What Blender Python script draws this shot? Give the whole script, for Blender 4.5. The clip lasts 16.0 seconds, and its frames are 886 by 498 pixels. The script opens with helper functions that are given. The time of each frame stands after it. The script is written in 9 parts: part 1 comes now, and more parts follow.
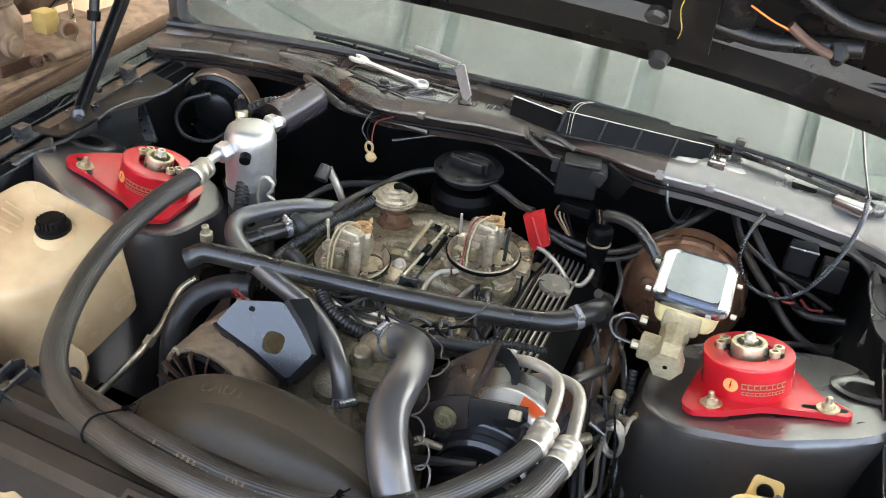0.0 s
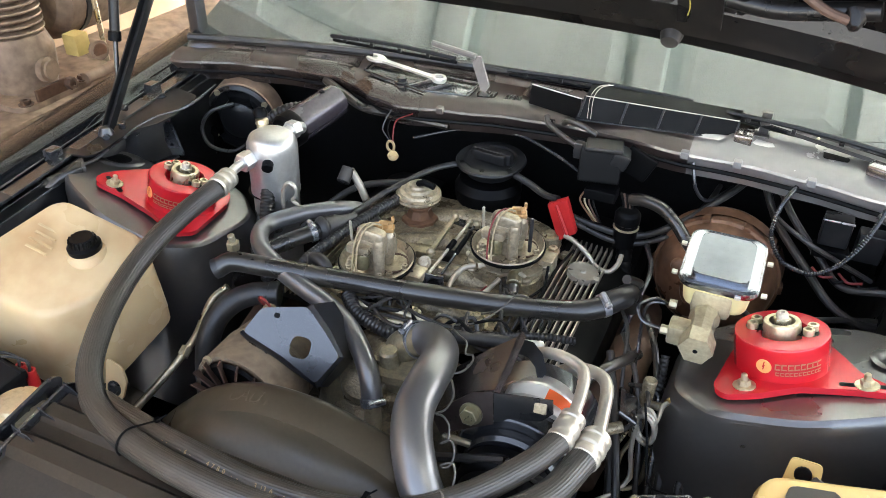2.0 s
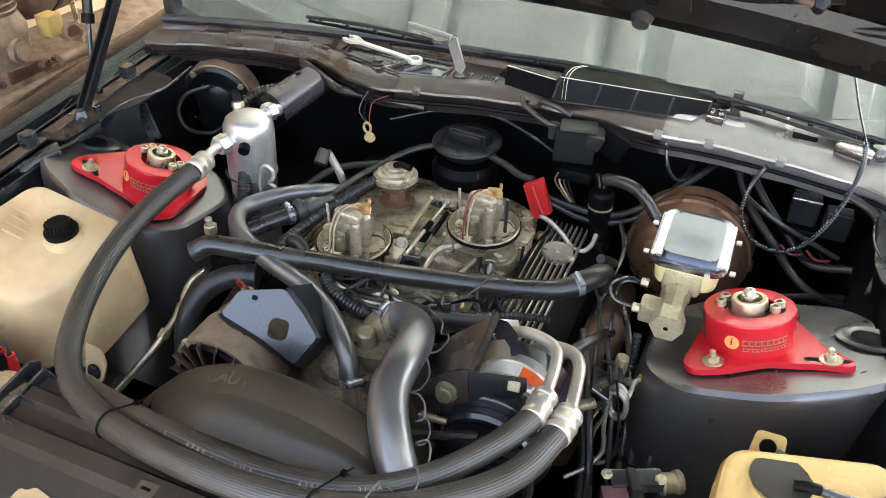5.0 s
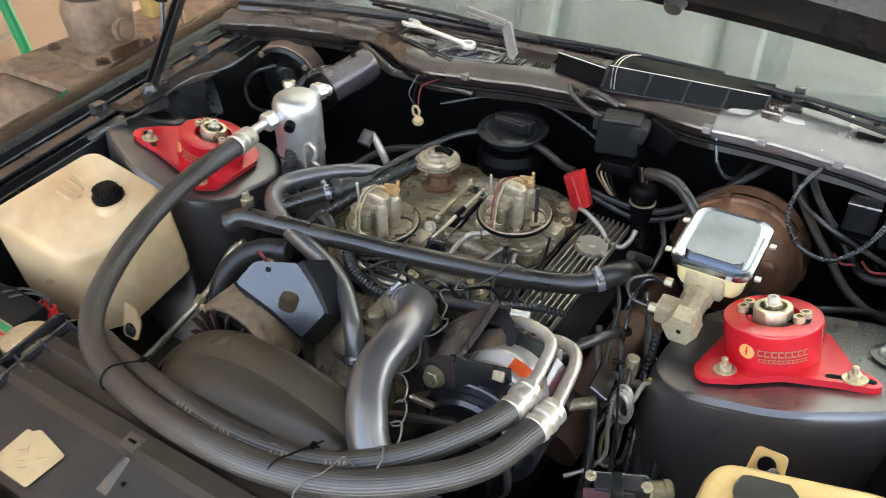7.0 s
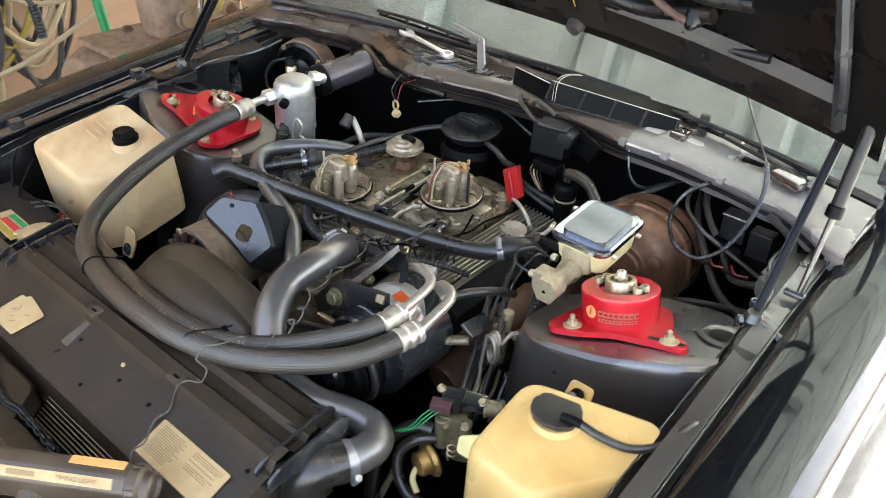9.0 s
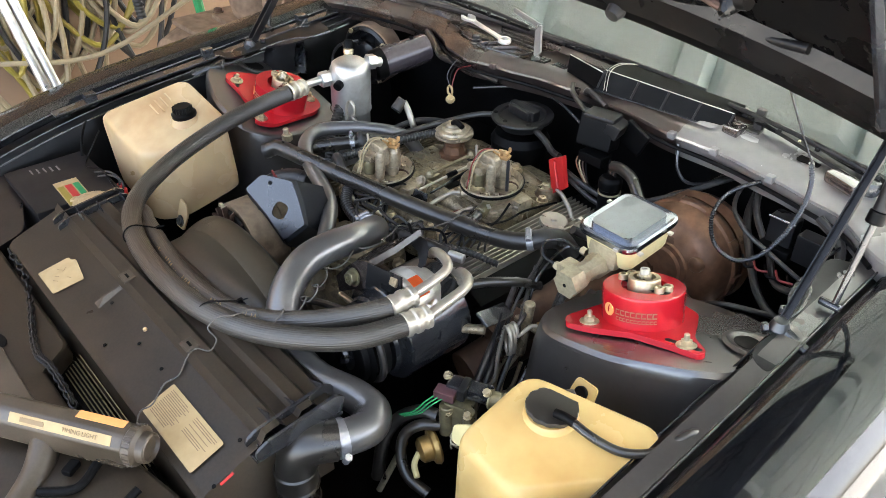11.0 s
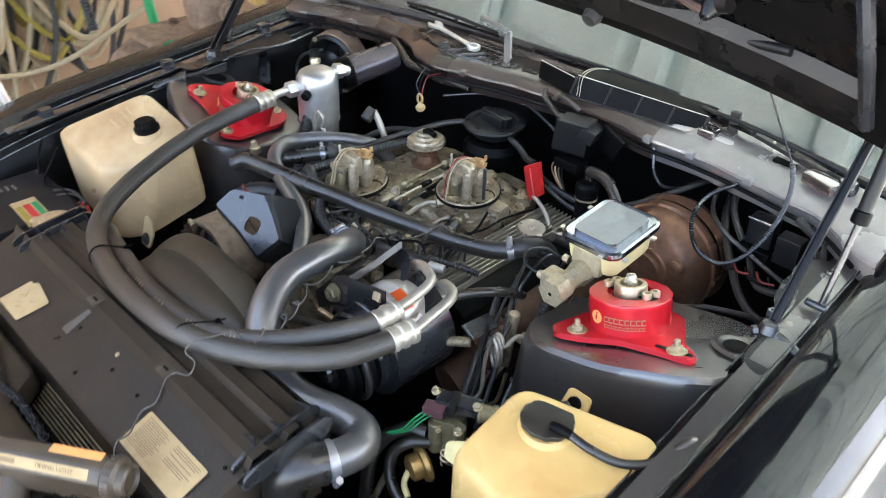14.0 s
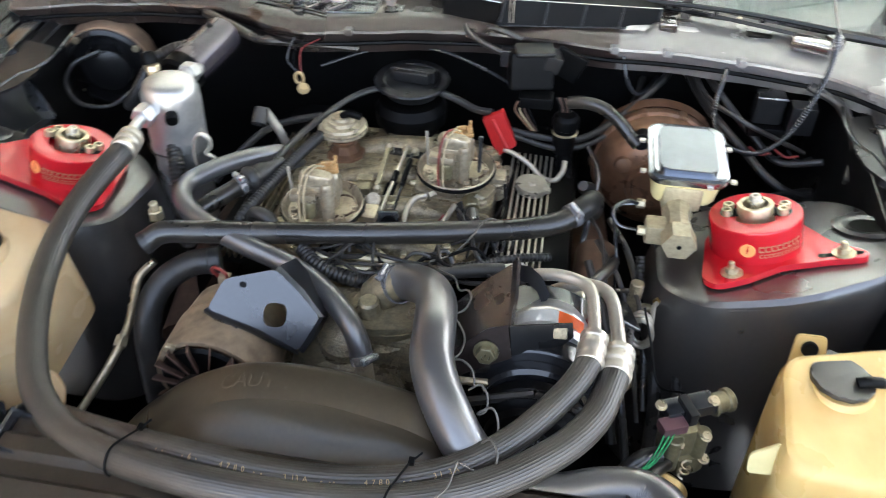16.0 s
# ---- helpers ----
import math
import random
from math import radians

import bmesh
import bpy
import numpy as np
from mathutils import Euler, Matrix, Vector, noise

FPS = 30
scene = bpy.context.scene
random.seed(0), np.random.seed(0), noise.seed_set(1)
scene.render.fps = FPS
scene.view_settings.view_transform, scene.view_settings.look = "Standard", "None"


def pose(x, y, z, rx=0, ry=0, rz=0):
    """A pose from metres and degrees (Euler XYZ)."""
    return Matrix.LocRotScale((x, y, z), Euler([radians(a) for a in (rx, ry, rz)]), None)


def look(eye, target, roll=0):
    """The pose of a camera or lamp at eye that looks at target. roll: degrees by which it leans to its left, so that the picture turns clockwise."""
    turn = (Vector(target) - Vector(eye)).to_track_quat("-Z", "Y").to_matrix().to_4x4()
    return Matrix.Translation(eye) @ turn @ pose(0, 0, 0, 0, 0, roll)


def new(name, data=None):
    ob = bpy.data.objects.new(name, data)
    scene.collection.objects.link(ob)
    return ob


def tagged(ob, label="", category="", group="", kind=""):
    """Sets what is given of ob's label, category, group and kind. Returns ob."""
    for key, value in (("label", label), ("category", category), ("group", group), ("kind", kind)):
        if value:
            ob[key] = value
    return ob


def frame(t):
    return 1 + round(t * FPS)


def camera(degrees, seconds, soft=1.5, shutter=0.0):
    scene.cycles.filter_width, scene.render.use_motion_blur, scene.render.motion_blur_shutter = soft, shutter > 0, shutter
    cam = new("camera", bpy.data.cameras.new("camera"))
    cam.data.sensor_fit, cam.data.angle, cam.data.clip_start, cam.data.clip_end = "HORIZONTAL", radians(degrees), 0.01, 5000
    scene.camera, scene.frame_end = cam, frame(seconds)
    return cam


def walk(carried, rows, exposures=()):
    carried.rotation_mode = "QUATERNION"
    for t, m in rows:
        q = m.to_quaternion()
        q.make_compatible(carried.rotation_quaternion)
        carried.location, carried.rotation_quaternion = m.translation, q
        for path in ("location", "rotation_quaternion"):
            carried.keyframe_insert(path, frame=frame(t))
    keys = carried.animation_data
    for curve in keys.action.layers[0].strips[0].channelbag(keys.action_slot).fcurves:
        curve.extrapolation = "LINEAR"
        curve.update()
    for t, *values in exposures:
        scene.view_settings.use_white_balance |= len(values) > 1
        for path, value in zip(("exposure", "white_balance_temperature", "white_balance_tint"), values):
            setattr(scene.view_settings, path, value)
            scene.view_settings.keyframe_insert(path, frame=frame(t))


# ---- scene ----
cam = camera(58.5, 16.0, 0.55, 0.5)
METRES = 1.714
BASE = pose(0.3949, -0.9703, 1.4652, -33.381, -5.528, 23.344)
ROWS = [
    (0.0, 0.0, 0.0, 0.0, -0.0, 0.0, -0.0),
    (0.5, 0.0116, 0.0003, 0.001, 2.09, -0.14, 2.15),
    (1.0, 0.0188, -0.0027, 0.0009, 3.19, -0.55, 2.86),
    (1.5, 0.0231, -0.0025, 0.0017, 3.84, -0.63, 3.29),
    (2.0, 0.0244, 0.0024, 0.0041, 3.57, -0.59, 3.52),
    (2.5, 0.0296, -0.0045, 0.0043, 3.17, 0.96, 4.51),
    (3.0, 0.0343, -0.0062, 0.0033, 2.0, 1.08, 5.71),
    (3.5, 0.031, -0.0054, 0.0049, 1.17, -1.41, 5.4),
    (4.0, 0.0272, -0.0064, 0.0067, 1.67, -2.17, 4.73),
    (6.5, 0.0837, 0.0036, 0.0012, 6.31, -1.73, 2.47),
    (7.0, 0.1198, 0.0111, -0.0052, 11.26, -2.34, 0.69),
    (7.5, 0.1465, -0.0245, -0.0248, 13.73, -1.11, 0.36),
    (8.0, 0.185, -0.0869, -0.0692, 13.64, 0.58, -1.53),
    (8.5, 0.2234, -0.1144, -0.0826, 13.23, 0.01, -3.91),
    (9.0, 0.2897, -0.0923, -0.065, 16.37, -0.1, -6.71),
    (9.5, 0.3425, -0.0645, -0.0594, 21.15, -0.97, -9.11),
    (10.0, 0.3618, -0.0621, -0.0593, 23.8, -1.67, -10.35),
    (12.5, 0.3548, -0.0555, -0.0569, 23.95, -1.96, -9.08),
    (13.0, 0.3592, -0.0582, -0.059, 23.18, -1.82, -9.46),
    (13.5, 0.3633, -0.0593, -0.06, 23.04, -1.32, -9.5),
    (14.0, 0.3328, -0.0532, -0.0574, 20.97, -0.93, -8.16),
    (14.5, 0.195, -0.0642, -0.0542, 11.87, -0.03, -3.21),
    (15.0, 0.0743, -0.0497, -0.0421, 5.63, -1.07, 2.2),
    (15.5, -0.0121, 0.0278, -0.0054, 0.79, -5.17, 6.95),
    (16.0, -0.0765, 0.0537, 0.0257, -8.71, -8.03, 11.58),
]
walk(cam, [(t, BASE @ pose(METRES * x, METRES * y, METRES * z, 90 + pitch, roll, yaw)) for t, x, y, z, yaw, pitch, roll in ROWS],
     exposures=[(0.0, 3.6, 6400, 8), (10.0, 3.5, 6400, 8), (13.0, 3.5, 6250, 8), (14.5, 3.5, 5950, 8), (16.0, 3.6, 6250, 8)])

# ---- daylight from the open side of the garage ----
world = bpy.data.worlds.new("sky")
scene.world = world
world.use_nodes = True
wn = world.node_tree.nodes
sky = wn.new("ShaderNodeTexSky")
sky.sky_type, sky.sun_disc = "NISHITA", False
sky.sun_elevation, sky.sun_rotation = radians(35), radians(7)
sky.air_density, sky.dust_density, sky.ozone_density = 0.7, 4.0, 0.3
pale = wn.new("ShaderNodeHueSaturation")
pale.inputs["Saturation"].default_value = 0.6
world.node_tree.links.new(sky.outputs[0], pale.inputs["Color"])
world.node_tree.links.new(pale.outputs[0], wn["Background"].inputs[0])
wn["Background"].inputs[1].default_value = 0.15
sun = new("sun", bpy.data.lights.new("sun", "SUN"))
sun.data.energy, sun.data.angle, sun.data.color = 5.0, radians(0.53), (1.0, 0.94, 0.85)
sun.matrix_world = look((0, 0, 0), (-0.10, -0.813, -0.574))

# ---- materials ----
MATS = {}


def mat(name, rgb, rough=0.5, metal=0.0, grain=60.0, vary=0.25, bump=0.15, dirt=None, dirt_at=0.55, dirt_scale=9.0, coat=0.0, spec=0.5, coat_ior=1.5,
        rough_vary=0.12, sub=0.0, trans=0.0, ior=1.45, fine=0.001, coat_rough=None):
    """A procedural surface: grain and blotches in the colour, worn gloss, fine relief, and dirt in patches of its own shape."""
    if name in MATS:
        return MATS[name]
    m = bpy.data.materials.new(name)
    m.use_nodes = True
    nt = m.node_tree
    N, L = nt.nodes, nt.links
    b = N["Principled BSDF"]
    tc = N.new("ShaderNodeTexCoord")
    info = N.new("ShaderNodeObjectInfo")
    shift = N.new("ShaderNodeVectorMath")
    shift.operation = "MULTIPLY_ADD"
    comb = N.new("ShaderNodeCombineXYZ")
    for i in range(3):
        L.new(info.outputs["Random"], comb.inputs[i])
    shift.inputs[1].default_value = (7.1, 3.7, 5.3)
    L.new(comb.outputs[0], shift.inputs[0])
    L.new(tc.outputs["Object"], shift.inputs[2])
    n1 = N.new("ShaderNodeTexNoise")
    n1.inputs["Scale"].default_value, n1.inputs["Detail"].default_value = grain, 6
    n2 = N.new("ShaderNodeTexNoise")
    n2.inputs["Scale"].default_value, n2.inputs["Detail"].default_value = dirt_scale, 5
    for n in (n1, n2):
        L.new(shift.outputs[0], n.inputs["Vector"])
    r1 = N.new("ShaderNodeMapRange")
    r1.inputs["From Min"].default_value, r1.inputs["From Max"].default_value = 0.25, 0.75
    r1.inputs["To Min"].default_value, r1.inputs["To Max"].default_value = 1 - vary, 1 + vary
    mixn = N.new("ShaderNodeMath")
    mixn.operation = "MULTIPLY_ADD"
    mixn.inputs[1].default_value, mixn.inputs[2].default_value = 0.55, 0.0
    add = N.new("ShaderNodeMath")
    add.operation = "MULTIPLY_ADD"
    add.inputs[1].default_value = 0.45
    L.new(n1.outputs[0], mixn.inputs[0])
    L.new(n2.outputs[0], add.inputs[0])
    L.new(mixn.outputs[0], add.inputs[2])
    L.new(add.outputs[0], r1.inputs[0])
    colr = N.new("ShaderNodeVectorMath")
    colr.operation = "SCALE"
    colr.inputs[0].default_value = rgb
    L.new(r1.outputs[0], colr.inputs["Scale"])
    base = colr.outputs[0]
    rr = N.new("ShaderNodeMapRange")
    rr.inputs["From Min"].default_value, rr.inputs["From Max"].default_value = 0.3, 0.7
    rr.inputs["To Min"].default_value, rr.inputs["To Max"].default_value = max(0.02, rough - rough_vary), min(1, rough + rough_vary)
    L.new(n2.outputs[0], rr.inputs[0])
    rough_out = rr.outputs[0]
    if dirt:
        n3 = N.new("ShaderNodeTexNoise")
        n3.inputs["Scale"].default_value, n3.inputs["Detail"].default_value = dirt_scale * 2.6, 10
        L.new(shift.outputs[0], n3.inputs["Vector"])
        rd = N.new("ShaderNodeMapRange")
        rd.inputs["From Min"].default_value, rd.inputs["From Max"].default_value, rd.inputs["To Max"].default_value = dirt_at - 0.04, dirt_at + 0.30, 0.8
        L.new(n3.outputs[0], rd.inputs[0])
        mx = N.new("ShaderNodeMix")
        mx.data_type = "RGBA"
        L.new(rd.outputs[0], mx.inputs["Factor"])
        L.new(base, mx.inputs["A"])
        mx.inputs["B"].default_value = (*dirt, 1)
        base = mx.outputs["Result"]
        mr = N.new("ShaderNodeMix")
        L.new(rd.outputs[0], mr.inputs["Factor"])
        L.new(rough_out, mr.inputs["A"])
        mr.inputs["B"].default_value = min(0.85, rough + 0.28)
        rough_out = mr.outputs["Result"]
        if metal:
            mm = N.new("ShaderNodeMix")
            L.new(rd.outputs[0], mm.inputs["Factor"])
            mm.inputs["A"].default_value, mm.inputs["B"].default_value = metal, 0.0
            L.new(mm.outputs["Result"], b.inputs["Metallic"])
    L.new(base, b.inputs["Base Color"])
    L.new(rough_out, b.inputs["Roughness"])
    if not (dirt and metal):
        b.inputs["Metallic"].default_value = metal
    b.inputs["Specular IOR Level"].default_value = spec
    b.inputs["Coat IOR"].default_value = coat_ior
    b.inputs["Coat Weight"].default_value, b.inputs["Coat Roughness"].default_value = coat, min(0.06, rough * 0.3) if coat_rough is None else coat_rough
    b.inputs["Subsurface Weight"].default_value = sub
    b.inputs["Subsurface Radius"].default_value = (0.03, 0.02, 0.01)
    b.inputs["Transmission Weight"].default_value, b.inputs["IOR"].default_value = trans, ior
    if bump:
        bp = N.new("ShaderNodeBump")
        bp.inputs["Strength"].default_value, bp.inputs["Distance"].default_value = bump, fine
        L.new(n1.outputs[0], bp.inputs["Height"])
        L.new(bp.outputs[0], b.inputs["Normal"])
    MATS[name] = m
    return m


PAINT = mat("black_paint", (0.011, 0.012, 0.014), 0.09, 0, 300, 0.2, 0.02, coat=1.0, coat_ior=1.56, dirt=(0.10, 0.085, 0.07), dirt_at=0.74, rough_vary=0.05)
BAY = mat("bay_black", (0.0075, 0.0075, 0.008), 0.36, 0, 120, 0.4, 0.10, dirt=(0.026, 0.022, 0.018), dirt_at=0.62, rough_vary=0.12, spec=0.35)
BAYGREY = mat("satin_black_steel", (0.016, 0.0165, 0.018), 0.24, 0.0, 200, 0.3, 0.05, dirt=(0.075, 0.065, 0.055), dirt_at=0.68, rough_vary=0.09, spec=0.7, coat=0.5)
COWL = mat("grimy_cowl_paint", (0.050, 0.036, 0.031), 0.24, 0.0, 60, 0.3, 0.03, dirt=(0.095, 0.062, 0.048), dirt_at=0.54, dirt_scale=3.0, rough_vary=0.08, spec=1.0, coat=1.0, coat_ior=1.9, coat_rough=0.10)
# The cowl's bright reflection at its right end, put into a paler colour.
COWLSHEEN = mat("cowl_sheen", (0.46, 0.445, 0.435), 0.23, 0.55, 40, 0.12, 0.0, dirt=(0.31, 0.285, 0.26), dirt_at=0.57, dirt_scale=2.4, rough_vary=0.06, coat=0.7, coat_rough=0.10)
WIPER = mat("grey_wiper_paint", (0.19, 0.185, 0.18), 0.34, 0.2, 120, 0.2, 0.05, dirt=(0.11, 0.095, 0.08), dirt_at=0.6)
SATIN = mat("worn_satin_steel", (0.34, 0.34, 0.35), 0.28, 0.75, 160, 0.2, 0.05, dirt=(0.06, 0.05, 0.04), dirt_at=0.55)
TOWER = mat("tower_satin_paint", (0.036, 0.032, 0.029), 0.31, 0.0, 140, 0.2, 0.03, dirt=(0.058, 0.045, 0.034), dirt_at=0.60, dirt_scale=6, rough_vary=0.06, spec=0.8, coat=0.9, coat_ior=1.65, coat_rough=0.24)
TBALU = mat("varnished_cast_aluminium", (0.35, 0.295, 0.21), 0.36, 0.62, 240, 0.35, 0.3, dirt=(0.085, 0.055, 0.028), dirt_at=0.50, dirt_scale=28)
RUST2 = mat("dark_brown_manifold", (0.105, 0.060, 0.038), 0.45, 0.4, 70, 0.45, 0.25, dirt=(0.04, 0.024, 0.016), dirt_at=0.5)
PLASTIC = mat("dusty_black_plastic", (0.049, 0.037, 0.0245), 0.35, 0, 260, 0.3, 0.08, dirt=(0.085, 0.060, 0.038), dirt_at=0.50, dirt_scale=5, rough_vary=0.1, spec=0.6)
HOODIN = mat("hood_underside_paint", (0.0075, 0.0068, 0.0062), 0.30, 0, 90, 0.4, 0.08, dirt=(0.03, 0.024, 0.019), dirt_at=0.58, rough_vary=0.10, spec=0.35)
SHROUD = mat("faded_plastic", (0.072, 0.055, 0.034), 0.29, 0, 180, 0.15, 0.03, dirt=(0.094, 0.070, 0.042), dirt_at=0.58, dirt_scale=5, rough_vary=0.05, spec=0.75)
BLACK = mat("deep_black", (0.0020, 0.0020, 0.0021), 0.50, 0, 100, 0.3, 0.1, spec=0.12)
RUBBER = mat("hose_rubber", (0.019, 0.0165, 0.0135), 0.29, 0, 260, 0.22, 0.05, dirt=(0.050, 0.040, 0.029), dirt_at=0.60, rough_vary=0.05, spec=0.65, coat=0.2, coat_rough=0.18)
ACHOSE = mat("ribbed_hose_rubber", (0.033, 0.0285, 0.0225), 0.32, 0, 260, 0.2, 0.08, dirt=(0.060, 0.049, 0.036), dirt_at=0.56, rough_vary=0.06, spec=0.85)
MOULDED = mat("moulded_hose_rubber", (0.052, 0.050, 0.049), 0.33, 0, 300, 0.15, 0.05, dirt=(0.082, 0.073, 0.060), dirt_at=0.60, rough_vary=0.05, spec=1.0, coat=0.8, coat_ior=1.7, coat_rough=0.28)
WIRE = mat("grey_wire_sheath", (0.085, 0.077, 0.065), 0.33, 0, 120, 0.15, 0.03)
RUBBER2 = mat("old_rubber", (0.022, 0.0205, 0.019), 0.36, 0, 220, 0.3, 0.15, dirt=(0.075, 0.06, 0.045), dirt_at=0.58)
BRACKET = mat("blue_black_enamel", (0.019, 0.021, 0.026), 0.30, 0.0, 160, 0.25, 0.05, dirt=(0.05, 0.045, 0.038), dirt_at=0.62, rough_vary=0.07, spec=0.8, coat=0.55, coat_ior=1.5, coat_rough=0.14)
# Black bracket enamel with its brownish reflection put into the colour.
WEBSHEEN = mat("brown_sheen_enamel", (0.050, 0.038, 0.034), 0.22, 0.0, 160, 0.25, 0.04, dirt=(0.09, 0.07, 0.055), dirt_at=0.66, rough_vary=0.07, spec=0.8, coat=0.7)
WRENCH = mat("satin_wrench_steel", (0.72, 0.70, 0.67), 0.34, 0.75, 150, 0.1, 0.04, dirt=(0.32, 0.29, 0.25), dirt_at=0.66, rough_vary=0.06)
OLIVE = mat("olive_cast_metal", (0.19, 0.165, 0.095), 0.36, 0.55, 160, 0.35, 0.2, dirt=(0.06, 0.048, 0.028), dirt_at=0.55, dirt_scale=18)
CASTTAN = mat("tan_cast_iron", (0.40, 0.345, 0.225), 0.36, 0.5, 200, 0.3, 0.25, dirt=(0.16, 0.125, 0.07), dirt_at=0.54, dirt_scale=20)
BRASS = mat("tarnished_brass", (0.36, 0.235, 0.085), 0.34, 0.8, 120, 0.3, 0.1, dirt=(0.12, 0.075, 0.03), dirt_at=0.55, dirt_scale=16)
PLUM = mat("plum_plastic", (0.085, 0.038, 0.042), 0.4, 0, 90, 0.2, 0.05)
RED = mat("red_anodised", (0.52, 0.011, 0.020), 0.22, 0.25, 500, 0.08, 0.02, rough_vary=0.05, coat=0.4)
ALU = mat("cast_aluminium", (0.56, 0.52, 0.44), 0.40, 0.7, 240, 0.3, 0.3, dirt=(0.13, 0.10, 0.062), dirt_at=0.58, dirt_scale=14)
ALUDIRTY = mat("oily_cast_aluminium", (0.245, 0.20, 0.127), 0.31, 0.45, 320, 0.6, 0.6, dirt=(0.028, 0.021, 0.013), dirt_at=0.48, dirt_scale=24, rough_vary=0.14, fine=0.002)
KHAKI = mat("khaki_cast_alloy", (0.235, 0.198, 0.125), 0.34, 0.5, 240, 0.4, 0.4, dirt=(0.050, 0.038, 0.022), dirt_at=0.51, dirt_scale=20, rough_vary=0.1)
SILVER = mat("bright_aluminium", (0.56, 0.55, 0.53), 0.36, 0.85, 160, 0.12, 0.05, dirt=(0.30, 0.255, 0.20), dirt_at=0.60)
LINEALU = mat("dull_aluminium_pipe", (0.44, 0.40, 0.33), 0.36, 0.65, 120, 0.15, 0.05, dirt=(0.25, 0.205, 0.145), dirt_at=0.56)
STEEL = mat("zinc_steel", (0.52, 0.45, 0.31), 0.34, 0.85, 200, 0.25, 0.1, dirt=(0.16, 0.11, 0.06), dirt_at=0.60, dirt_scale=30)
LIDSTEEL = mat("pressed_lid_steel", (0.20, 0.212, 0.235), 0.13, 1.0, 90, 0.10, 0.03, rough_vary=0.05)
LIDRIM = mat("lid_rim_steel", (0.42, 0.44, 0.48), 0.22, 1.0, 90, 0.08, 0.02, rough_vary=0.05)
RUST = mat("rusty_brown_steel", (0.17, 0.090, 0.052), 0.36, 0.5, 70, 0.45, 0.2, dirt=(0.055, 0.03, 0.018), dirt_at=0.56)
RUSTDARK = mat("dark_rust", (0.07, 0.040, 0.028), 0.7, 0.2, 80, 0.5, 0.5)
IVORY = mat("yellowed_white_plastic", (0.50, 0.37, 0.205), 0.28, 0, 9, 0.25, 0.04, dirt=(0.29, 0.15, 0.050), dirt_at=0.48, dirt_scale=3.6, sub=0.25, rough_vary=0.08)
MUFFLER = mat("purplish_satin_shell", (0.060, 0.050, 0.056), 0.24, 0.3, 160, 0.2, 0.04, coat=0.4)
YELLOW = mat("amber_plastic", (0.56, 0.395, 0.155), 0.25, 0, 10, 0.20, 0.04, dirt=(0.41, 0.225, 0.055), dirt_at=0.46, dirt_scale=3.4, sub=0.2, rough_vary=0.06)
CREAM = mat("cream_plastic", (0.62, 0.54, 0.27), 0.4, 0, 60, 0.15, 0.05, dirt=(0.40, 0.31, 0.13), dirt_at=0.58)
DUSTCASE = mat("dusty_alternator_case", (0.21, 0.155, 0.098), 0.6, 0.2, 120, 0.3, 0.3, dirt=(0.07, 0.05, 0.032), dirt_at=0.50, dirt_scale=16)
TANBOX = mat("faded_ochre_plastic", (0.40, 0.28, 0.09), 0.6, 0, 60, 0.2, 0.1)
DARKRED = mat("dull_red_wire", (0.15, 0.016, 0.014), 0.5, 0, 90, 0.15, 0.05)
ORANGE = mat("connector_amber", (0.40, 0.235, 0.095), 0.42, 0, 90, 0.3, 0.1, dirt=(0.20, 0.11, 0.045), dirt_at=0.5, dirt_scale=30)
ORANGETAPE = mat("orange_sticker", (0.90, 0.16, 0.03), 0.5, 0, 90, 0.05, 0.02)
WHITE = mat("white_sticker", (0.72, 0.71, 0.68), 0.5, 0, 90, 0.08, 0.02)
PAPER = mat("aged_paper_label", (0.38, 0.275, 0.135), 0.6, 0, 70, 0.15, 0.05, dirt=(0.27, 0.18, 0.08), dirt_at=0.52)
INK = mat("label_ink", (0.20, 0.14, 0.075), 0.7, 0, 90, 0.2, 0)
GOLD = mat("gold_print", (0.78, 0.34, 0.11), 0.4, 0.1, 90, 0.1, 0)
REDPLASTIC = mat("red_plastic", (0.42, 0.018, 0.018), 0.4, 0, 90, 0.15, 0.05)
GREEN = mat("green_rubber", (0.02, 0.22, 0.07), 0.45, 0, 90, 0.2, 0.05)
YELLOWHOSE = mat("yellow_rubber", (0.26, 0.20, 0.03), 0.45, 0, 60, 0.2, 0.05)
TANHOSE = mat("tan_rubber", (0.31, 0.245, 0.145), 0.45, 0, 60, 0.2, 0.05)
DUSTYTAN = mat("dust_covered_iron", (0.205, 0.138, 0.090), 0.70, 0.0, 50, 0.35, 0.3, dirt=(0.075, 0.049, 0.031), dirt_at=0.48)
WALL = mat("tan_wallboard", (0.285, 0.190, 0.122), 0.85, 0, 12, 0.12, 0.2, dirt=(0.195, 0.125, 0.075), dirt_at=0.55, dirt_scale=2.2)
CONCRETE = mat("concrete", (0.62, 0.60, 0.56), 0.8, 0, 35, 0.22, 0.3, dirt=(0.27, 0.25, 0.22), dirt_at=0.58, dirt_scale=1.6)
DOORWHITE = mat("door_enamel", (0.74, 0.83, 0.82), 0.5, 0, 18, 0.05, 0.05, rough_vary=0.05)
CEIL = mat("ceiling_board", (0.66, 0.66, 0.63), 0.9, 0, 15, 0.08, 0.1)
BATTERY = mat("battery_case", (0.010, 0.010, 0.011), 0.45, 0, 90, 0.3, 0.1, spec=0.22)
GLASS = mat("windscreen_glass", (0.10, 0.122, 0.112), 0.012, 0, 6, 0.1, 0.0, spec=1.0, rough_vary=0.004, coat=1.0, ior=1.7, coat_ior=2.3)

# ---- shapes ----


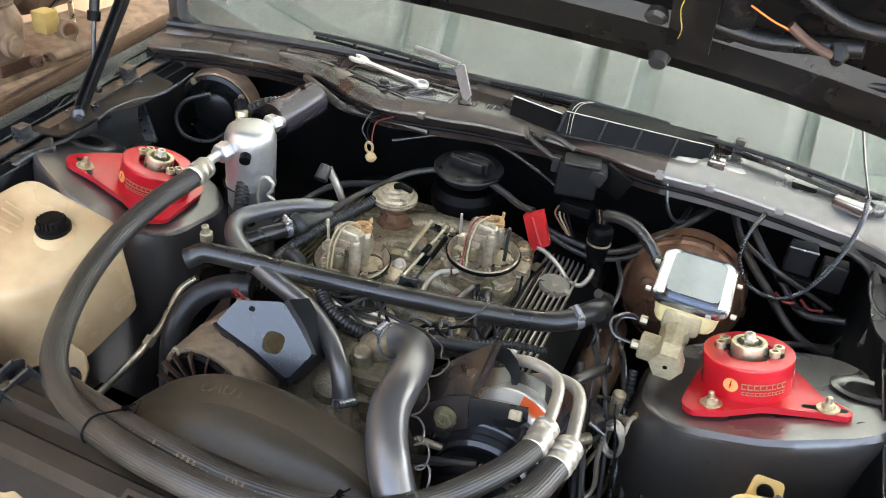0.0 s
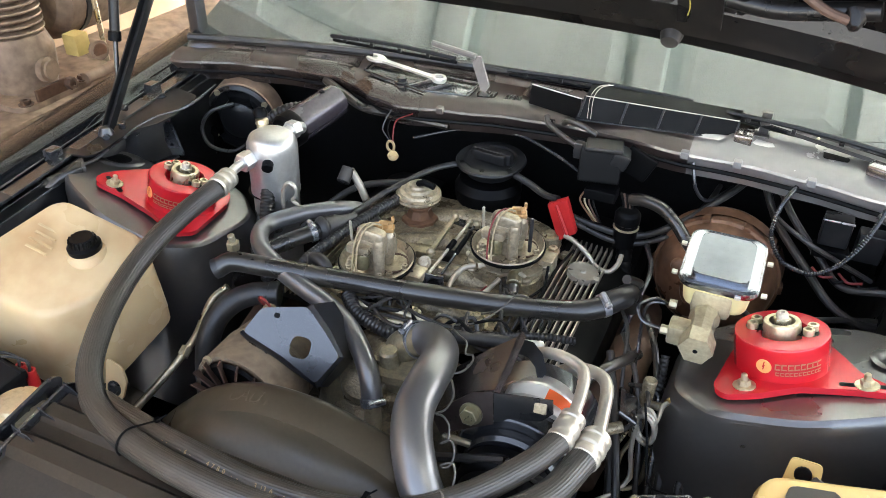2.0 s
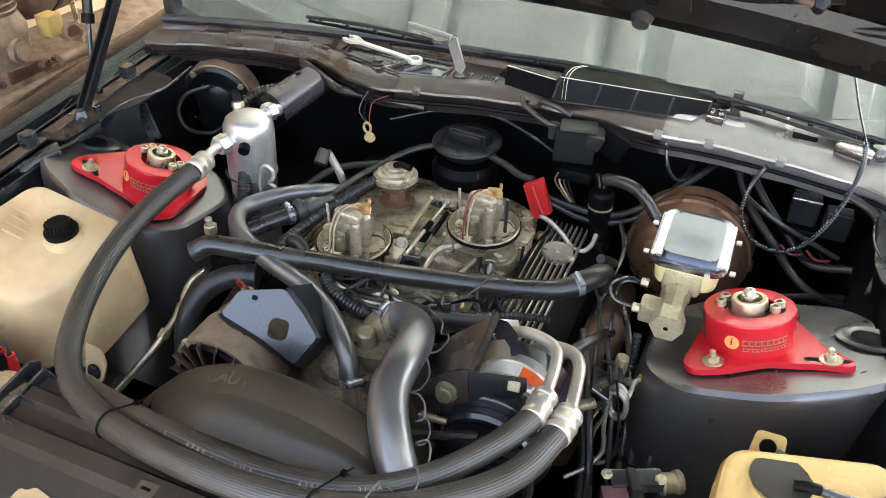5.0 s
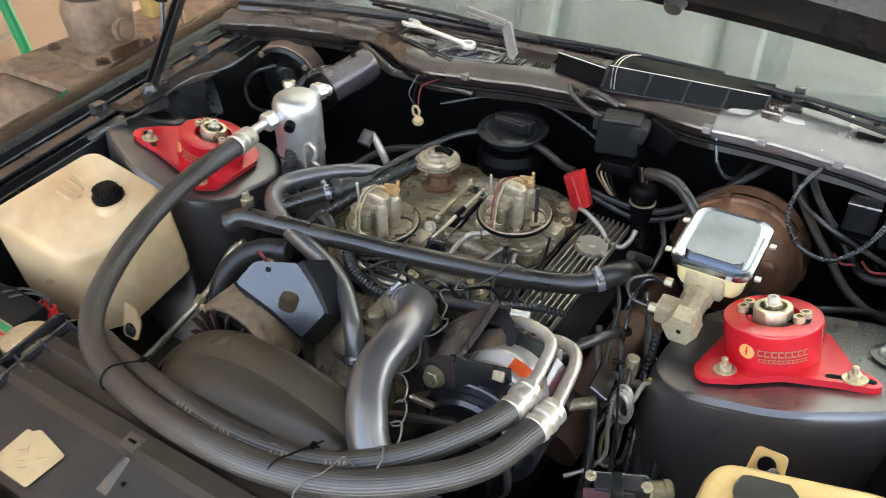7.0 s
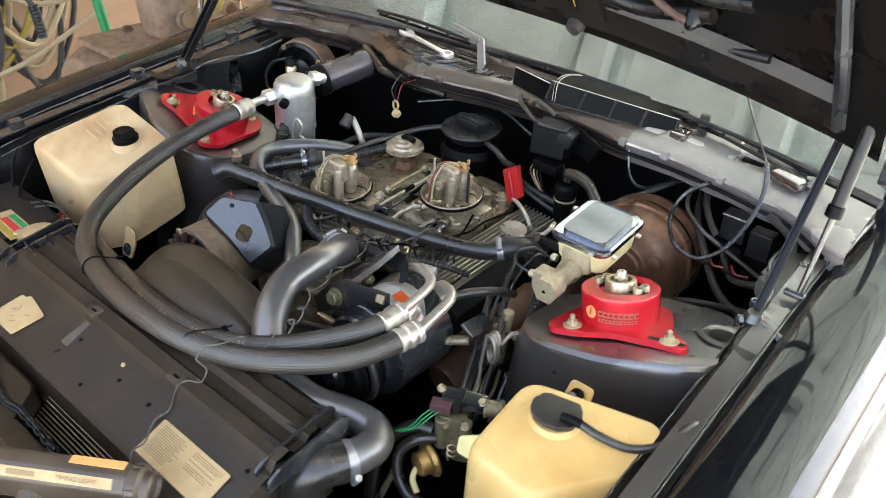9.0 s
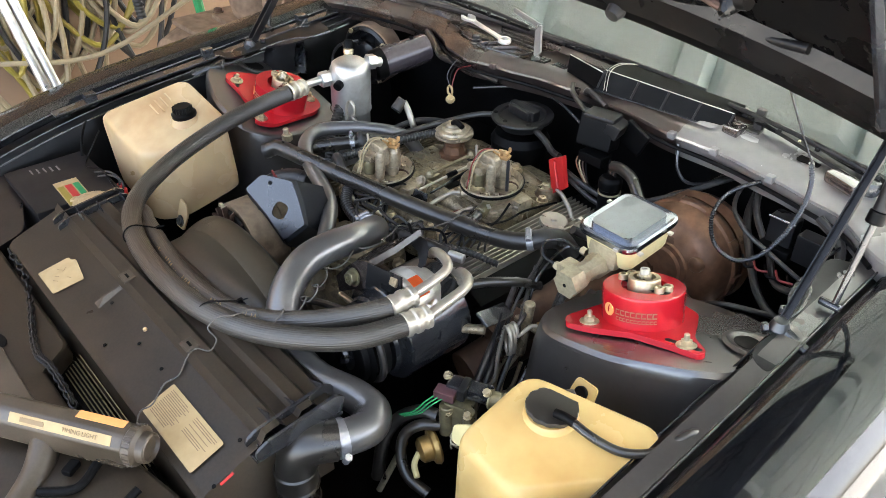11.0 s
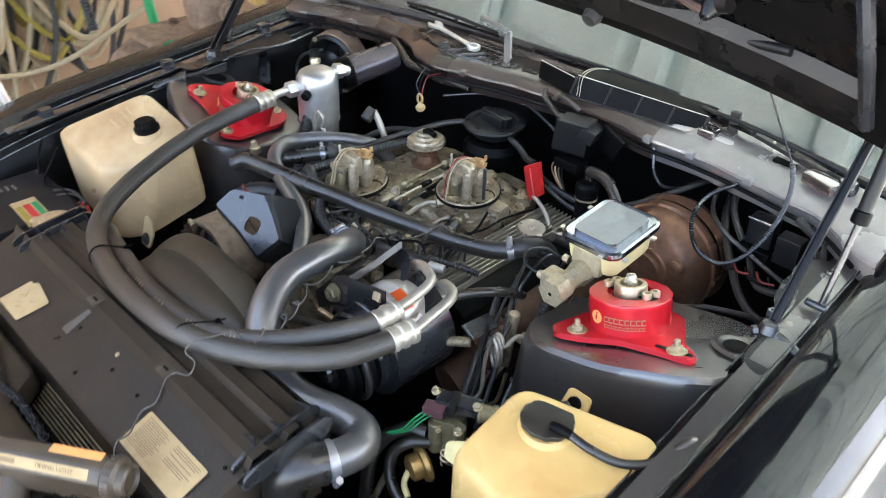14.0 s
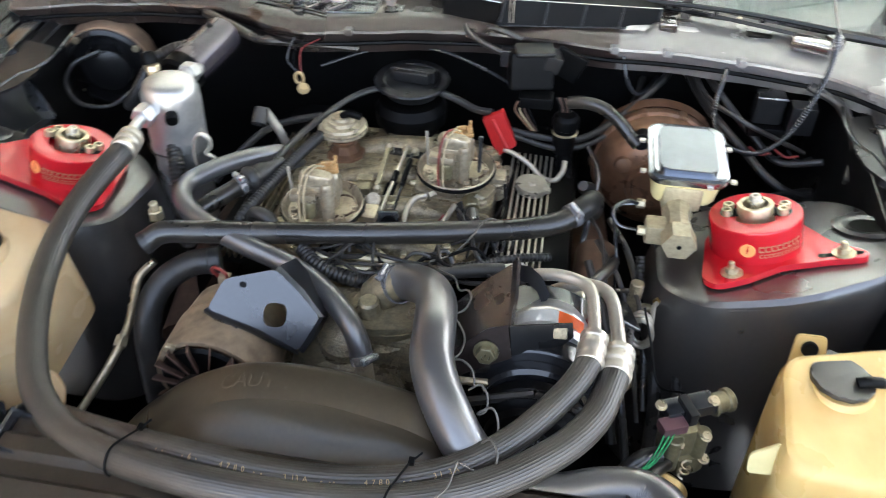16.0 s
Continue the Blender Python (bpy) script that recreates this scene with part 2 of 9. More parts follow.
def part(name, bm, material, parent=None, label="", smooth=True, auto=35.0):
    """Links a bmesh, drawn in world coordinates, as one mesh under a thing or a part."""
    me = bpy.data.meshes.new(name)
    off = parent.matrix_world.translation if parent else Vector()
    if off.length:
        bmesh.ops.translate(bm, verts=bm.verts, vec=-off)
    bmesh.ops.recalc_face_normals(bm, faces=bm.faces)
    if smooth:
        for f in bm.faces:
            f.smooth = True
        lim = radians(auto)
        for e in bm.edges:
            if len(e.link_faces) == 2 and e.calc_face_angle(0) > lim:
                e.smooth = False
    bm.to_mesh(me)
    bm.free()
    me.materials.append(material)
    ob = new(name, me)
    if smooth and len(me.polygons) < 500:
        wn_ = ob.modifiers.new("flat_faces", "WEIGHTED_NORMAL")
        wn_.keep_sharp = True
    if parent:
        ob.parent = parent
        ob.matrix_world = Matrix.Translation(off)
    if label:
        tagged(ob, label)
    return ob


def thing(name, at, label, category, group="", kind=""):
    ob = new(name)
    ob.empty_display_size = 0.02
    ob.location = at
    ob.matrix_world = Matrix.Translation(at)
    return tagged(ob, label, category, group, kind)


def solo(name, bm, material, label, category, group="", kind="", smooth=True):
    return tagged(part(name, bm, material, None, "", smooth), label, category, group, kind)


def turned(axis):
    """A turn that brings z onto axis."""
    return Vector(axis).normalized().to_track_quat("Z", "Y").to_matrix().to_4x4()


def box(c, size, bevel=0.003, rot=None, bm=None, seg=2):
    bm = bm or bmesh.new()
    g = bmesh.ops.create_cube(bm, size=1)
    m = Matrix.Translation(c) @ (rot.to_4x4() if rot else Matrix()) @ Matrix.Diagonal((*size, 1))
    bmesh.ops.transform(bm, matrix=m, verts=g["verts"])
    if bevel:
        es = {e for v in g["verts"] for e in v.link_edges}
        bmesh.ops.bevel(bm, geom=list(es), offset=min(bevel, min(size) * 0.45), segments=seg, affect="EDGES", profile=0.6)
    return bm


def lathe(c, axis, profile, seg=32, bm=None, sx=1.0, sy=1.0):
    """Turns a profile of (radius, height) about axis through c."""
    bm = bm or bmesh.new()
    m = Matrix.Translation(c) @ turned(axis)
    rings = []
    for r, h in profile:
        if r < 1e-6:
            rings.append([bm.verts.new(m @ Vector((0, 0, h)))])
        else:
            rings.append([bm.verts.new(m @ Vector((r * sx * math.cos(2 * math.pi * i / seg), r * sy * math.sin(2 * math.pi * i / seg), h))) for i in range(seg)])
    for a, b in zip(rings, rings[1:]):
        for i in range(seg):
            j = (i + 1) % seg
            if len(a) == 1 and len(b) == 1:
                continue
            if len(a) == 1:
                bm.faces.new((a[0], b[i], b[j]))
            elif len(b) == 1:
                bm.faces.new((a[i], a[j], b[0]))
            else:
                bm.faces.new((a[i], a[j], b[j], b[i]))
    return bm


def cyl(a, b, r, r2=None, seg=20, bevel=0.0015, bm=None):
    """A closed cylinder or cone from a to b with softened rims."""
    a, b = Vector(a), Vector(b)
    h = (b - a).length
    r2 = r if r2 is None else r2
    e = min(bevel, r * 0.5, r2 * 0.5, h * 0.4)
    return lathe(a, b - a, [(0, 0), (r - e, 0), (r, e), (r2, h - e), (r2 - e, h), (0, h)], seg, bm)


def hexnut(c, axis, r, h, bm=None, washer=0.0, hole=0.45):
    bm = bm or bmesh.new()
    if washer:
        lathe(c, axis, [(0, 0), (washer, 0), (washer, h * 0.2), (0, h * 0.2)], 20, bm)
    lathe(c, axis, [(0, 0), (r, 0), (r, h * 0.92), (r * 0.9, h), (r * hole, h), (r * hole, h * 0.8), (0, h * 0.8)], 6, bm)
    return bm


def spline(pts, n=8):
    """A smooth line through a few points."""
    P = [Vector(p) for p in pts]
    if len(P) < 3:
        return [P[0].lerp(P[-1], i / n) for i in range(n + 1)]
    Q = [2 * P[0] - P[1], *P, 2 * P[-1] - P[-2]]
    out = []
    for i in range(1, len(Q) - 2):
        p0, p1, p2, p3 = Q[i - 1:i + 3]
        for k in range(n):
            t = k / n
            out.append(0.5 * (2 * p1 + (p2 - p0) * t + (2 * p0 - 5 * p1 + 4 * p2 - p3) * t * t + (3 * p1 - p0 - 3 * p2 + p3) * t ** 3))
    return out + [P[-1]]


def sweep(pts, r, seg=14, n=8, bm=None, ribs=0.0, pitch=0.006, caps=True, flutes=0.0, wall=0.0):
    """A round hose along a smooth line. ribs: depth of rings along a corrugated sleeve; flutes: depth of lengthwise grooves."""
    bm = bm or bmesh.new()
    L = spline(pts, n)
    if ribs:
        d = [0.0]
        for a, b in zip(L, L[1:]):
            d.append(d[-1] + (b - a).length)
        k = max(2, int(d[-1] / pitch * 2))
        M, j = [], 0
        for i in range(k + 1):
            s = d[-1] * i / k
            while j < len(d) - 2 and d[j + 1] < s:
                j += 1
            M.append(L[j].lerp(L[j + 1], (s - d[j]) / max(1e-9, d[j + 1] - d[j])))
        L = M
    t = (L[1] - L[0]).normalized()
    u = t.orthogonal().normalized()
    rings = []
    for i, p in enumerate(L):
        t2 = (L[min(i + 1, len(L) - 1)] - L[max(i - 1, 0)]).normalized()
        u = (t.rotation_difference(t2) @ u).normalized()
        t = t2
        v = t.cross(u)
        q = i / (len(L) - 1)
        rad = r(q) if callable(r) else r
        if ribs and i % 2:
            rad -= ribs
        ring = []
        for k in range(seg):
            a = 2 * math.pi * k / seg
            rk = rad - (flutes if k % 2 else 0)
            ring.append(bm.verts.new(p + u * (rk * math.cos(a)) + v * (rk * math.sin(a))))
        rings.append(ring)
    for a, b in zip(rings, rings[1:]):
        for k in range(seg):
            j = (k + 1) % seg
            bm.faces.new((a[k], a[j], b[j], b[k]))
    if caps:
        bm.faces.new(rings[0][::-1])
        bm.faces.new(rings[-1])
    return bm


def slab(outline, z0, z1, bevel=0.002, bm=None, m=None, holes=()):
    """A plate with the outline (x, y) between two heights, its rims softened; m places it."""
    bm = bm or bmesh.new()
    n0 = len(bm.verts)
    lo = [bm.verts.new((x, y, z0)) for x, y in outline]
    hi = [bm.verts.new((x, y, z1)) for x, y in outline]
    k = len(outline)
    fs = [bm.faces.new(lo[::-1]), bm.faces.new(hi)]
    for i in range(k):
        j = (i + 1) % k
        fs.append(bm.faces.new((lo[i], lo[j], hi[j], hi[i])))
    if bevel:
        es = list({e for f in fs[:2] for e in f.edges})
        bmesh.ops.bevel(bm, geom=es, offset=bevel, segments=2, affect="EDGES", profile=0.6)
    if m:
        bm.verts.ensure_lookup_table()
        bmesh.ops.transform(bm, matrix=m, verts=bm.verts[n0:])
    return bm


def rounded(w, h, r, n=5, cx=0.0, cy=0.0):
    """A rounded rectangle as an outline."""
    out = []
    for sx, sy, a0 in ((1, 1, 0), (-1, 1, 90), (-1, -1, 180), (1, -1, 270)):
        for i in range(n + 1):
            a = radians(a0 + 90 * i / n)
            out.append((cx + sx * (w / 2 - r) + r * math.cos(a), cy + sy * (h / 2 - r) + r * math.sin(a)))
    return out


def smoothed(outline, n=4):
    """Rounds an outline of a few corners into a soft closed line."""
    P = [Vector((x, y, 0)) for x, y in outline]
    k = len(P)
    out = []
    for i in range(k):
        p0, p1, p2, p3 = P[i - 1], P[i], P[(i + 1) % k], P[(i + 2) % k]
        for j in range(n):
            t = j / n
            q = 0.5 * (2 * p1 + (p2 - p0) * t + (2 * p0 - 5 * p1 + 4 * p2 - p3) * t * t + (3 * p1 - p0 - 3 * p2 + p3) * t ** 3)
            out.append((q.x, q.y))
    return out


def chamfered(outline, r, n=4):
    """Rounds the corners of an outline with radius about r."""
    P = [Vector((x, y)) for x, y in outline]
    k, out = len(P), []
    for i in range(k):
        p, a, b = P[i], P[i - 1], P[(i + 1) % k]
        da, db = (a - p), (b - p)
        ra, rb = min(r, da.length * 0.45), min(r, db.length * 0.45)
        s, e = p + da.normalized() * ra, p + db.normalized() * rb
        for j in range(n + 1):
            t = j / n
            q = s * (1 - t) ** 2 + p * 2 * t * (1 - t) + e * t * t
            out.append((q.x, q.y))
    return out


def loft(rings, bm=None, close=True, caps=True):
    """A skin over rings of equal count."""
    bm = bm or bmesh.new()
    R = [[bm.verts.new(p) for p in ring] for ring in rings]
    k = len(R[0])
    for a, b in zip(R, R[1:]):
        for i in range(k if close else k - 1):
            j = (i + 1) % k
            bm.faces.new((a[i], a[j], b[j], b[i]))
    if caps and close:
        bm.faces.new(R[0][::-1])
        bm.faces.new(R[-1])
    return bm


def sheet(rows, thick=0.0015, bm=None, flip=False):
    """A pressed sheet over a grid of points, with thickness."""
    bm = bm or bmesh.new()
    R = [[bm.verts.new(p) for p in row] for row in rows]
    fs = []
    for a, b in zip(R, R[1:]):
        for i in range(len(a) - 1):
            q = (a[i], a[i + 1], b[i + 1], b[i])
            fs.append(bm.faces.new(q[::-1] if flip else q))
    if thick:
        bmesh.ops.solidify(bm, geom=fs, thickness=thick)
    return bm


def clamp_band(c, axis, r, w=0.010, parent=None, screw=(0, 0, 1), name="hose_clamp"):
    """A worm-drive clamp round a hose, as a part."""
    ax = Vector(axis).normalized()
    bm = lathe(Vector(c) - ax * w / 2, ax, [(r - 0.001, 0), (r + 0.0015, 0), (r + 0.0015, w), (r - 0.001, w)], 24)
    s = Vector(screw)
    s = (s - ax * s.dot(ax)).normalized()
    side = ax.cross(s)
    p = Vector(c) + s * (r + 0.004)
    cyl(p - side * 0.010, p + side * 0.010, 0.005, seg=10, bm=bm)
    hexnut(p + side * 0.010, side, 0.0055, 0.006, bm)
    return part(name, bm, SATIN, parent, "zinc worm-drive hose clamp")


def words(text, size, m, material, parent, name="lettering", depth=0.0004):
    """Raised lettering in the built-in letters."""
    cu = bpy.data.curves.new(name, "FONT")
    cu.body, cu.size, cu.extrude, cu.align_x, cu.align_y = text, size, depth, "CENTER", "CENTER"
    tmp = bpy.data.objects.new(name, cu)
    me = bpy.data.meshes.new_from_object(tmp)
    bpy.data.objects.remove(tmp)
    bm = bmesh.new()
    bm.from_mesh(me)
    bmesh.ops.transform(bm, matrix=m, verts=bm.verts)
    return part(name, bm, material, parent, smooth=False)

# ---- the garage: open to the drive at both ends, unseen openings added for daylight ----
Y0, Y1, X0, X1 = -0.95, 4.60, -2.30, 2.60
solo("floor", slab([(X0, Y0), (X1, Y0), (X1, Y1), (X0, Y1)], -0.12, 0.0, 0.004), CONCRETE, "stained grey concrete garage floor", "floor", kind="structure")
solo("ground", slab([(-60, -60), (60, -60), (60, 60), (-60, 60)], -0.3, -0.13, 0), CONCRETE, "sunlit pale concrete driveway outside", "driveway", kind="structure")
# Runs on unseen to y -4.5 to hold back sky light from the left.
solo("wall_west", slab([(X0 - 0.15, -4.5), (X0, -4.5), (X0, Y1), (X0 - 0.15, Y1)], -0.12, 2.70, 0), WALL, "tan painted garage wall with stains, its unseen front run added to cut sky light", "wall", kind="structure")
# Unseen east wall and lintels, placed to let daylight reach the bay.
solo("wall_east", slab([(X1, 3.2), (X1 + 0.15, 3.2), (X1 + 0.15, Y1), (X1, Y1)], -0.12, 2.75, 0), WALL, "unseen tan side wall, cut back to let daylight in", "wall", kind="structure")
solo("wall_lintel", slab([(X1, Y0), (X1 + 0.15, Y0), (X1 + 0.15, 3.198), (X1, 3.198)], 2.50, 2.75, 0), WALL, "unseen tan lintel over a side opening added for daylight", "wall", kind="structure")
solo("wall_north", slab([(X0, Y1), (X1, Y1), (X1, Y1 + 0.15), (X0, Y1 + 0.15)], 2.25, 2.75, 0), WALL, "unseen tan lintel over a rear opening added for daylight", "wall", kind="structure")
# Unseen; its front edge is placed to cut the sky over the bay.
solo("ceiling", slab([(X0, Y0), (X1, Y0), (X1, Y1), (X0, Y1)], 2.7, 2.78, 0), CEIL, "plain pale garage ceiling", "ceiling", kind="structure")


def overhead_door():
    """The garage door, run up on its tracks under the ceiling."""
    d = thing("garage_door", (0.5, 1.2, 2.35), "pale enamelled sectional garage door raised flat under the ceiling", "garage door", kind="structure")
    for r in range(6):
        y0 = 0.62 + r * 0.62
        part("door_section", box((0.5, y0 + 0.305, 2.415), (4.9, 0.600, 0.02), 0.004), DOORWHITE, d, smooth=False)
        for dy in (0.042, 0.568):
            part("rail", box((0.5, y0 + dy, 2.372), (4.9, 0.068, 0.064), 0.006), DOORWHITE, d)
        for k in range(9):
            part("upright", box((0.5 + (k - 4) * 0.605, y0 + 0.305, 2.372), (0.085, 0.456, 0.062), 0.006), DOORWHITE, d)
        for k in range(8):
            x, yc = 0.5 + (k - 3.5) * 0.605, y0 + 0.305
            rings = []
            for inset, z in ((0.0, 2.4045), (0.004, 2.385), (0.045, 2.358), (0.05, 2.357)):
                w, h = 0.225 - inset, 0.198 - inset
                ring = [(x + a, yc + b) for a, b in ((-w, -h), (w, -h), (w, h * 0.72), (w * 0.7, h * 0.88), (w * 0.35, h * 0.97), (0, h), (-w * 0.35, h * 0.97), (-w * 0.7, h * 0.88), (-w, h * 0.72))]
                rings.append([(p, q, z) for p, q in ring])
            part("raised_panel", loft(rings), DOORWHITE, d, smooth=False)
    for x in (-1.33, 1.11):
        part("stile", box((x, 2.48, 2.325), (0.10, 3.7, 0.030), 0.003), DOORWHITE, d)
    return d


overhead_door()


def air_compressor():
    """A dusty piston pump on a horizontal tank."""
    c = thing("air_compressor", (-1.5, 0.75, 0), "old dust-covered twin-cylinder air compressor on a tank", "air compressor")
    part("tank", lathe((-1.62, 0.15, 0.36), (0, 1, 0), [(0, 0), (0.10, 0.01), (0.17, 0.05), (0.20, 0.12), (0.20, 1.30), (0.17, 1.37), (0.10, 1.41), (0, 1.42)], 28), DUSTYTAN, c)
    part("base_plate", box((-1.52, 0.62, 0.565), (0.36, 0.74, 0.02), 0.004), DUSTYTAN, c)
    for y in (0.3, 1.4):
        part("leg", box((-1.62, y, 0.09), (0.34, 0.05, 0.18), 0.005), DUSTYTAN, c)
    part("crankcase", lathe((-1.50, 0.49, 0.575), (0, 0, 1), [(0, 0), (0.115, 0), (0.115, 0.015), (0.085, 0.02), (0.095, 0.06), (0.10, 0.13), (0.085, 0.17), (0.06, 0.175), (0, 0.175)], 22), DUSTYTAN, c)
    part("end_cover", lathe((-1.41, 0.49, 0.655), (1, 0.15, 0), [(0, 0), (0.035, 0), (0.035, 0.018), (0.026, 0.020), (0.026, 0.028), (0, 0.028)], 18), DUSTYTAN, c)
    for k in range(11):
        part("cooling_fin", lathe((-1.50, 0.49, 0.752 + k * 0.0185), (0, 0, 1), [(0.05, 0), (0.088, 0.001), (0.090, 0.004), (0.088, 0.007), (0.05, 0.008)], 24), DUSTYTAN, c)
    part("cylinder", cyl((-1.50, 0.49, 0.735), (-1.50, 0.49, 0.97), 0.062, seg=20), RUST2, c)
    part("head", box((-1.50, 0.49, 0.985), (0.17, 0.17, 0.05), 0.012), DUSTYTAN, c)
    part("base_flange", slab(chamfered([(-1.63, 0.36), (-1.37, 0.36), (-1.37, 0.62), (-1.63, 0.62)], 0.04), 0.575, 0.592, 0.004), DUSTYTAN, c)
    for x, y in ((-1.39, 0.39), (-1.39, 0.59), (-1.61, 0.39)):
        part("foot_bolt", hexnut((x, y, 0.592), (0, 0, 1), 0.014, 0.014, washer=0.02), RUST2, c)
    part("sump_plate", box((-1.375, 0.47, 0.608), (0.012, 0.11, 0.035), 0.004), RUST2, c, "oily brown side plate")
    part("drain_plug", hexnut((-1.366, 0.52, 0.612), (1, 0, 0), 0.018, 0.02), RUST2, c)
    part("motor", cyl((-1.56, 0.62, 0.80), (-1.56, 0.98, 0.80), 0.135, seg=26, bevel=0.03), DUSTYTAN, c, "dust-dulled round motor body")
    part("motor_band", cyl((-1.56, 0.70, 0.80), (-1.56, 0.72, 0.80), 0.139, seg=26), BAY, c)
    for k in range(6):
        part("guard_wire", sweep([(-1.42, 0.90 + 0.02 * k, 0.74), (-1.38, 0.93 + 0.02 * k, 0.86), (-1.44, 0.94 + 0.02 * k, 0.98)], 0.004, 6, 6), DUSTYTAN, c)
    part("pressure_switch", box((-1.39, 0.60, 0.695), (0.05, 0.05, 0.06), 0.006), TANBOX, c, "faded ochre switch box")
    part("gauge", cyl((-1.385, 0.645, 0.665), (-1.345, 0.635, 0.67), 0.028, seg=20), DUSTYTAN, c, "small round pressure gauge")
    part("gauge_face", cyl((-1.346, 0.6352, 0.67), (-1.3435, 0.6346, 0.67), 0.021, seg=20), RUST, c, "brown stained dial")
    part("regulator", cyl((-1.37, 0.58, 0.60), (-1.37, 0.74, 0.60), 0.016, seg=14), DUSTYTAN, c)
    part("outlet_pipe", sweep([(-1.43, 0.56, 0.96), (-1.40, 0.66, 0.99), (-1.40, 0.70, 0.85), (-1.42, 0.72, 0.60)], 0.008, 10), STEEL, c)
    part("maker_plate", box((-1.335, 0.80, 0.573), (0.06, 0.002, 0.03), 0.0005, Matrix.Rotation(radians(-70), 3, "X")), BAY, c)
    return c


air_compressor()


def wall_hoses():
    """Coils of hose and cable that hang on the tan wall, and poles that lean beside them."""
    rnd = random.Random(5)
    hook = thing("wall_hook", (-2.28, 0.10, 1.30), "steel hook on the tan wall", "hook")
    part("arm", sweep([(-2.30, 0.10, 1.30), (-2.16, 0.10, 1.30), (-2.12, 0.10, 1.36)], 0.01, 8, 5), STEEL, hook)
    kinds = [(TANHOSE, "coil of cream cable hung on the wall"), (YELLOWHOSE, "yellow air hose hung on the wall"), (TANHOSE, "coil of cream cable hung on the wall"), (RUBBER2, "black cable hung on the wall")]
    for j, (m, lab) in enumerate(kinds * 2):
        bm = bmesh.new()
        for k in range(3):
            y = 0.02 + 0.08 * j + rnd.uniform(-0.05, 0.05) - 0.25
            w, d = rnd.uniform(0.06, 0.2), rnd.uniform(0.85, 1.2)
            x = -2.20 + rnd.uniform(-0.05, 0.08)
            sweep([(x, y, 1.32), (x + 0.03, y - w * 0.7, 1.0), (x, y - w, 1.3 - d * 0.7), (x + 0.02, y, 1.3 - d), (x + 0.02, y + w, 1.3 - d * 0.7), (x - 0.01, y + w * 0.6, 1.0), (x, y + 0.02, 1.32)], 0.011, 8, 7, bm)
        solo("hanging_hose", bm, m, lab, "hose", "hoses on the wall")
    for a, b in (((-2.15, 0.05, 0.75), (-1.95, 0.52, 0.66)), ((-2.1, -0.3, 0.42), (-1.9, 0.45, 0.58))):
        solo("loose_cable", sweep([a, (Vector(a) + Vector(b)) / 2 - Vector((0, 0, 0.10)), b], 0.010, 8, 8), TANHOSE, "slack cream cable draped along the wall", "cable")
    solo("green_hose", sweep([(-1.84, 0.36, 1.2), (-1.82, 0.39, 0.8), (-1.81, 0.42, 0.49), (-1.80, 0.43, 0.40)], 0.018, 10, 6), GREEN, "green garden hose hanging beside the compressor", "hose")
    solo("hose_nozzle", cyl((-1.80, 0.43, 0.40), (-1.79, 0.45, 0.25), 0.017, 0.012, 12), YELLOWHOSE, "yellow hose end fitting", "nozzle")
    p = thing("steel_pole", (-1.6, -0.14, 0), "pair of galvanised steel tubes leaning on the wall", "pole")
    for dy in (0.0, 0.035):
        part("tube", cyl((-1.72, -0.13 + dy, 0.0), (-2.26, -0.36 + dy, 1.7), 0.016, seg=12), SILVER, p)
    w = thing("plug_cable", (-1.545, 0.147, 0.30), "black cable hanging with a ribbed grip", "cable")
    part("lead", sweep([(-2.2, 0.15, 1.25), (-2.0, 0.10, 0.95), (-1.90, 0.16, 0.75), (-1.86, 0.20, 0.66)], 0.010, 8, 8), RUBBER2, w)
    part("grip", sweep([(-1.86, 0.20, 0.66), (-1.85, 0.205, 0.55)], 0.018, 12, 4, ribs=0.003, pitch=0.012), RUBBER2, w)
    solo("rag", lathe((-2.255, -0.52, 0.60), (0.2, 0.1, 1), [(0, 0), (0.06, 0.01), (0.09, 0.08), (0.07, 0.2), (0.05, 0.4), (0.03, 0.6), (0, 0.62)], 14), WHITE, "crumpled white cloth hanging by the poles", "rag")


wall_hoses()

# ---- the car ----
car = thing("car", (0.0, 0.9, 0.0), "black two-door car with its hood open", "car")


def crest(y):
    """Height of the wing along the car."""
    return 0.822 + 0.10 * y - (0.28 * (y + 0.25) ** 2 if y < -0.25 else 0)


def wing(s):
    """One front wing with its rolled inner lip."""
    prof = [(0.742, -0.075), (0.748, -0.016), (0.757, -0.006), (0.772, -0.001), (0.80, 0.004), (0.835, 0.0), (0.865, -0.014), (0.892, -0.045), (0.91, -0.10), (0.925, -0.20), (0.93, -0.35), (0.92, -0.50)]
    rows = []
    for i in range(27):
        y = -0.95 + i * 0.085
        pull = 0.0 if y > -0.5 else 0.35 * (y + 0.5) ** 2
        rows.append([(s * (x - pull), y, crest(y) + dz) for x, dz in prof])
    return part("wing", sheet(rows, 0.0012, flip=s < 0), PAINT, car, "glossy black wing, faintly dusty")


for s in (-1, 1):
    wing(s)


def tower_z(x, y):
    """Height of the strut tower's sloping top."""
    return 0.7365 + 0.23 * max(-0.12, min(0.17, x - 0.514)) - 0.156 * (max(-0.13, min(0.11, y)) + 0.023)


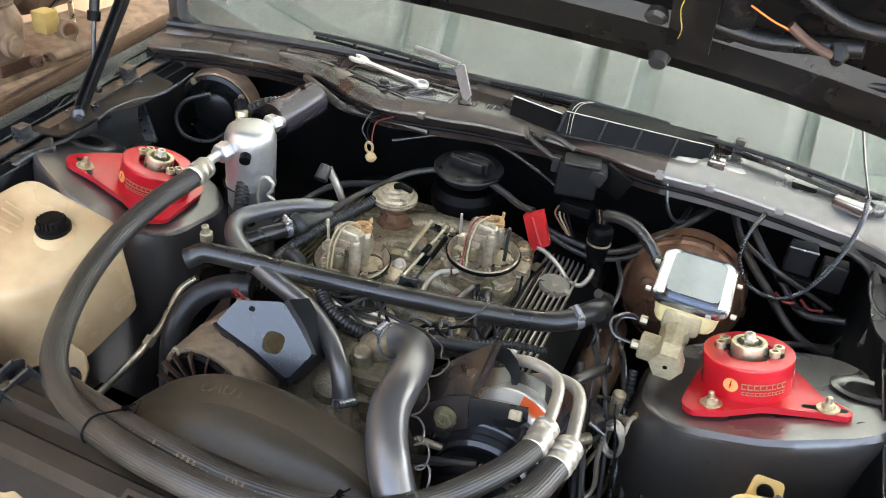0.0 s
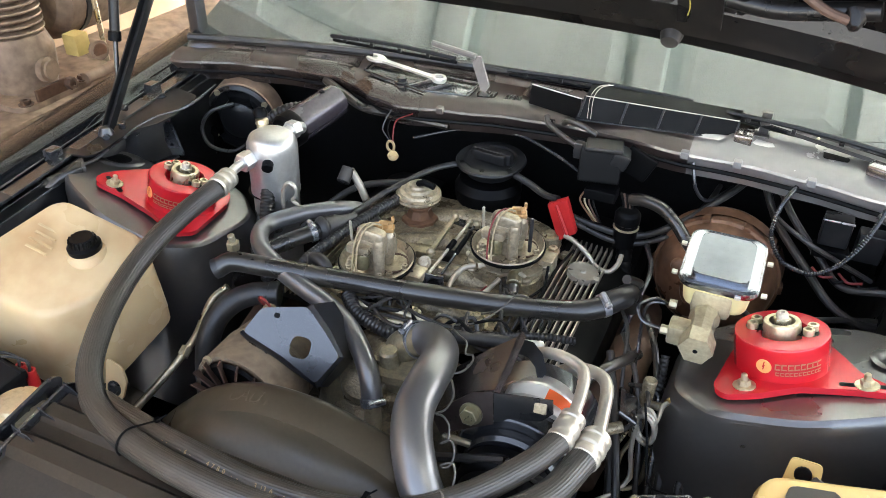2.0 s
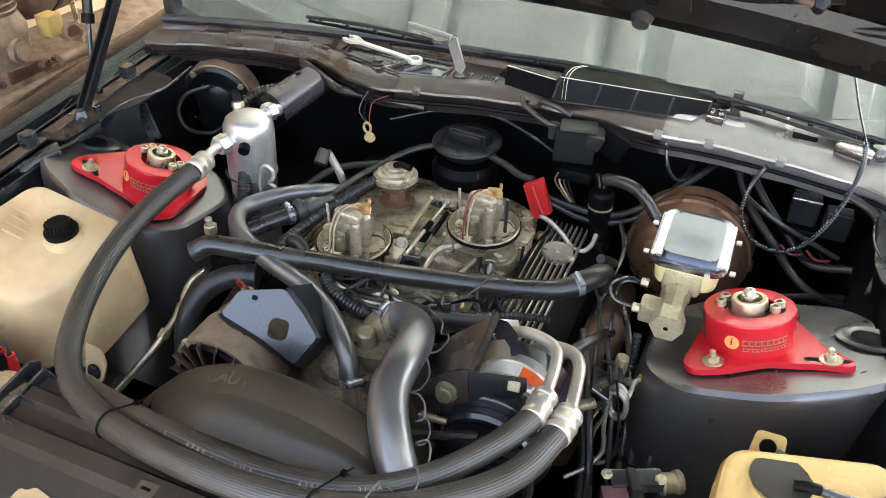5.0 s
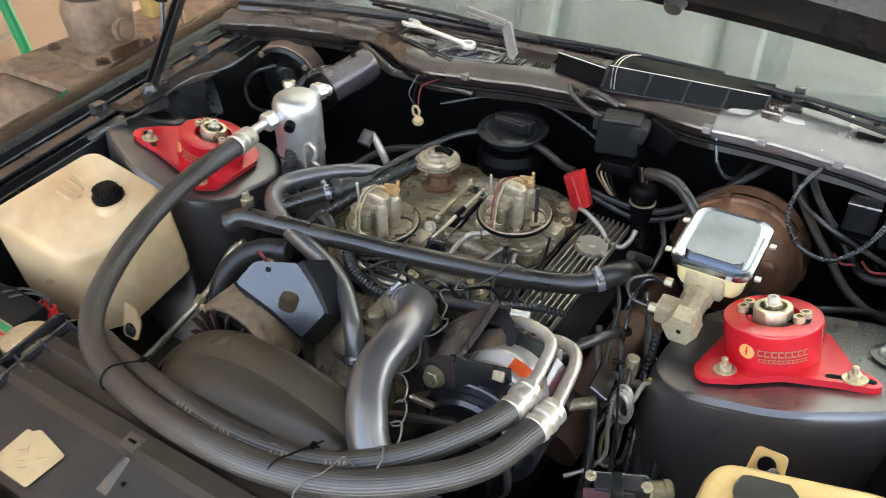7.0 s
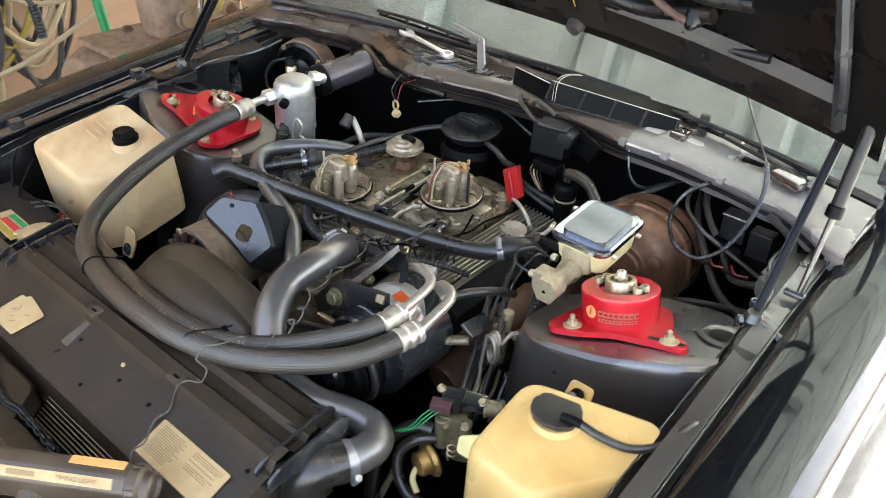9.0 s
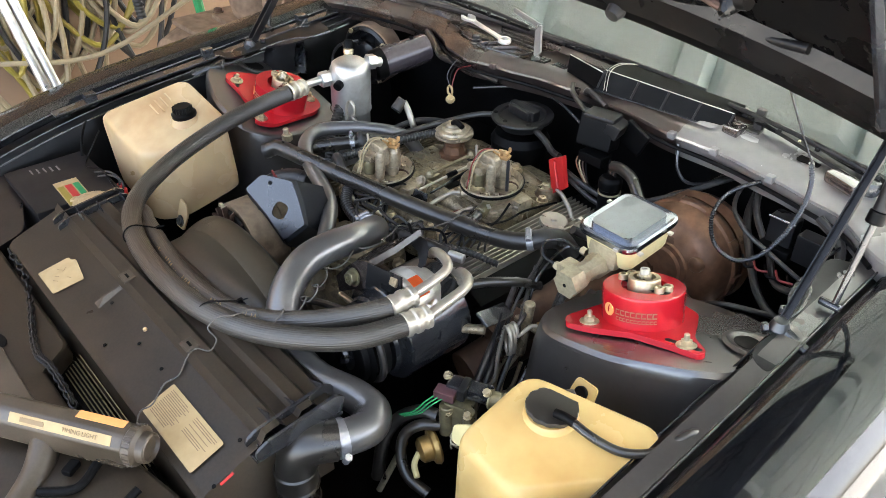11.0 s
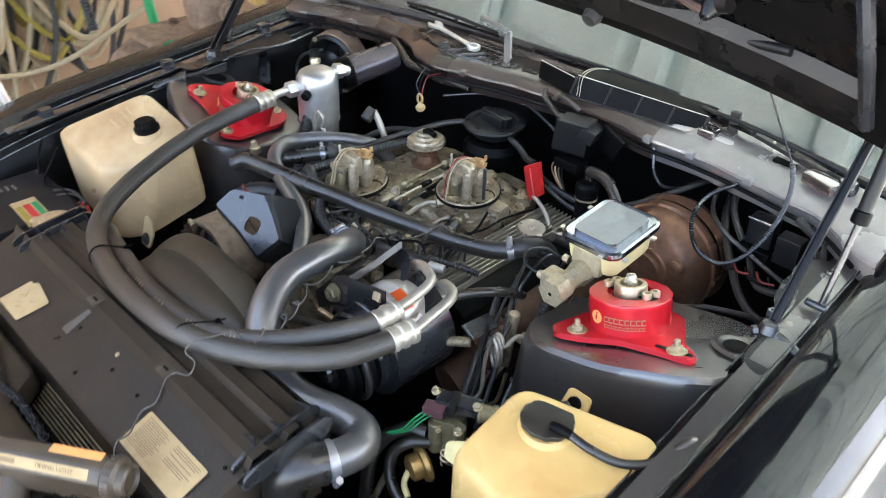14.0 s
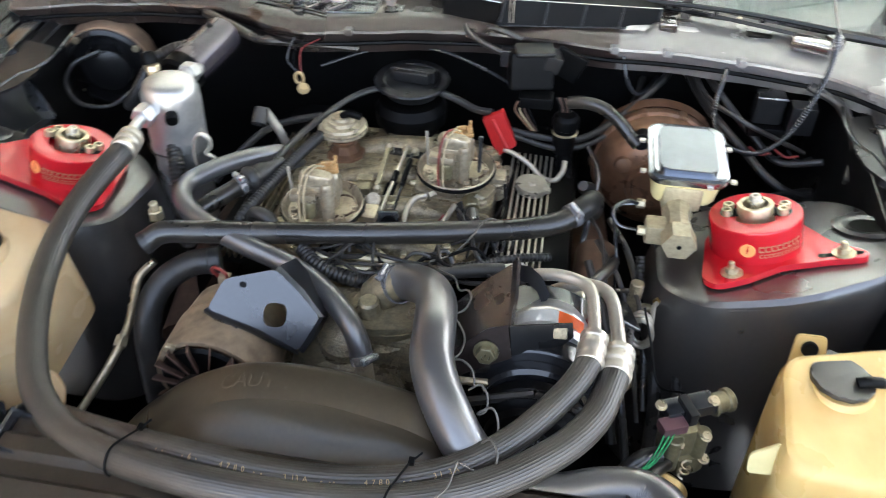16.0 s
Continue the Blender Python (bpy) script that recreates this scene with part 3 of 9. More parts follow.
def apron(s):
    """Inner wing: the ledge under the wing lip, the wall down to the chassis, and the strut tower."""
    rows = []
    prof = [(0.745, -0.030), (0.722, -0.026), (0.700, -0.030), (0.690, -0.040), (0.680, -0.070), (0.67, -0.14), (0.655, -0.24), (0.63, -0.40)]
    for i in range(25):
        y = -0.70 + i * 0.05
        rows.append([(s * x, y, crest(y) + dz) for x, dz in prof])
    part("inner_wing", sheet(rows, 0.0015, flip=s > 0), BAY, car)
    part("wing_rail", box((s * 0.722, -0.02, 0.802), (0.030, 0.86, 0.006), 0.002, Matrix.Rotation(radians(5.7), 3, "X")), BAYGREY if s < 0 else TOWER, car)
    for dx, dz, r in ((0.7405, -0.012, 0.0016), (0.706, -0.0275, 0.0014), (0.6905, -0.038, 0.002)):
        part("seam_bead", sweep([(s * dx, -0.62 + 0.08 * k, crest(-0.62 + 0.08 * k) + dz) for k in range(13)], r, 6, 2), BAYGREY, car)
    # strut tower: a rounded drum that flares into the apron
    rings = []
    for z, k, out in ((0.39, 1.16, 0), (0.54, 1.10, 0), (0.67, 1.03, 0), (0.708, 1.0, 0), (0.724, 0.975, 0), (0.730, 0.93, 0)):
        ring = []
        for x, y in chamfered([(0.39, -0.10), (0.44, -0.155), (0.56, -0.155), (0.67, -0.118), (0.712, -0.075), (0.706, 0.05), (0.655, 0.112), (0.46, 0.115), (0.395, 0.05)], 0.035, 4):
            cx, cy = 0.56, 0.0
            zz = z - 0.730 + tower_z(x, y) if z > 0.7 else z + 0.10 * (tower_z(x, y) - 0.73)
            ring.append((s * (cx + (x - cx) * k), cy + (y - cy) * k, zz))
        rings.append(ring)
    part("strut_tower", loft(rings), TOWER, car, "satin black strut tower")
    part("tower_dimple", lathe((s * 0.672, 0.018, tower_z(0.672, 0.018) + 0.0005), (-s * 0.23, 0.156, 1), [(0, 0.0), (0.016, 0.0005), (0.020, 0.003), (0.026, 0.004), (0.031, 0.001)], 22, sy=1.5), TOWER, car)
    # Black disc puts the shade of the dimple's hollow into colour.
    part("tower_recess", lathe((s * 0.672, 0.018, tower_z(0.672, 0.018) + 0.0012), (-s * 0.23, 0.156, 1), [(0, 0), (0.0165, 0.0008), (0.0175, 0.0016)], 22, sy=1.35), BLACK, car)
    for x, y, r in ((0.672, 0.068, 0.005), (0.665, -0.073, 0.0085)):
        part("tower_hole", lathe((s * x, y, tower_z(x, y) + 0.0006), (-s * 0.23, 0.156, 1), [(0, 0), (r * 0.9, 0), (r, -0.002)], 14), BLACK, car)
    part("tower_seam", sweep([(s * x, y, tower_z(x, y) - 0.012) for x, y in ((0.405, -0.09), (0.45, -0.145), (0.55, -0.147), (0.65, -0.112))], 0.002, 6, 5), TOWER, car)
    for i in range(5):
        y = -0.42 + i * 0.17
        part("rail_bolt", hexnut((s * 0.722, y, crest(y) - 0.022), (0, 0, 1), 0.006, 0.005, washer=0.010), BAYGREY, car)


for s in (-1, 1):
    apron(s)

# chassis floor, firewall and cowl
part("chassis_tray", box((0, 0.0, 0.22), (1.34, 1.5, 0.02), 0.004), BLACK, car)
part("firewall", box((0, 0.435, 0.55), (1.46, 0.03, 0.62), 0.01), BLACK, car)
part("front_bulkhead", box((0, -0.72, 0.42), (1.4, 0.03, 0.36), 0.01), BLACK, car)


LIP = [(-0.76, 0.29), (-0.60, 0.338), (-0.50, 0.358), (-0.40, 0.360), (-0.34, 0.338), (-0.28, 0.302), (-0.21, 0.288), (-0.12, 0.308), (0.0, 0.333), (0.1, 0.342), (0.2, 0.336), (0.31, 0.322), (0.41, 0.325), (0.52, 0.310), (0.62, 0.290), (0.76, 0.21)]


def cowl_front(x):
    """Front lip of the cowl."""
    for (a, ya), (b, yb) in zip(LIP, LIP[1:]):
        if x <= b:
            t = max(0.0, min(1.0, (x - a) / (b - a)))
            t = t * t * (3 - 2 * t)
            return ya + (yb - ya) * t
    return LIP[-1][1]


def screen_base(x):
    """Lower edge of the windscreen."""
    return 0.475 - 0.20 * x * x


def cowl_panel():
    rows, shelf = [], []
    for i in range(77):
        x = -0.76 + i * 0.02
        y, b = cowl_front(x), screen_base(x)
        w = 0.042 if x < 0.36 else 0.042 + min(1.0, (x - 0.36) / 0.06) * (b - y - 0.06)
        rows.append([(x, y + 0.010, 0.815), (x, y + 0.003, 0.848), (x, y - 0.002, 0.853), (x, y - 0.001, 0.8575), (x, y + 0.004, 0.8605), (x, y + 0.014, 0.8650), (x, y + w * 0.45, 0.8695 if w < 0.05 else 0.874), (x, y + w * 0.72, 0.8715 if w < 0.05 else 0.880), (x, y + w, 0.8725 if w < 0.05 else 0.883), (x, y + w + 0.004, 0.860)])
        shelf.append([(x, y + w * 0.8, 0.862), (x, (y + w + b) / 2, 0.860), (x, b - 0.015, 0.864), (x, b - 0.004, 0.876), (x, b + 0.01, 0.886)])
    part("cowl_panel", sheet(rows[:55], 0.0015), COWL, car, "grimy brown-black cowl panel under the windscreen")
    # Same panel; its right end is coloured pale for the reflection there.
    part("cowl_panel", sheet(rows[54:], 0.0015), COWLSHEEN, car, "pale satin end of the cowl panel, reflection put into its colour")
    part("cowl_plenum", sheet(shelf, 0.0015), COWL, car, "dusty brown recessed air intake")
    part("cowl_seal", sweep([(-0.74 + i * 0.07, cowl_front(-0.74 + i * 0.07) - 0.006, 0.838) for i in range(22)], 0.004, 8, 4), BLACK, car, "black rubber weatherstrip")
    for x in (0.314, 0.400, 0.516, -0.135, 0.07):
        part("lip_clip", box((x, cowl_front(x) - 0.003, 0.857), (0.014, 0.014, 0.013), 0.002), WIPER if x > 0.3 else COWL, car)
    # louvres in the plenum
    for x0 in (-0.085, -0.035):
        for k in range(5):
            part("louvre", box((x0 + 0.0065 * k, 0.385, 0.868), (0.003, 0.03, 0.006), 0.001), BAYGREY, car)
    for x0 in (0.29, 0.345):
        part("intake_frame", box((x0, 0.386, 0.868), (0.040, 0.004, 0.008), 0.001), COWL, car)
        part("intake_frame", box((x0 - 0.022, 0.405, 0.868), (0.006, 0.04, 0.008), 0.001), COWL, car)
    part("cowl_dimple", loft([[(0.36 + 0.055 * k * math.cos(a), 0.40 + 0.030 * k * math.sin(a), z) for a in [2 * math.pi * q / 16 for q in range(16)]] for k, z in ((1.4, 0.868), (1.0, 0.876), (0.7, 0.878))]), COWLSHEEN, car)
    part("cowl_dimple", loft([[(0.44 + 0.06 * k * math.cos(a), 0.405 + 0.034 * k * math.sin(a), z) for a in [2 * math.pi * q / 16 for q in range(16)]] for k, z in ((1.4, 0.868), (1.0, 0.876), (0.7, 0.878))]), COWLSHEEN, car)


cowl_panel()


def windscreen():
    rows, trim = [], []
    for i in range(21):
        x = -0.76 + i * 0.076
        y0 = screen_base(x)
        rows.append([(x * (1 - 0.14 * k / 8), y0 + k * 0.115, 0.884 + k * 0.060) for k in range(9)])
        trim.append((x, y0 - 0.002, 0.885))
    part("windscreen", sheet(rows, 0.005), GLASS, car, "tinted windscreen that mirrors the raised door")
    part("windscreen_trim", sweep(trim, 0.009, 8, 3), RUBBER2, car)


windscreen()
part("dashboard", box((0, 1.15, 0.78), (1.5, 0.9, 0.12), 0.05), BLACK, car)
part("roof", box((0, 1.95, 1.30), (1.2, 1.1, 0.04), 0.02), PAINT, car)
for s in (-1, 1):
    part("door_side", box((s * 0.90, 1.65, 0.55), (0.06, 1.5, 0.62), 0.03), PAINT, car)
part("rear_body", box((0, 3.1, 0.62), (1.8, 1.5, 0.6), 0.12), PAINT, car)
part("nose", box((0, -1.02, 0.42), (1.76, 0.28, 0.34), 0.08, Matrix.Rotation(radians(12), 3, "X")), PAINT, car)
for s in (-1, 1):
    for y in (-0.05, 2.5):
        part("wheel", lathe((s * 0.80, y, 0.32), (s, 0, 0), [(0, -0.1), (0.30, -0.1), (0.32, -0.07), (0.32, 0.07), (0.30, 0.1), (0.20, 0.1), (0.19, 0.06), (0, 0.05)], 32), RUBBER2, car)


def hood():
    """The raised hood: a pressed inner panel with ribs under a smooth skin."""
    h = thing("hood", (0, 0.25, 1.08), "black car hood propped open, its ribbed underside dusty", "car hood")
    up = Vector((0, -math.cos(radians(56)), math.sin(radians(56))))
    nrm = Vector((0, -up.z, up.y))

    def P(x, d, out=0.0):
        e = 0.17 + 0.02 * (x / 0.7) ** 2
        z = 1.112 - 0.065 * abs(x / 0.7) ** 2.4
        return Vector((x, e, z)) + up * d + nrm * out

    rows = []
    for j in range(12):
        d = 0.0 if j == 0 else -0.006 + j * 0.1
        out = 0.012 if j == 0 else 0.0
        rows.append([P(-0.76 + i * 0.076, d, out) for i in range(21)])
    part("skin", sheet(rows, 0.002), HOODIN, h)
    # inner stiffener with lightening recesses
    for x in (-0.34, 0.0, 0.34):
        w = 0.05
        part("stiffener", loft([[P(x - w, d, 0.004), P(x - w * 0.55, d, 0.016), P(x + w * 0.55, d, 0.016), P(x + w, d, 0.004)] for d in [0.04 + 0.09 * k for k in range(12)]]), HOODIN, h)
    for d0 in (0.055, 0.62, 1.03):
        xs = [-0.70 + 0.07 * k for k in range(21)]
        part("cross_rib", loft([[P(x, d0 - 0.045, 0.003), P(x, d0 - 0.028, 0.018), P(x, d0 + 0.028, 0.018), P(x, d0 + 0.045, 0.003)] for x in xs]), HOODIN, h)
    for x in (0.281, -0.3):
        part("bump_stop", lathe(P(x, 0.02, 0.01), nrm, [(0, 0), (0.014, 0), (0.016, 0.006), (0.012, 0.02), (0, 0.022)], 16), RUBBER2, h)
    for x, d in ((0.45, 0.2), (0.60, 0.22), (0.15, 0.3), (0.52, 0.5)):
        part("lightening_hole", lathe(P(x, d, 0.004), nrm, [(0, 0), (0.03, 0), (0.034, 0.0005), (0.036, 0.0)], 18, sx=1.6), BLACK, h)
    for s in (-1, 1):
        m = [P(s * 0.70, 0.03, 0.012), P(s * 0.70, 0.16, 0.02), P(s * 0.69, 0.30, 0.014)]
        part("hinge_arm", sweep(m, 0.010, 8, 5), BAYGREY, h)
    # pressed swages, latch frame and lamp wiring under the rear corner
    for pts, r in (([(0.33, 0.105), (0.40, 0.10), (0.457, 0.116), (0.52, 0.14)], 0.012), ([(0.36, 0.06), (0.44, 0.055), (0.50, 0.072)], 0.008), ([(0.47, 0.085), (0.50, 0.078), (0.545, 0.085), (0.60, 0.10)], 0.007), ([(-0.10, 0.12), (0.05, 0.125), (0.20, 0.115)], 0.012), ([(0.42, 0.20), (0.50, 0.17), (0.58, 0.19)], 0.010)):
        part("swage", sweep([P(x, d, 0.008) for x, d in pts], r, 12, 6), HOODIN, h)
    latch = part("latch_frame", loft([[P(x, d, o) for x, d in ((0.288, 0.05), (0.345, 0.06), (0.345, 0.16), (0.288, 0.15))] for o in (0.004, 0.026)]), HOODIN, h, "dusty black latch frame")
    part("latch_wire", sweep([P(0.303, 0.085, 0.032), P(0.306, 0.11, 0.036), P(0.300, 0.14, 0.030), P(0.31, 0.18, 0.02)], 0.0009, 7, 5), YELLOWHOSE, latch, "yellow wire")
    part("grommet", lathe(P(0.268, 0.09, 0.004), nrm, [(0, 0), (0.015, 0), (0.016, 0.010), (0.010, 0.014), (0, 0.013)], 18), RUBBER2, h)
    part("lamp_wire", sweep([P(0.38, 0.165, 0.02), P(0.41, 0.157, 0.026), P(0.435, 0.145, 0.022), P(0.47, 0.125, 0.02)], 0.0012, 7, 5), ORANGETAPE, h, "orange lamp wire")
    part("loom_tape", sweep([P(0.43, 0.15, 0.018), P(0.46, 0.135, 0.022), P(0.494, 0.128, 0.024)], 0.006, 10, 5), RUSTDARK, h, "frayed brown loom tape")
    part("lamp_cone", lathe(P(0.494, 0.128, 0.012), nrm, [(0, 0.022), (0.006, 0.020), (0.013, 0.008), (0.016, 0.0)], 16), HOODIN, h)
    return h


hood_thing = hood()


def prop(s):
    """A gas strut and its hinge link."""
    g = thing("hood_strut", (s * 0.70, 0.03, 0.80), "black gas strut holding the hood open", "gas strut", "hood struts")
    a, b = Vector((s * 0.702, 0.03, 0.81)), Vector((s * 0.70, 0.22, 1.045))
    k = a + (b - a) * 0.0
    top = a + (b - a) * 2.6
    ax = (b - a).normalized()
    side = Vector((1, 0, 0))
    up = side.cross(ax).normalized()
    wide = 0.6 if s > 0 else 1.0
    chan = [(-0.010, -0.007), (0.010, -0.007), (0.010, 0.008), (0.007, 0.008), (0.007, -0.003), (-0.007, -0.003), (-0.007, 0.008), (-0.010, 0.008)]
    part("channel_arm", loft([[a + ax * d + side * (u * w) + up * (v * w) for u, v in chan] for d, w in ((0.0, 0.75 * wide), (0.02, wide), (0.5, wide), (0.62, 0.8 * wide))]), BAY, g, "pressed steel channel arm")
    part("ball_joint", lathe(a - Vector((0, 0, 0.012)), (0, 0, 1), [(0, 0), (0.012, 0.002), (0.015, 0.012), (0.010, 0.024), (0, 0.026)], 16), BAYGREY, g)
    part("pin", cyl(a, a + Vector((s * 0.045, -0.005, -0.012)), 0.008, seg=12), BAYGREY, g)
    part("pin_nut", hexnut(a + Vector((-s * 0.012, -0.012, 0.0)), (-s * 0.6, -0.8, 0), 0.007, 0.007), BAYGREY, g)
    part("rod", cyl((s * 0.735, 0.105, 0.83), (s * 0.738, 0.135, 0.955), 0.0045, seg=12), BAYGREY, g)
    part("outer_tube", cyl((s * 0.738, 0.135, 0.955), (s * 0.742, 0.27, 1.50), 0.0095, seg=16), BAY, g)
    part("tube_collar", cyl((s * 0.7378, 0.133, 0.95), (s * 0.7382, 0.138, 0.968), 0.012, seg=16), BLACK, g)
    part("link_pin", cyl((s * 0.715, 0.103, 0.828), (s * 0.745, 0.103, 0.828), 0.006, seg=12), BAYGREY, g)
    o = [(0.736, 0.0), (0.672, 0.01), (0.664, 0.035), (0.668, 0.085), (0.658, 0.13), (0.640, 0.155), (0.632, 0.20), (0.640, 0.28), (0.736, 0.30)]
    if s > 0:
        o = [(x if x > 0.72 else x + 0.034, y) for x, y in o]
    part("ledge_bracket", slab(chamfered([(s * x, y) for x, y in (o if s > 0 else o[::-1])], 0.012), 0.800, 0.804, 0.0015, m=Matrix.Rotation(radians(4), 4, "X")), BAY, g, "wide pressed steel ledge bracket")
    part("ledge_bolt", hexnut((s * 0.712, 0.195, 0.818), (0, 0, 1), 0.009, 0.009, washer=0.014), BAYGREY, g)
    part("ledge_nut", hexnut((s * 0.69, 0.06, 0.809), (0, 0, 1), 0.007, 0.012), BAYGREY, g)
    le = 0.034 if s > 0 else 0.0
    part("ledge_lip", sweep([(s * (x + le), y, z) for x, y, z in ((0.664, 0.035, 0.806), (0.668, 0.085, 0.811), (0.658, 0.13, 0.814), (0.640, 0.155, 0.816), (0.632, 0.20, 0.819), (0.640, 0.28, 0.824))], 0.003, 8, 4), BAYGREY, g)
    return g


for s in (-1, 1):
    prop(s)
for s, y in ((-1, 0.385), (1, 0.41)):
    hinge = part("hinge_post", box((s * 0.752, y, 0.94), (0.030, 0.03, 0.27), 0.006), BAYGREY, hood_thing, "upright black steel hinge")
    part("knuckle", cyl((s * 0.71, y - 0.005, 0.825), (s * 0.785, y - 0.005, 0.825), 0.022, seg=18), BAYGREY, hinge)

# ---- things in the engine bay ----


def strut_mount(s):
    """A red billet strut mount: plate, can, bearing and bolts, leaning inboard with the strut."""
    c = Vector((0.514, -0.023, 0.7365)) if s > 0 else Vector((-0.502, -0.020, 0.7375))
    t = thing("strut_mount", c, "red anodised strut mount on the satin black strut tower", "strut mount", "strut mounts")
    az = Vector((-0.23 * s, 0.156, 1.0)).normalized()
    axx = (Vector((1, 0, 0)) - az * az.x).normalized()
    m = Matrix.Translation(c) @ Matrix((axx, az.cross(axx), az)).transposed().to_4x4()
    ax = az
    if s > 0:
        o = [(-0.068, -0.080), (-0.052, -0.099), (-0.012, -0.088), (0.037, -0.062), (0.10, -0.056), (0.140, -0.057), (0.145, -0.041), (0.108, -0.012), (0.088, 0.030), (0.070, 0.062), (0.03, 0.080), (-0.025, 0.066), (-0.052, 0.022)]
        bolts, slot, can, turn = [(-0.029, -0.072), (0.114, -0.043)], (0.110, -0.044, 2), (0.012, 0.002), 8
    else:
        o = [(-0.140, -0.048), (-0.134, -0.066), (-0.118, -0.074), (-0.067, -0.071), (0.007, -0.078), (0.066, -0.098), (0.088, -0.066), (0.064, 0.055), (0.045, 0.085), (0.016, 0.093), (-0.045, 0.080), (-0.100, 0.038), (-0.128, -0.012)]
        bolts, slot, can, turn = [(-0.100, -0.055), (0.056, -0.080), (0.010, 0.073)], (-0.100, -0.056, -22), (0.005, -0.003), 0
    part("base_plate", slab(chamfered(o[::1], 0.010), 0.0, 0.009, 0.0012, m=m), RED, t)
    m = m @ Matrix.Translation((*can, 0))
    part("can", lathe(m @ Vector((0, 0, 0.009)), ax, [(0.0605, 0), (0.0605, 0.0445), (0.0595, 0.047), (0.057, 0.048), (0.034, 0.048), (0.0335, 0.036), (0, 0.036)], 64), RED, t)
    part("cap_slot", slab(rounded(0.092, 0.024, 0.0115), 0.0572, 0.0576, 0, m=m @ Matrix.Rotation(radians(-8), 4, "Z")), BLACK, t)
    part("bearing_cup", lathe(m @ Vector((0, 0, 0.048)), ax, [(0, 0.006), (0.015, 0.008), (0.0165, 0.0225), (0.0225, 0.0225), (0.0238, 0.0205), (0.0245, 0.0), (0.0245, -0.006)], 36), STEEL, t, "machined steel bearing cup")
    part("stud_nut", hexnut(m @ Vector((0, 0, 0.058)), ax, 0.0115, 0.017, hole=0.62), STEEL, t)
    part("stud", lathe(m @ Vector((0, 0, 0.059)), ax, [(0, 0), (0.0075, 0), (0.0075, 0.022), (0.0065, 0.024), (0.0035, 0.024), (0.003, 0.020), (0, 0.020)], 16), ALU, t)
    for a, b in ((-0.036, -0.006), (-0.034, 0.010), (0.034, -0.006), (0.037, 0.009)):
        p = m @ (Matrix.Rotation(radians(-8), 4, "Z") @ Vector((a, b, 0.0565)))
        part("cap_screw", lathe(p, ax, [(0, 0), (0.0072, 0), (0.0072, 0.0088), (0.0066, 0.0095), (0.0040, 0.0095), (0.0038, 0.004), (0, 0.004)], 16), STEEL, t)
    m = Matrix.Translation(c) @ Matrix((axx, az.cross(axx), az)).transposed().to_4x4()
    for a, b in bolts:
        p = m @ Vector((a, b, 0.009))
        bt = part("plate_bolt", hexnut(p, ax, 0.0085, 0.0085, washer=0.0145, hole=0.3), STEEL, t)
        part("bolt_tip", cyl(p, p + ax * 0.018, 0.0042, seg=12), STEEL, bt)
    part("slot", slab(rounded(0.056, 0.009, 0.0044), 0.0088, 0.0094, 0, m=m @ Matrix.Translation((slot[0], slot[1], 0)) @ Matrix.Rotation(radians(slot[2]), 4, "Z")), BLACK, t)
    # printed mark: a roundel and two rows of plain bars on the can's front
    m = m @ Matrix.Translation((*can, 0)) @ Matrix.Rotation(radians(turn), 4, "Z")
    on = lambda a, z, r=0.0609: m @ Vector((r * math.cos(radians(a - 90)), r * math.sin(radians(a - 90)), z))
    pt, nrm = on(-26, 0.031, 0.0606), ((m.to_3x3() @ Vector((math.cos(radians(-116)), math.sin(radians(-116)), 0)))).normalized()
    part("roundel", lathe(pt, nrm, [(0, 0.0008), (0.0098, 0.0006), (0.0098, -0.002)], 24), GOLD, t, "gold printed roundel")
    for dz, w in ((0.0032, 0.0085), (-0.0010, 0.0070)):
        part("roundel_mark", box(pt + nrm * 0.0009 + ax * dz, (0.0012, w, 0.0014), 0.0002, turned(nrm).to_3x3() @ Matrix.Rotation(radians(90), 3, "Y")), RED, t)
    for zc, h, a1, a2, n, fill in ((0.0325, 0.0088, -13, 46, 8, 0.86), (0.0225, 0.0052, -12, 46, 11, 0.80)):
        for k in range(n):
            b0 = a1 + (a2 - a1) * k / n
            b1 = b0 + (a2 - a1) / n * fill
            for z0, z1, q0, q1 in ((zc + h * 0.28, zc + h / 2, b0, b1), (zc - h / 2, zc - h * 0.28, b0, b1), (zc - h / 2, zc + h / 2, b0, b0 + (b1 - b0) * 0.22)):
                part("print_bar", sheet([[on(q0 + (q1 - q0) * q / 3, z) for q in range(4)] for z in (z0, z1)], 0.0002), PAPER, t, smooth=False)
    return t


for s in (-1, 1):
    strut_mount(s)


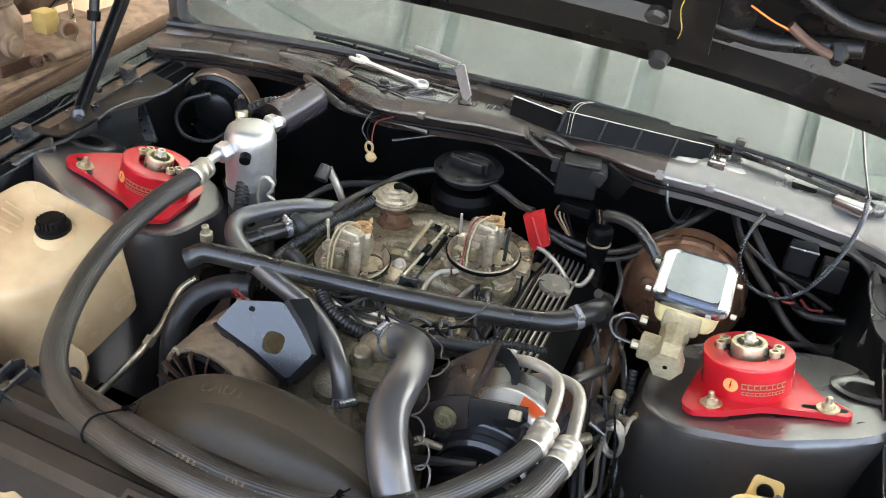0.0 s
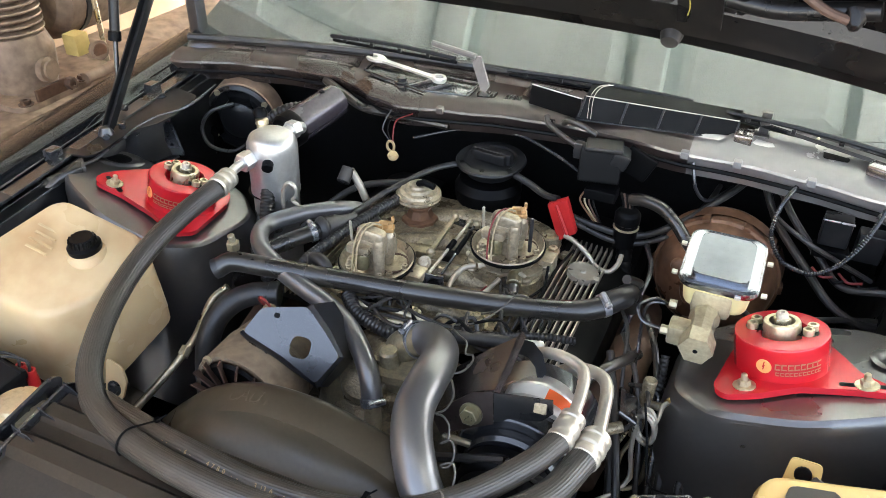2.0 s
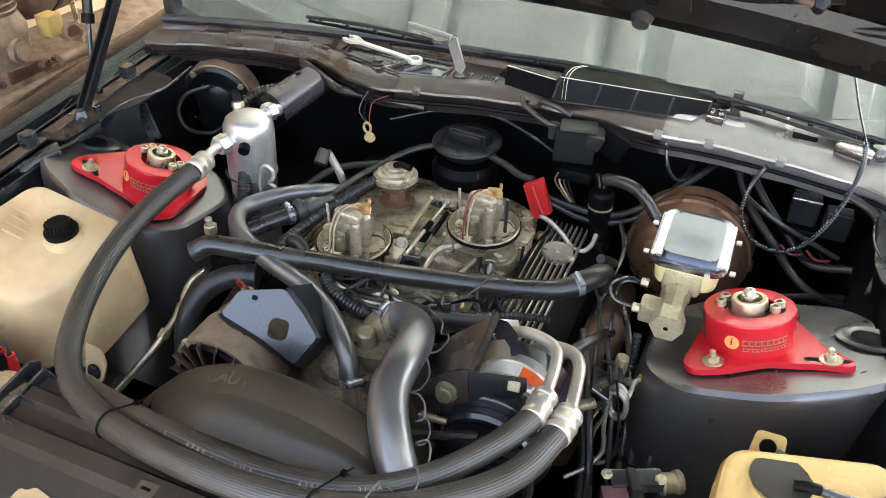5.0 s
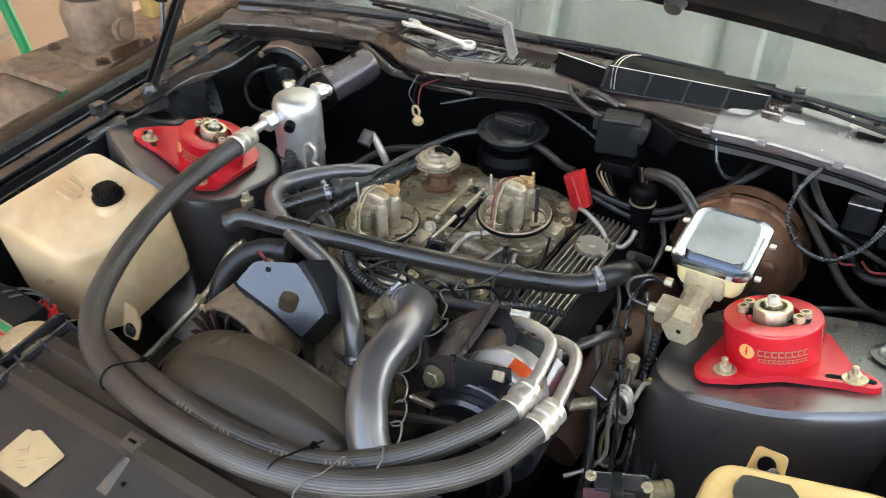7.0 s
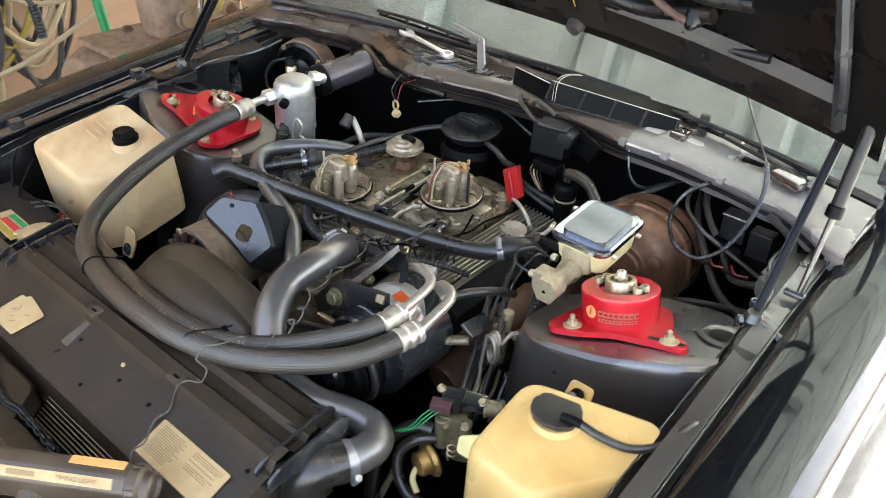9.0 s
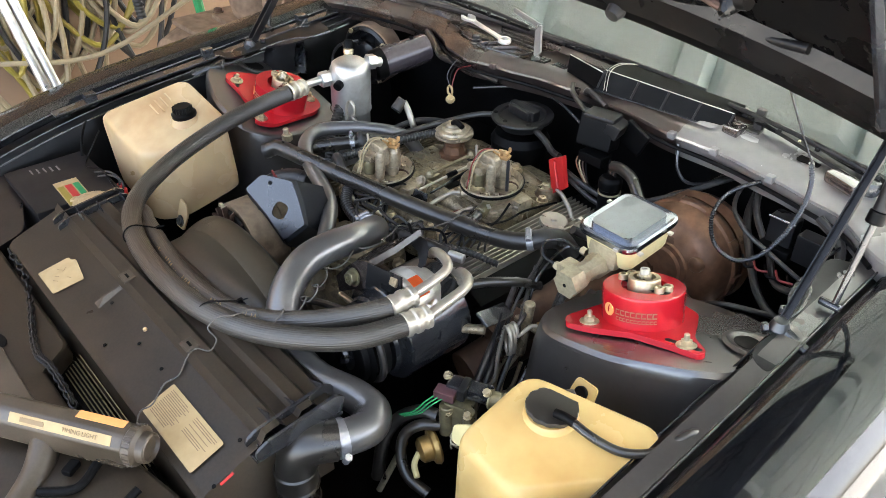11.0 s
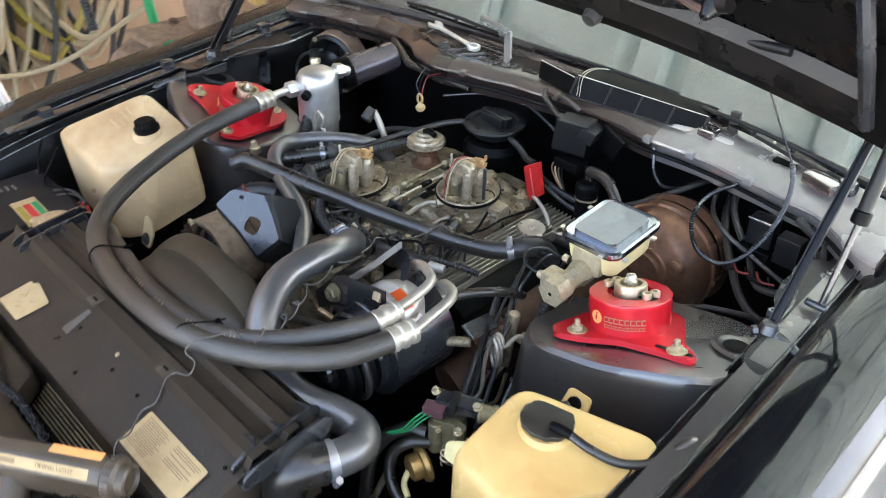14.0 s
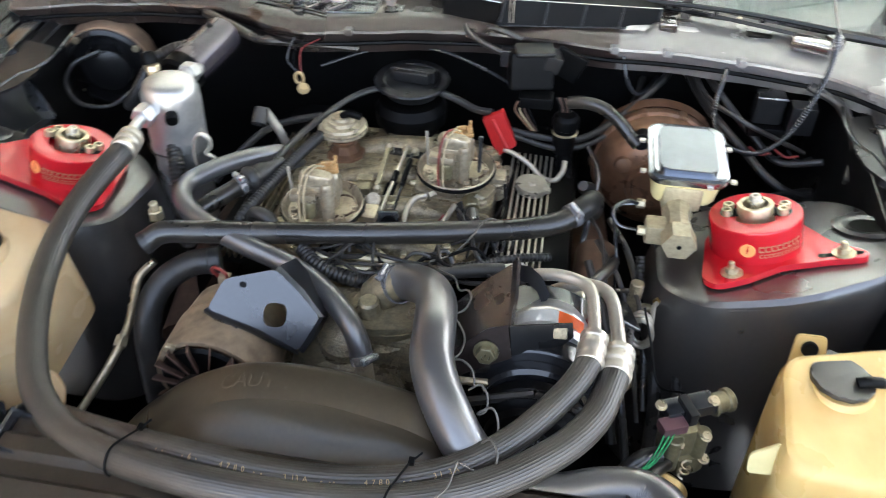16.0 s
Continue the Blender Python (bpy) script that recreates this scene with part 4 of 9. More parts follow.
def soft_tank(bottom, top, bulge=0.04):
    """Blow-moulded tank body between two outlines of equal count, shoulders rounded."""
    rings = []
    k = len(bottom)
    cb = sum((Vector(p) for p in bottom), Vector()) / k
    ct = sum((Vector(p) for p in top), Vector()) / k
    for f, sc in ((0, 0.80), (0.012, 0.92), (0.05, 0.985), (0.2, 1.0), (0.45, 1.0), (0.7, 1.0), (0.88, 0.998), (0.95, 0.985), (0.985, 0.945), (1.0, 0.87)):
        ring2 = []
        cc = cb.lerp(ct, f)
        P = [Vector(b).lerp(Vector(t), f) for b, t in zip(bottom, top)]
        for i in range(k):
            p, a, b = P[i], P[i - 1], P[(i + 1) % k]
            da, db = a - p, b - p
            r = 0.028
            s0, e0 = p + da.normalized() * min(r, da.length * 0.45), p + db.normalized() * min(r, db.length * 0.45)
            for j in range(6):
                t = j / 5
                ring2.append(cc + (s0 * (1 - t) ** 2 + p * 2 * t * (1 - t) + e0 * t * t - cc) * sc)
        for q in ring2:
            q.z = q.z
        rings.append(ring2)
    return loft(rings)


def coolant_tank():
    t = thing("coolant_tank", (-0.50, -0.29, 0.58), "yellowed white plastic coolant overflow tank with black cap", "coolant tank")
    body = soft_tank([(-0.62, -0.375, 0.62), (-0.46, -0.37, 0.575), (-0.40, -0.325, 0.595), (-0.385, -0.19, 0.635), (-0.60, -0.20, 0.64)],
                     [(-0.66, -0.375, 0.765), (-0.460, -0.375, 0.742), (-0.405, -0.31, 0.755), (-0.402, -0.195, 0.792), (-0.570, -0.200, 0.832)])
    part("body", body, IVORY, t)
    part("neck", lathe((-0.474, -0.256, 0.772), (0, -0.12, 1), [(0.036, 0), (0.030, 0.014), (0.024, 0.018), (0, 0.018)], 28), IVORY, t)
    cap = part("cap", lathe((-0.474, -0.258, 0.788), (0, -0.10, 1), [(0, 0), (0.0245, 0), (0.0255, 0.003), (0.0255, 0.009), (0.022, 0.011), (0.020, 0.012), (0.0185, 0.021), (0.0165, 0.024), (0, 0.0235)], 32), BLACK, t, "black ribbed screw cap")
    bm = bmesh.new()
    for k in range(18):
        a = 2 * math.pi * k / 18
        box((-0.474 + 0.019 * math.cos(a), -0.260 + 0.019 * math.sin(a), 0.805), (0.003, 0.003, 0.011), 0.0008, bm=bm)
    part("grip_ribs", bm, BLACK, cap)
    for r in range(4):
        part("embossed_bar", box((-0.545 + 0.004 * r, -0.255 - 0.014 * r, 0.803 - 0.0030 * r), (0.045 - 0.006 * (r % 2), 0.004, 0.0014), 0.0005, Matrix.Rotation(radians(12), 3, "Y") @ Matrix.Rotation(radians(8), 3, "X")), IVORY, t)
    tab = part("mounting_tab", slab(chamfered([(-0.020, -0.022), (0.014, -0.022), (0.018, 0.010), (0.006, 0.030), (-0.024, 0.036)], 0.006), -0.002, 0.002, 0.001,
                                    m=Matrix.Translation((-0.386, -0.338, 0.612)) @ Matrix.Rotation(radians(68), 4, "X")), IVORY, t)
    part("tab_bolt", hexnut((-0.389, -0.343, 0.606), (0, -1, 0.3), 0.009, 0.006, washer=0.013), BAYGREY, tab)
    return t


coolant_tank()


def washer_tank():
    t = thing("washer_tank", (0.60, -0.29, 0.46), "amber plastic washer fluid tank with grey rubber cap", "washer tank")
    part("body", soft_tank([(0.508, -0.395, 0.46), (0.67, -0.43, 0.46), (0.712, -0.30, 0.46), (0.70, -0.215, 0.46), (0.525, -0.24, 0.46)],
                           [(0.508, -0.388, 0.738), (0.615, -0.398, 0.738), (0.716, -0.272, 0.755), (0.700, -0.200, 0.772), (0.512, -0.258, 0.778)]), YELLOW, t)
    part("lower_bulge", soft_tank([(0.57, -0.44, 0.46), (0.70, -0.42, 0.46), (0.715, -0.30, 0.46), (0.61, -0.28, 0.46)], [(0.580, -0.437, 0.690), (0.700, -0.415, 0.690), (0.716, -0.30, 0.715), (0.61, -0.28, 0.715)]), YELLOW, t)
    part("neck", lathe((0.578, -0.280, 0.752), (0, -0.1, 1), [(0.042, 0), (0.037, 0.012), (0.033, 0.016), (0, 0.016)], 28), YELLOW, t)
    cap = part("cap", slab(smoothed([(0.034 * math.cos(a), 0.034 * math.sin(a)) for a in [radians(30 * k) for k in range(1, 12)]] + [(0.046, 0.012)], 3), 0, 0.006, 0.0025,
                           m=Matrix.Translation((0.578, -0.282, 0.768)) @ Matrix.Rotation(radians(80), 4, "Z") @ Matrix.Rotation(radians(5), 4, "Y")), RUBBER, t, "dark grey rubber flap cap")
    part("cap_barb", sweep([(0.591, -0.289, 0.776), (0.603, -0.288, 0.779), (0.617, -0.285, 0.777)], 0.0065, 12, 5), BLACK, cap)
    part("rear_tab", slab(chamfered([(-0.022, -0.03), (0.022, -0.03), (0.019, 0.018), (-0.016, 0.018)], 0.006), -0.002, 0.002, 0.0008,
                          m=Matrix.Translation((0.566, -0.203, 0.735)) @ Matrix.Rotation(radians(62), 4, "X")), YELLOW, t)
    part("rear_tab_hole", cyl((0.566, -0.204, 0.737), (0.566, -0.210, 0.740), 0.010, seg=16), BLACK, t)
    part("side_tab", slab(chamfered([(-0.014, -0.016), (0.03, -0.024), (0.03, 0.022), (-0.010, 0.008)], 0.005), -0.002, 0.002, 0.0008,
                          m=Matrix.Translation((0.494, -0.36, 0.712)) @ Matrix.Rotation(radians(75), 4, "X") @ Matrix.Rotation(radians(14), 4, "Z")), CREAM, t)
    part("hose_stub", cyl((0.698, -0.345, 0.715), (0.722, -0.345, 0.712), 0.005, seg=10), YELLOW, t)
    return t


washer_tank()
solo("washer_hose", sweep([(0.611, -0.286, 0.778), (0.646, -0.282, 0.772), (0.68, -0.268, 0.766), (0.708, -0.240, 0.770), (0.722, -0.205, 0.785), (0.73, -0.18, 0.778)], 0.0058, 12, 8), RUBBER, "thin black rubber washer hose", "hose")


def brake_servo():
    b = thing("brake_booster", (0.418, 0.25, 0.685), "round brown rust-tinged brake booster behind the master cylinder", "brake booster")
    part("front_shell", lathe((0.408, 0.30, 0.664), (0, -1, 0.04), [(0.100, 0), (0.107, 0.010), (0.108, 0.022), (0.107, 0.028), (0.102, 0.030), (0.100, 0.040), (0.097, 0.056), (0.088, 0.072), (0.064, 0.084), (0.050, 0.088), (0.048, 0.092), (0.040, 0.093), (0.038, 0.100), (0, 0.100)], 56), RUST, b)
    for a0 in (0.5, 2.6):
        part("shell_boss", lathe((0.408 + 0.066 * math.cos(a0), 0.224, 0.664 + 0.066 * math.sin(a0)), (0, -1, 0.04), [(0, 0), (0.016, 0), (0.014, 0.008), (0.010, 0.011), (0, 0.012)], 18), RUST, b)
    part("rear_shell", lathe((0.408, 0.30, 0.664), (0, 1, 0), [(0.106, 0), (0.110, 0.02), (0.095, 0.05), (0.06, 0.06), (0, 0.06)], 48), RUST, b)
    for k in range(10):
        a = 2 * math.pi * k / 10
        part("crimp_tab", box((0.408 + 0.108 * math.cos(a), 0.280, 0.664 + 0.108 * math.sin(a)), (0.014, 0.02, 0.007), 0.002, Matrix.Rotation(-a + math.pi / 2, 3, "Y")), RUST, b)
    part("check_valve", cyl((0.375, 0.225, 0.755), (0.37, 0.185, 0.765), 0.013, seg=16), BLACK, b)
    m = thing("master_cylinder", (0.42, 0.06, 0.77), "brake master cylinder with cream reservoir and steel lid", "master cylinder")
    tilt = Matrix.Translation((0.4206, 0.063, 0.830)) @ Matrix.Rotation(radians(4.4), 4, "X")
    part("reservoir", loft([[tilt @ Vector((x * k, y * k, z)) for x, y in rounded(0.098, 0.120, 0.018)] for z, k in ((-0.052, 0.84), (-0.045, 0.90), (-0.010, 0.97), (-0.004, 1.0))]), CREAM, m, "cream plastic fluid reservoir")
    lid = part("lid", loft([[tilt @ Vector((x, y, z)) for x, y in rounded(w, l, 0.020)] for w, l, z in ((0.106, 0.130, -0.010), (0.110, 0.134, -0.004), (0.108, 0.132, 0.001), (0.101, 0.125, 0.003), (0.093, 0.117, 0.001), (0.088, 0.112, 0.0), (0.06, 0.07, 0.0))]), LIDRIM, m, "pressed steel lid with a raised centre")
    part("raised_centre", slab(rounded(0.077, 0.101, 0.010), -0.001, 0.0075, 0.003, m=tilt), LIDSTEEL, lid, "bluish mirror-bright raised centre")
    for x, y in ((-0.064, -0.045), (-0.064, 0.030), (0.064, -0.052), (0.064, 0.026), (0.03, -0.070), (-0.02, 0.07)):
        part("lid_tab", box(tilt @ Vector((x * 0.95, y * 0.95, -0.006)), (0.008, 0.008, 0.004), 0.0012, tilt.to_3x3()), ALU, lid)
    ax = Vector((0.0, 1, 0.05)).normalized()
    part("cylinder_body", lathe((0.414, -0.062, 0.766), ax, [(0, 0), (0.017, 0), (0.020, 0.003), (0.020, 0.026), (0.0175, 0.028), (0.0175, 0.05), (0.021, 0.055), (0.021, 0.14), (0.032, 0.15), (0.036, 0.155), (0.036, 0.165), (0, 0.165)], 8), CASTTAN, m, "cast aluminium cylinder body")
    part("end_plug", hexnut((0.414, -0.072, 0.7655), ax, 0.0235, 0.030, hole=0.0), CASTTAN, m, "six-sided tan cast end plug")
    part("plug_dimple", lathe((0.414, -0.0725, 0.7655), -ax, [(0, 0), (0.0028, 0), (0.0034, 0.0006)], 12), BLACK, m)
    part("outlet_block", box((0.389, -0.028, 0.757), (0.036, 0.032, 0.030), 0.005), CASTTAN, m)
    part("mount_web", box((0.418, 0.055, 0.788), (0.055, 0.10, 0.04), 0.008), CASTTAN, m)
    for p in ((0.372, -0.034, 0.758), (0.372, 0.03, 0.758)):
        part("pipe_nut", hexnut(p, (-1, 0, 0), 0.007, 0.011), CASTTAN, m)
    part("brake_pipe", sweep([(0.362, -0.034, 0.758), (0.335, -0.036, 0.765), (0.325, -0.02, 0.778), (0.345, 0.0, 0.782), (0.36, 0.012, 0.770)], 0.0026, 8, 7), BAYGREY, m)
    part("brake_pipe", sweep([(0.362, 0.03, 0.758), (0.332, 0.02, 0.75), (0.338, -0.05, 0.72), (0.345, -0.08, 0.64), (0.36, -0.1, 0.55)], 0.0026, 8, 7), BAYGREY, m)
    v = thing("proportioning_valve", (0.365, -0.11, 0.65), "tarnished brass brake proportioning valve", "valve")
    part("body", cyl((0.362, -0.105, 0.61), (0.368, -0.095, 0.715), 0.0095, seg=12), ALUDIRTY, v)
    part("cross_port", cyl((0.345, -0.10, 0.675), (0.392, -0.10, 0.675), 0.0062, seg=12), ALUDIRTY, v)
    for dx in (0.0, 0.014):
        part("loop_pipe", sweep([(0.35 + dx, -0.105, 0.615), (0.335 + dx, -0.12, 0.57), (0.345 + dx, -0.14, 0.535), (0.37 + dx, -0.13, 0.55), (0.372 + dx, -0.11, 0.60)], 0.0035, 8, 8), STEEL, v)


def brake_line():
    """Pale steel brake pipe wound into two loops below the master cylinder."""
    b = thing("brake_line", (0.377, -0.137, 0.675), "pale steel brake pipe wound into two loops", "pipe")
    turns = [(0.398, -0.105, 0.692), (0.392, -0.118, 0.694)]
    for k in range(29):
        a = 0.5 + 2 * math.pi * k / 12
        turns.append((0.377 + 0.014 * math.cos(a), -0.137 - 0.006 * math.cos(a) - 0.0006 * k, 0.674 + 0.026 * math.sin(a)))
    turns += [(0.366, -0.160, 0.640), (0.372, -0.172, 0.600), (0.358, -0.190, 0.580), (0.330, -0.21, 0.565)]
    part("pipe", sweep(turns, 0.0034, 10, 3), LINEALU, b)
    part("union", hexnut((0.397, -0.107, 0.692), (0.5, 0.8, 0.0), 0.007, 0.014), BRASS, b)


brake_line()

brake_servo()


def accumulator():
    t = thing("accumulator", (-0.374, 0.091, 0.58), "bare aluminium air-conditioning accumulator canister", "accumulator")
    body = part("body", lathe((-0.376, 0.091, 0.58), (0.03, 0.0, 1), [(0, 0), (0.040, 0), (0.042, 0.005), (0.042, 0.158), (0.0455, 0.160), (0.0455, 0.164), (0.0445, 0.166), (0.0455, 0.24), (0.045, 0.256), (0.040, 0.268), (0.030, 0.2745), (0, 0.276)], 40), SILVER, t)
    part("clamp_band", lathe((-0.376, 0.091, 0.738), (0.03, 0.0, 1), [(0.0445, 0), (0.0462, 0.0005), (0.0462, 0.0025), (0.0445, 0.003)], 40), BAYGREY, t)
    part("wire_loop", sweep([(-0.322, 0.046, 0.722), (-0.324, 0.044, 0.745), (-0.321, 0.043, 0.768), (-0.314, 0.043, 0.785), (-0.304, 0.044, 0.791), (-0.294, 0.045, 0.782), (-0.296, 0.046, 0.766), (-0.305, 0.047, 0.755), (-0.296, 0.048, 0.748), (-0.286, 0.050, 0.738), (-0.270, 0.055, 0.728)], 0.0034, 8, 6), LINEALU, t)
    part("switch_port", cyl((-0.352, 0.052, 0.815), (-0.345, 0.038, 0.812), 0.010, seg=14), BLACK, t, "black pressure switch cap")
    part("inlet_boss", cyl((-0.385, 0.062, 0.820), (-0.388, 0.040, 0.819), 0.015, seg=16), SILVER, t)
    nut = part("hex_fitting", hexnut((-0.387, 0.046, 0.819), (-0.05, -1, 0), 0.0175, 0.022, hole=0.5), SILVER, t, "bright hex line fitting")
    part("pipe", sweep([(-0.388, 0.03, 0.819), (-0.386, 0.0, 0.8195), (-0.378, -0.03, 0.820)], 0.0085, 14, 6), SILVER, t)
    part("outlet_pipe", sweep([(-0.36, 0.105, 0.835), (-0.352, 0.135, 0.845), (-0.35, 0.16, 0.838)], 0.011, 14, 6), SILVER, t)
    part("outlet_nut", hexnut((-0.355, 0.128, 0.844), (0.1, 1, -0.1), 0.017, 0.02), SILVER, t)
    part("pressure_switch", lathe((-0.40, 0.11, 0.848), (-0.1, 0.2, 1), [(0, 0), (0.010, 0), (0.010, 0.006), (0.012, 0.008), (0.012, 0.016), (0.009, 0.019), (0, 0.020)], 14), STEEL, t)
    part("switch_plug", lathe((-0.403, 0.114, 0.866), (-0.3, 0.3, 1), [(0, 0), (0.012, 0.0), (0.013, 0.010), (0.009, 0.018), (0, 0.02)], 12), BLACK, t)
    return t


accumulator()
m_ = thing("ac_muffler", (-0.375, 0.25, 0.78), "dark grey metal cylinder behind the accumulator", "canister")
part("shell", lathe((-0.396, 0.190, 0.812), (0.25, 1, 0.16), [(0, 0.0), (0.026, 0.0), (0.033, 0.004), (0.034, 0.010), (0.034, 0.120), (0.032, 0.126), (0, 0.128)], 36), MUFFLER, m_, "purplish grey satin shell")
part("end_cap", lathe((-0.400, 0.172, 0.809), (0.25, 1, 0.16), [(0, 0), (0.030, 0), (0.0355, 0.006), (0.0355, 0.030), (0.034, 0.031)], 36), BLACK, m_)
part("rivet", hexnut((-0.372, 0.27, 0.861), (0, 0, 1), 0.006, 0.004), BLACK, m_)

b_ = thing("blower_motor", (-0.65, 0.40, 0.72), "round blower motor with a tan metal band", "blower motor")
bx_, bc_ = Vector((0.22, -0.88, -0.05)), Vector((-0.615, 0.315, 0.738))
part("housing", lathe(bc_, bx_, [(0.078, -0.05), (0.078, 0.0), (0.070, 0.004), (0.066, -0.012), (0.045, -0.014), (0.042, 0.010), (0.030, 0.016), (0.012, 0.017), (0, 0.022)], 36), BAY, b_)
part("band", lathe(bc_ - bx_.normalized() * 0.055, bx_, [(0.0785, 0), (0.081, 0.002), (0.081, 0.050), (0.0785, 0.052)], 40), DUSTYTAN, b_, "tan-coated motor band")
for k in range(4):
    q_ = turned(bx_) @ Vector((0.074 * math.cos(1.57 * k + 0.6), 0.074 * math.sin(1.57 * k + 0.6), 0.004))
    part("screw", hexnut(bc_ + q_, bx_, 0.007, 0.005), STEEL, b_)
part("lead", sweep([(-0.60, 0.28, 0.79), (-0.64, 0.25, 0.775), (-0.655, 0.235, 0.74), (-0.63, 0.225, 0.71), (-0.58, 0.235, 0.705), (-0.54, 0.25, 0.73)], 0.004, 8, 8), RUBBER2, b_)
part("vent_hose", sweep([(-0.55, 0.25, 0.70), (-0.51, 0.235, 0.75), (-0.475, 0.235, 0.80), (-0.44, 0.25, 0.822), (-0.40, 0.275, 0.825)], 0.0115, 12, 8, ribs=0.002, pitch=0.008), RUBBER2, b_)

br = thing("tower_brace", (-0.66, 0.12, 0.76), "slotted satin black steel bracket under the hood strut", "bracket")
A_, B_ = Vector((-0.690, 0.158, 0.800)), Vector((-0.625, 0.117, 0.738))
d_ = (B_ - A_).normalized()
w_ = Vector((0.75, 0.66, 0)).normalized()
n_ = d_.cross(w_).normalized()
n_ = n_ if n_.z > 0 else -n_
for u0, u1, h in ((-0.015, 0.015, 0.0), (-0.0165, -0.0125, 0.006), (0.0125, 0.0165, 0.006)):
    part("arm", loft([[p + w_ * u + n_ * v for u, v in ((u0, h - 0.002), (u1, h - 0.002), (u1, h + 0.002), (u0, h + 0.002))] for p in (A_, B_)]), BAYGREY, br)
for q in (0.25, 0.5, 0.75):
    part("arm_hole", lathe(A_.lerp(B_, q) + n_ * 0.0024, n_, [(0, 0), (0.0032, 0), (0.0036, -0.001)], 12), BLACK, br)
part("gusset", sheet([[(-0.70, 0.060, 0.800), (-0.672, 0.075, 0.800), (-0.655, 0.13, 0.802)], [(-0.695, 0.050, 0.775), (-0.662, 0.065, 0.772), (-0.645, 0.115, 0.770)], [(-0.655, 0.035, 0.748), (-0.635, 0.055, 0.746), (-0.615, 0.10, 0.744)]], 0.003), BAY, br)
part("gusset_slot", slab(rounded(0.020, 0.008, 0.0038), 0, 0.002, 0, m=Matrix.Translation((-0.672, 0.074, 0.792)) @ Matrix.Rotation(radians(-35), 4, "Y")), BLACK, br)
part("foot", box((-0.628, 0.075, 0.745), (0.055, 0.06, 0.005), 0.002, Matrix.Rotation(radians(-10), 3, "Y")), BAYGREY, br)
part("foot_hole", cyl((-0.64, 0.06, 0.747), (-0.64, 0.06, 0.7515), 0.005, seg=12), BLACK, br)


# ---- engine ----
def engine():
    e = thing("engine", (0.0, 0.0, 0.3), "oily cast V8 engine with a twin throttle-body intake", "engine")
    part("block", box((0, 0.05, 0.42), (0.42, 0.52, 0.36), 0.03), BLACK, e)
    # intake manifold: a sloped deck with runners
    part("intake_deck", slab(chamfered([(-0.175, -0.10), (0.10, -0.10), (0.145, -0.03), (0.148, 0.22), (0.10, 0.27), (-0.16, 0.27), (-0.19, 0.12)], 0.03), 0.655, 0.692, 0.006), ALUDIRTY, e, "stained cast intake manifold deck")
    for k in range(4):
        part("runner", sweep([(-0.16 + 0.0 * k, -0.07 + k * 0.09, 0.66), (-0.06, -0.06 + k * 0.09, 0.69), (0.03, -0.05 + k * 0.09, 0.69), (0.13, -0.04 + k * 0.09, 0.66)], 0.021, 12, 6), ALUDIRTY, e)
    for x, y, z in ((-0.093, -0.033, 0.690), (0.086, 0.092, 0.690)):
        part("throttle_pad", slab(rounded(0.13, 0.115, 0.03, cx=x, cy=y), z - 0.02, z + 0.022, 0.006), ALUDIRTY, e)
    part("front_cover", box((0.0, -0.20, 0.57), (0.26, 0.06, 0.22), 0.02), ALUDIRTY, e)
    part("housing_base", slab(chamfered([(-0.075, -0.235), (0.055, -0.245), (0.085, -0.20), (0.075, -0.10), (-0.07, -0.10), (-0.09, -0.17)], 0.03), 0.600, 0.668, 0.012), ALUDIRTY, e, "oily cast thermostat base")
    part("water_neck", lathe((-0.012, -0.200, 0.640), (0.0, -0.6, 1), [(0, 0), (0.055, 0), (0.05, 0.02), (0.035, 0.05), (0.020, 0.058), (0, 0.06)], 22), ALUDIRTY, e)
    part("neck_flange", slab(chamfered([(-0.06, -0.02), (0.06, -0.02), (0.06, 0.02), (-0.06, 0.02)], 0.015), 0, 0.012, 0.003, m=Matrix.Translation((-0.005, -0.165, 0.672)) @ Matrix.Rotation(radians(18), 4, "X")), ALUDIRTY, e)
    th = part("thermostat_housing", slab(chamfered([(-0.012, -0.222), (0.020, -0.236), (0.075, -0.225), (0.092, -0.190), (0.070, -0.148), (0.020, -0.140), (-0.010, -0.165)], 0.016), 0.690, 0.702, 0.003), KHAKI, e, "khaki cast thermostat housing")
    part("lower_body", loft([[(0.038 + 0.062 * k * math.cos(q), -0.190 + 0.045 * k * math.sin(q), z) for q in [2 * math.pi * j / 22 for j in range(22)]] for z, k in ((0.600, 1.05), (0.630, 0.90), (0.655, 0.80), (0.680, 0.86), (0.691, 0.96))]), KHAKI, th)
    part("outlet_neck", sweep([(0.022, -0.172, 0.702), (0.032, -0.172, 0.716), (0.046, -0.171, 0.727), (0.060, -0.173, 0.735)], lambda q: 0.027 - 0.005 * q, 22, 6), KHAKI, th)
    part("top_boss", lathe((0.018, -0.203, 0.700), (0, -0.05, 1), [(0, 0), (0.0175, 0), (0.0150, 0.006), (0.0140, 0.022), (0.011, 0.0255), (0, 0.026)], 20), KHAKI, th)
    part("pump_shoulder", loft([[(-0.040 + w * math.cos(q), -0.205 + l * math.sin(q), z) for q in [2 * math.pi * j / 20 for j in range(20)]] for z, w, l in ((0.600, 0.062, 0.052), (0.650, 0.052, 0.044), (0.668, 0.044, 0.036), (0.676, 0.030, 0.024))]), KHAKI, th)
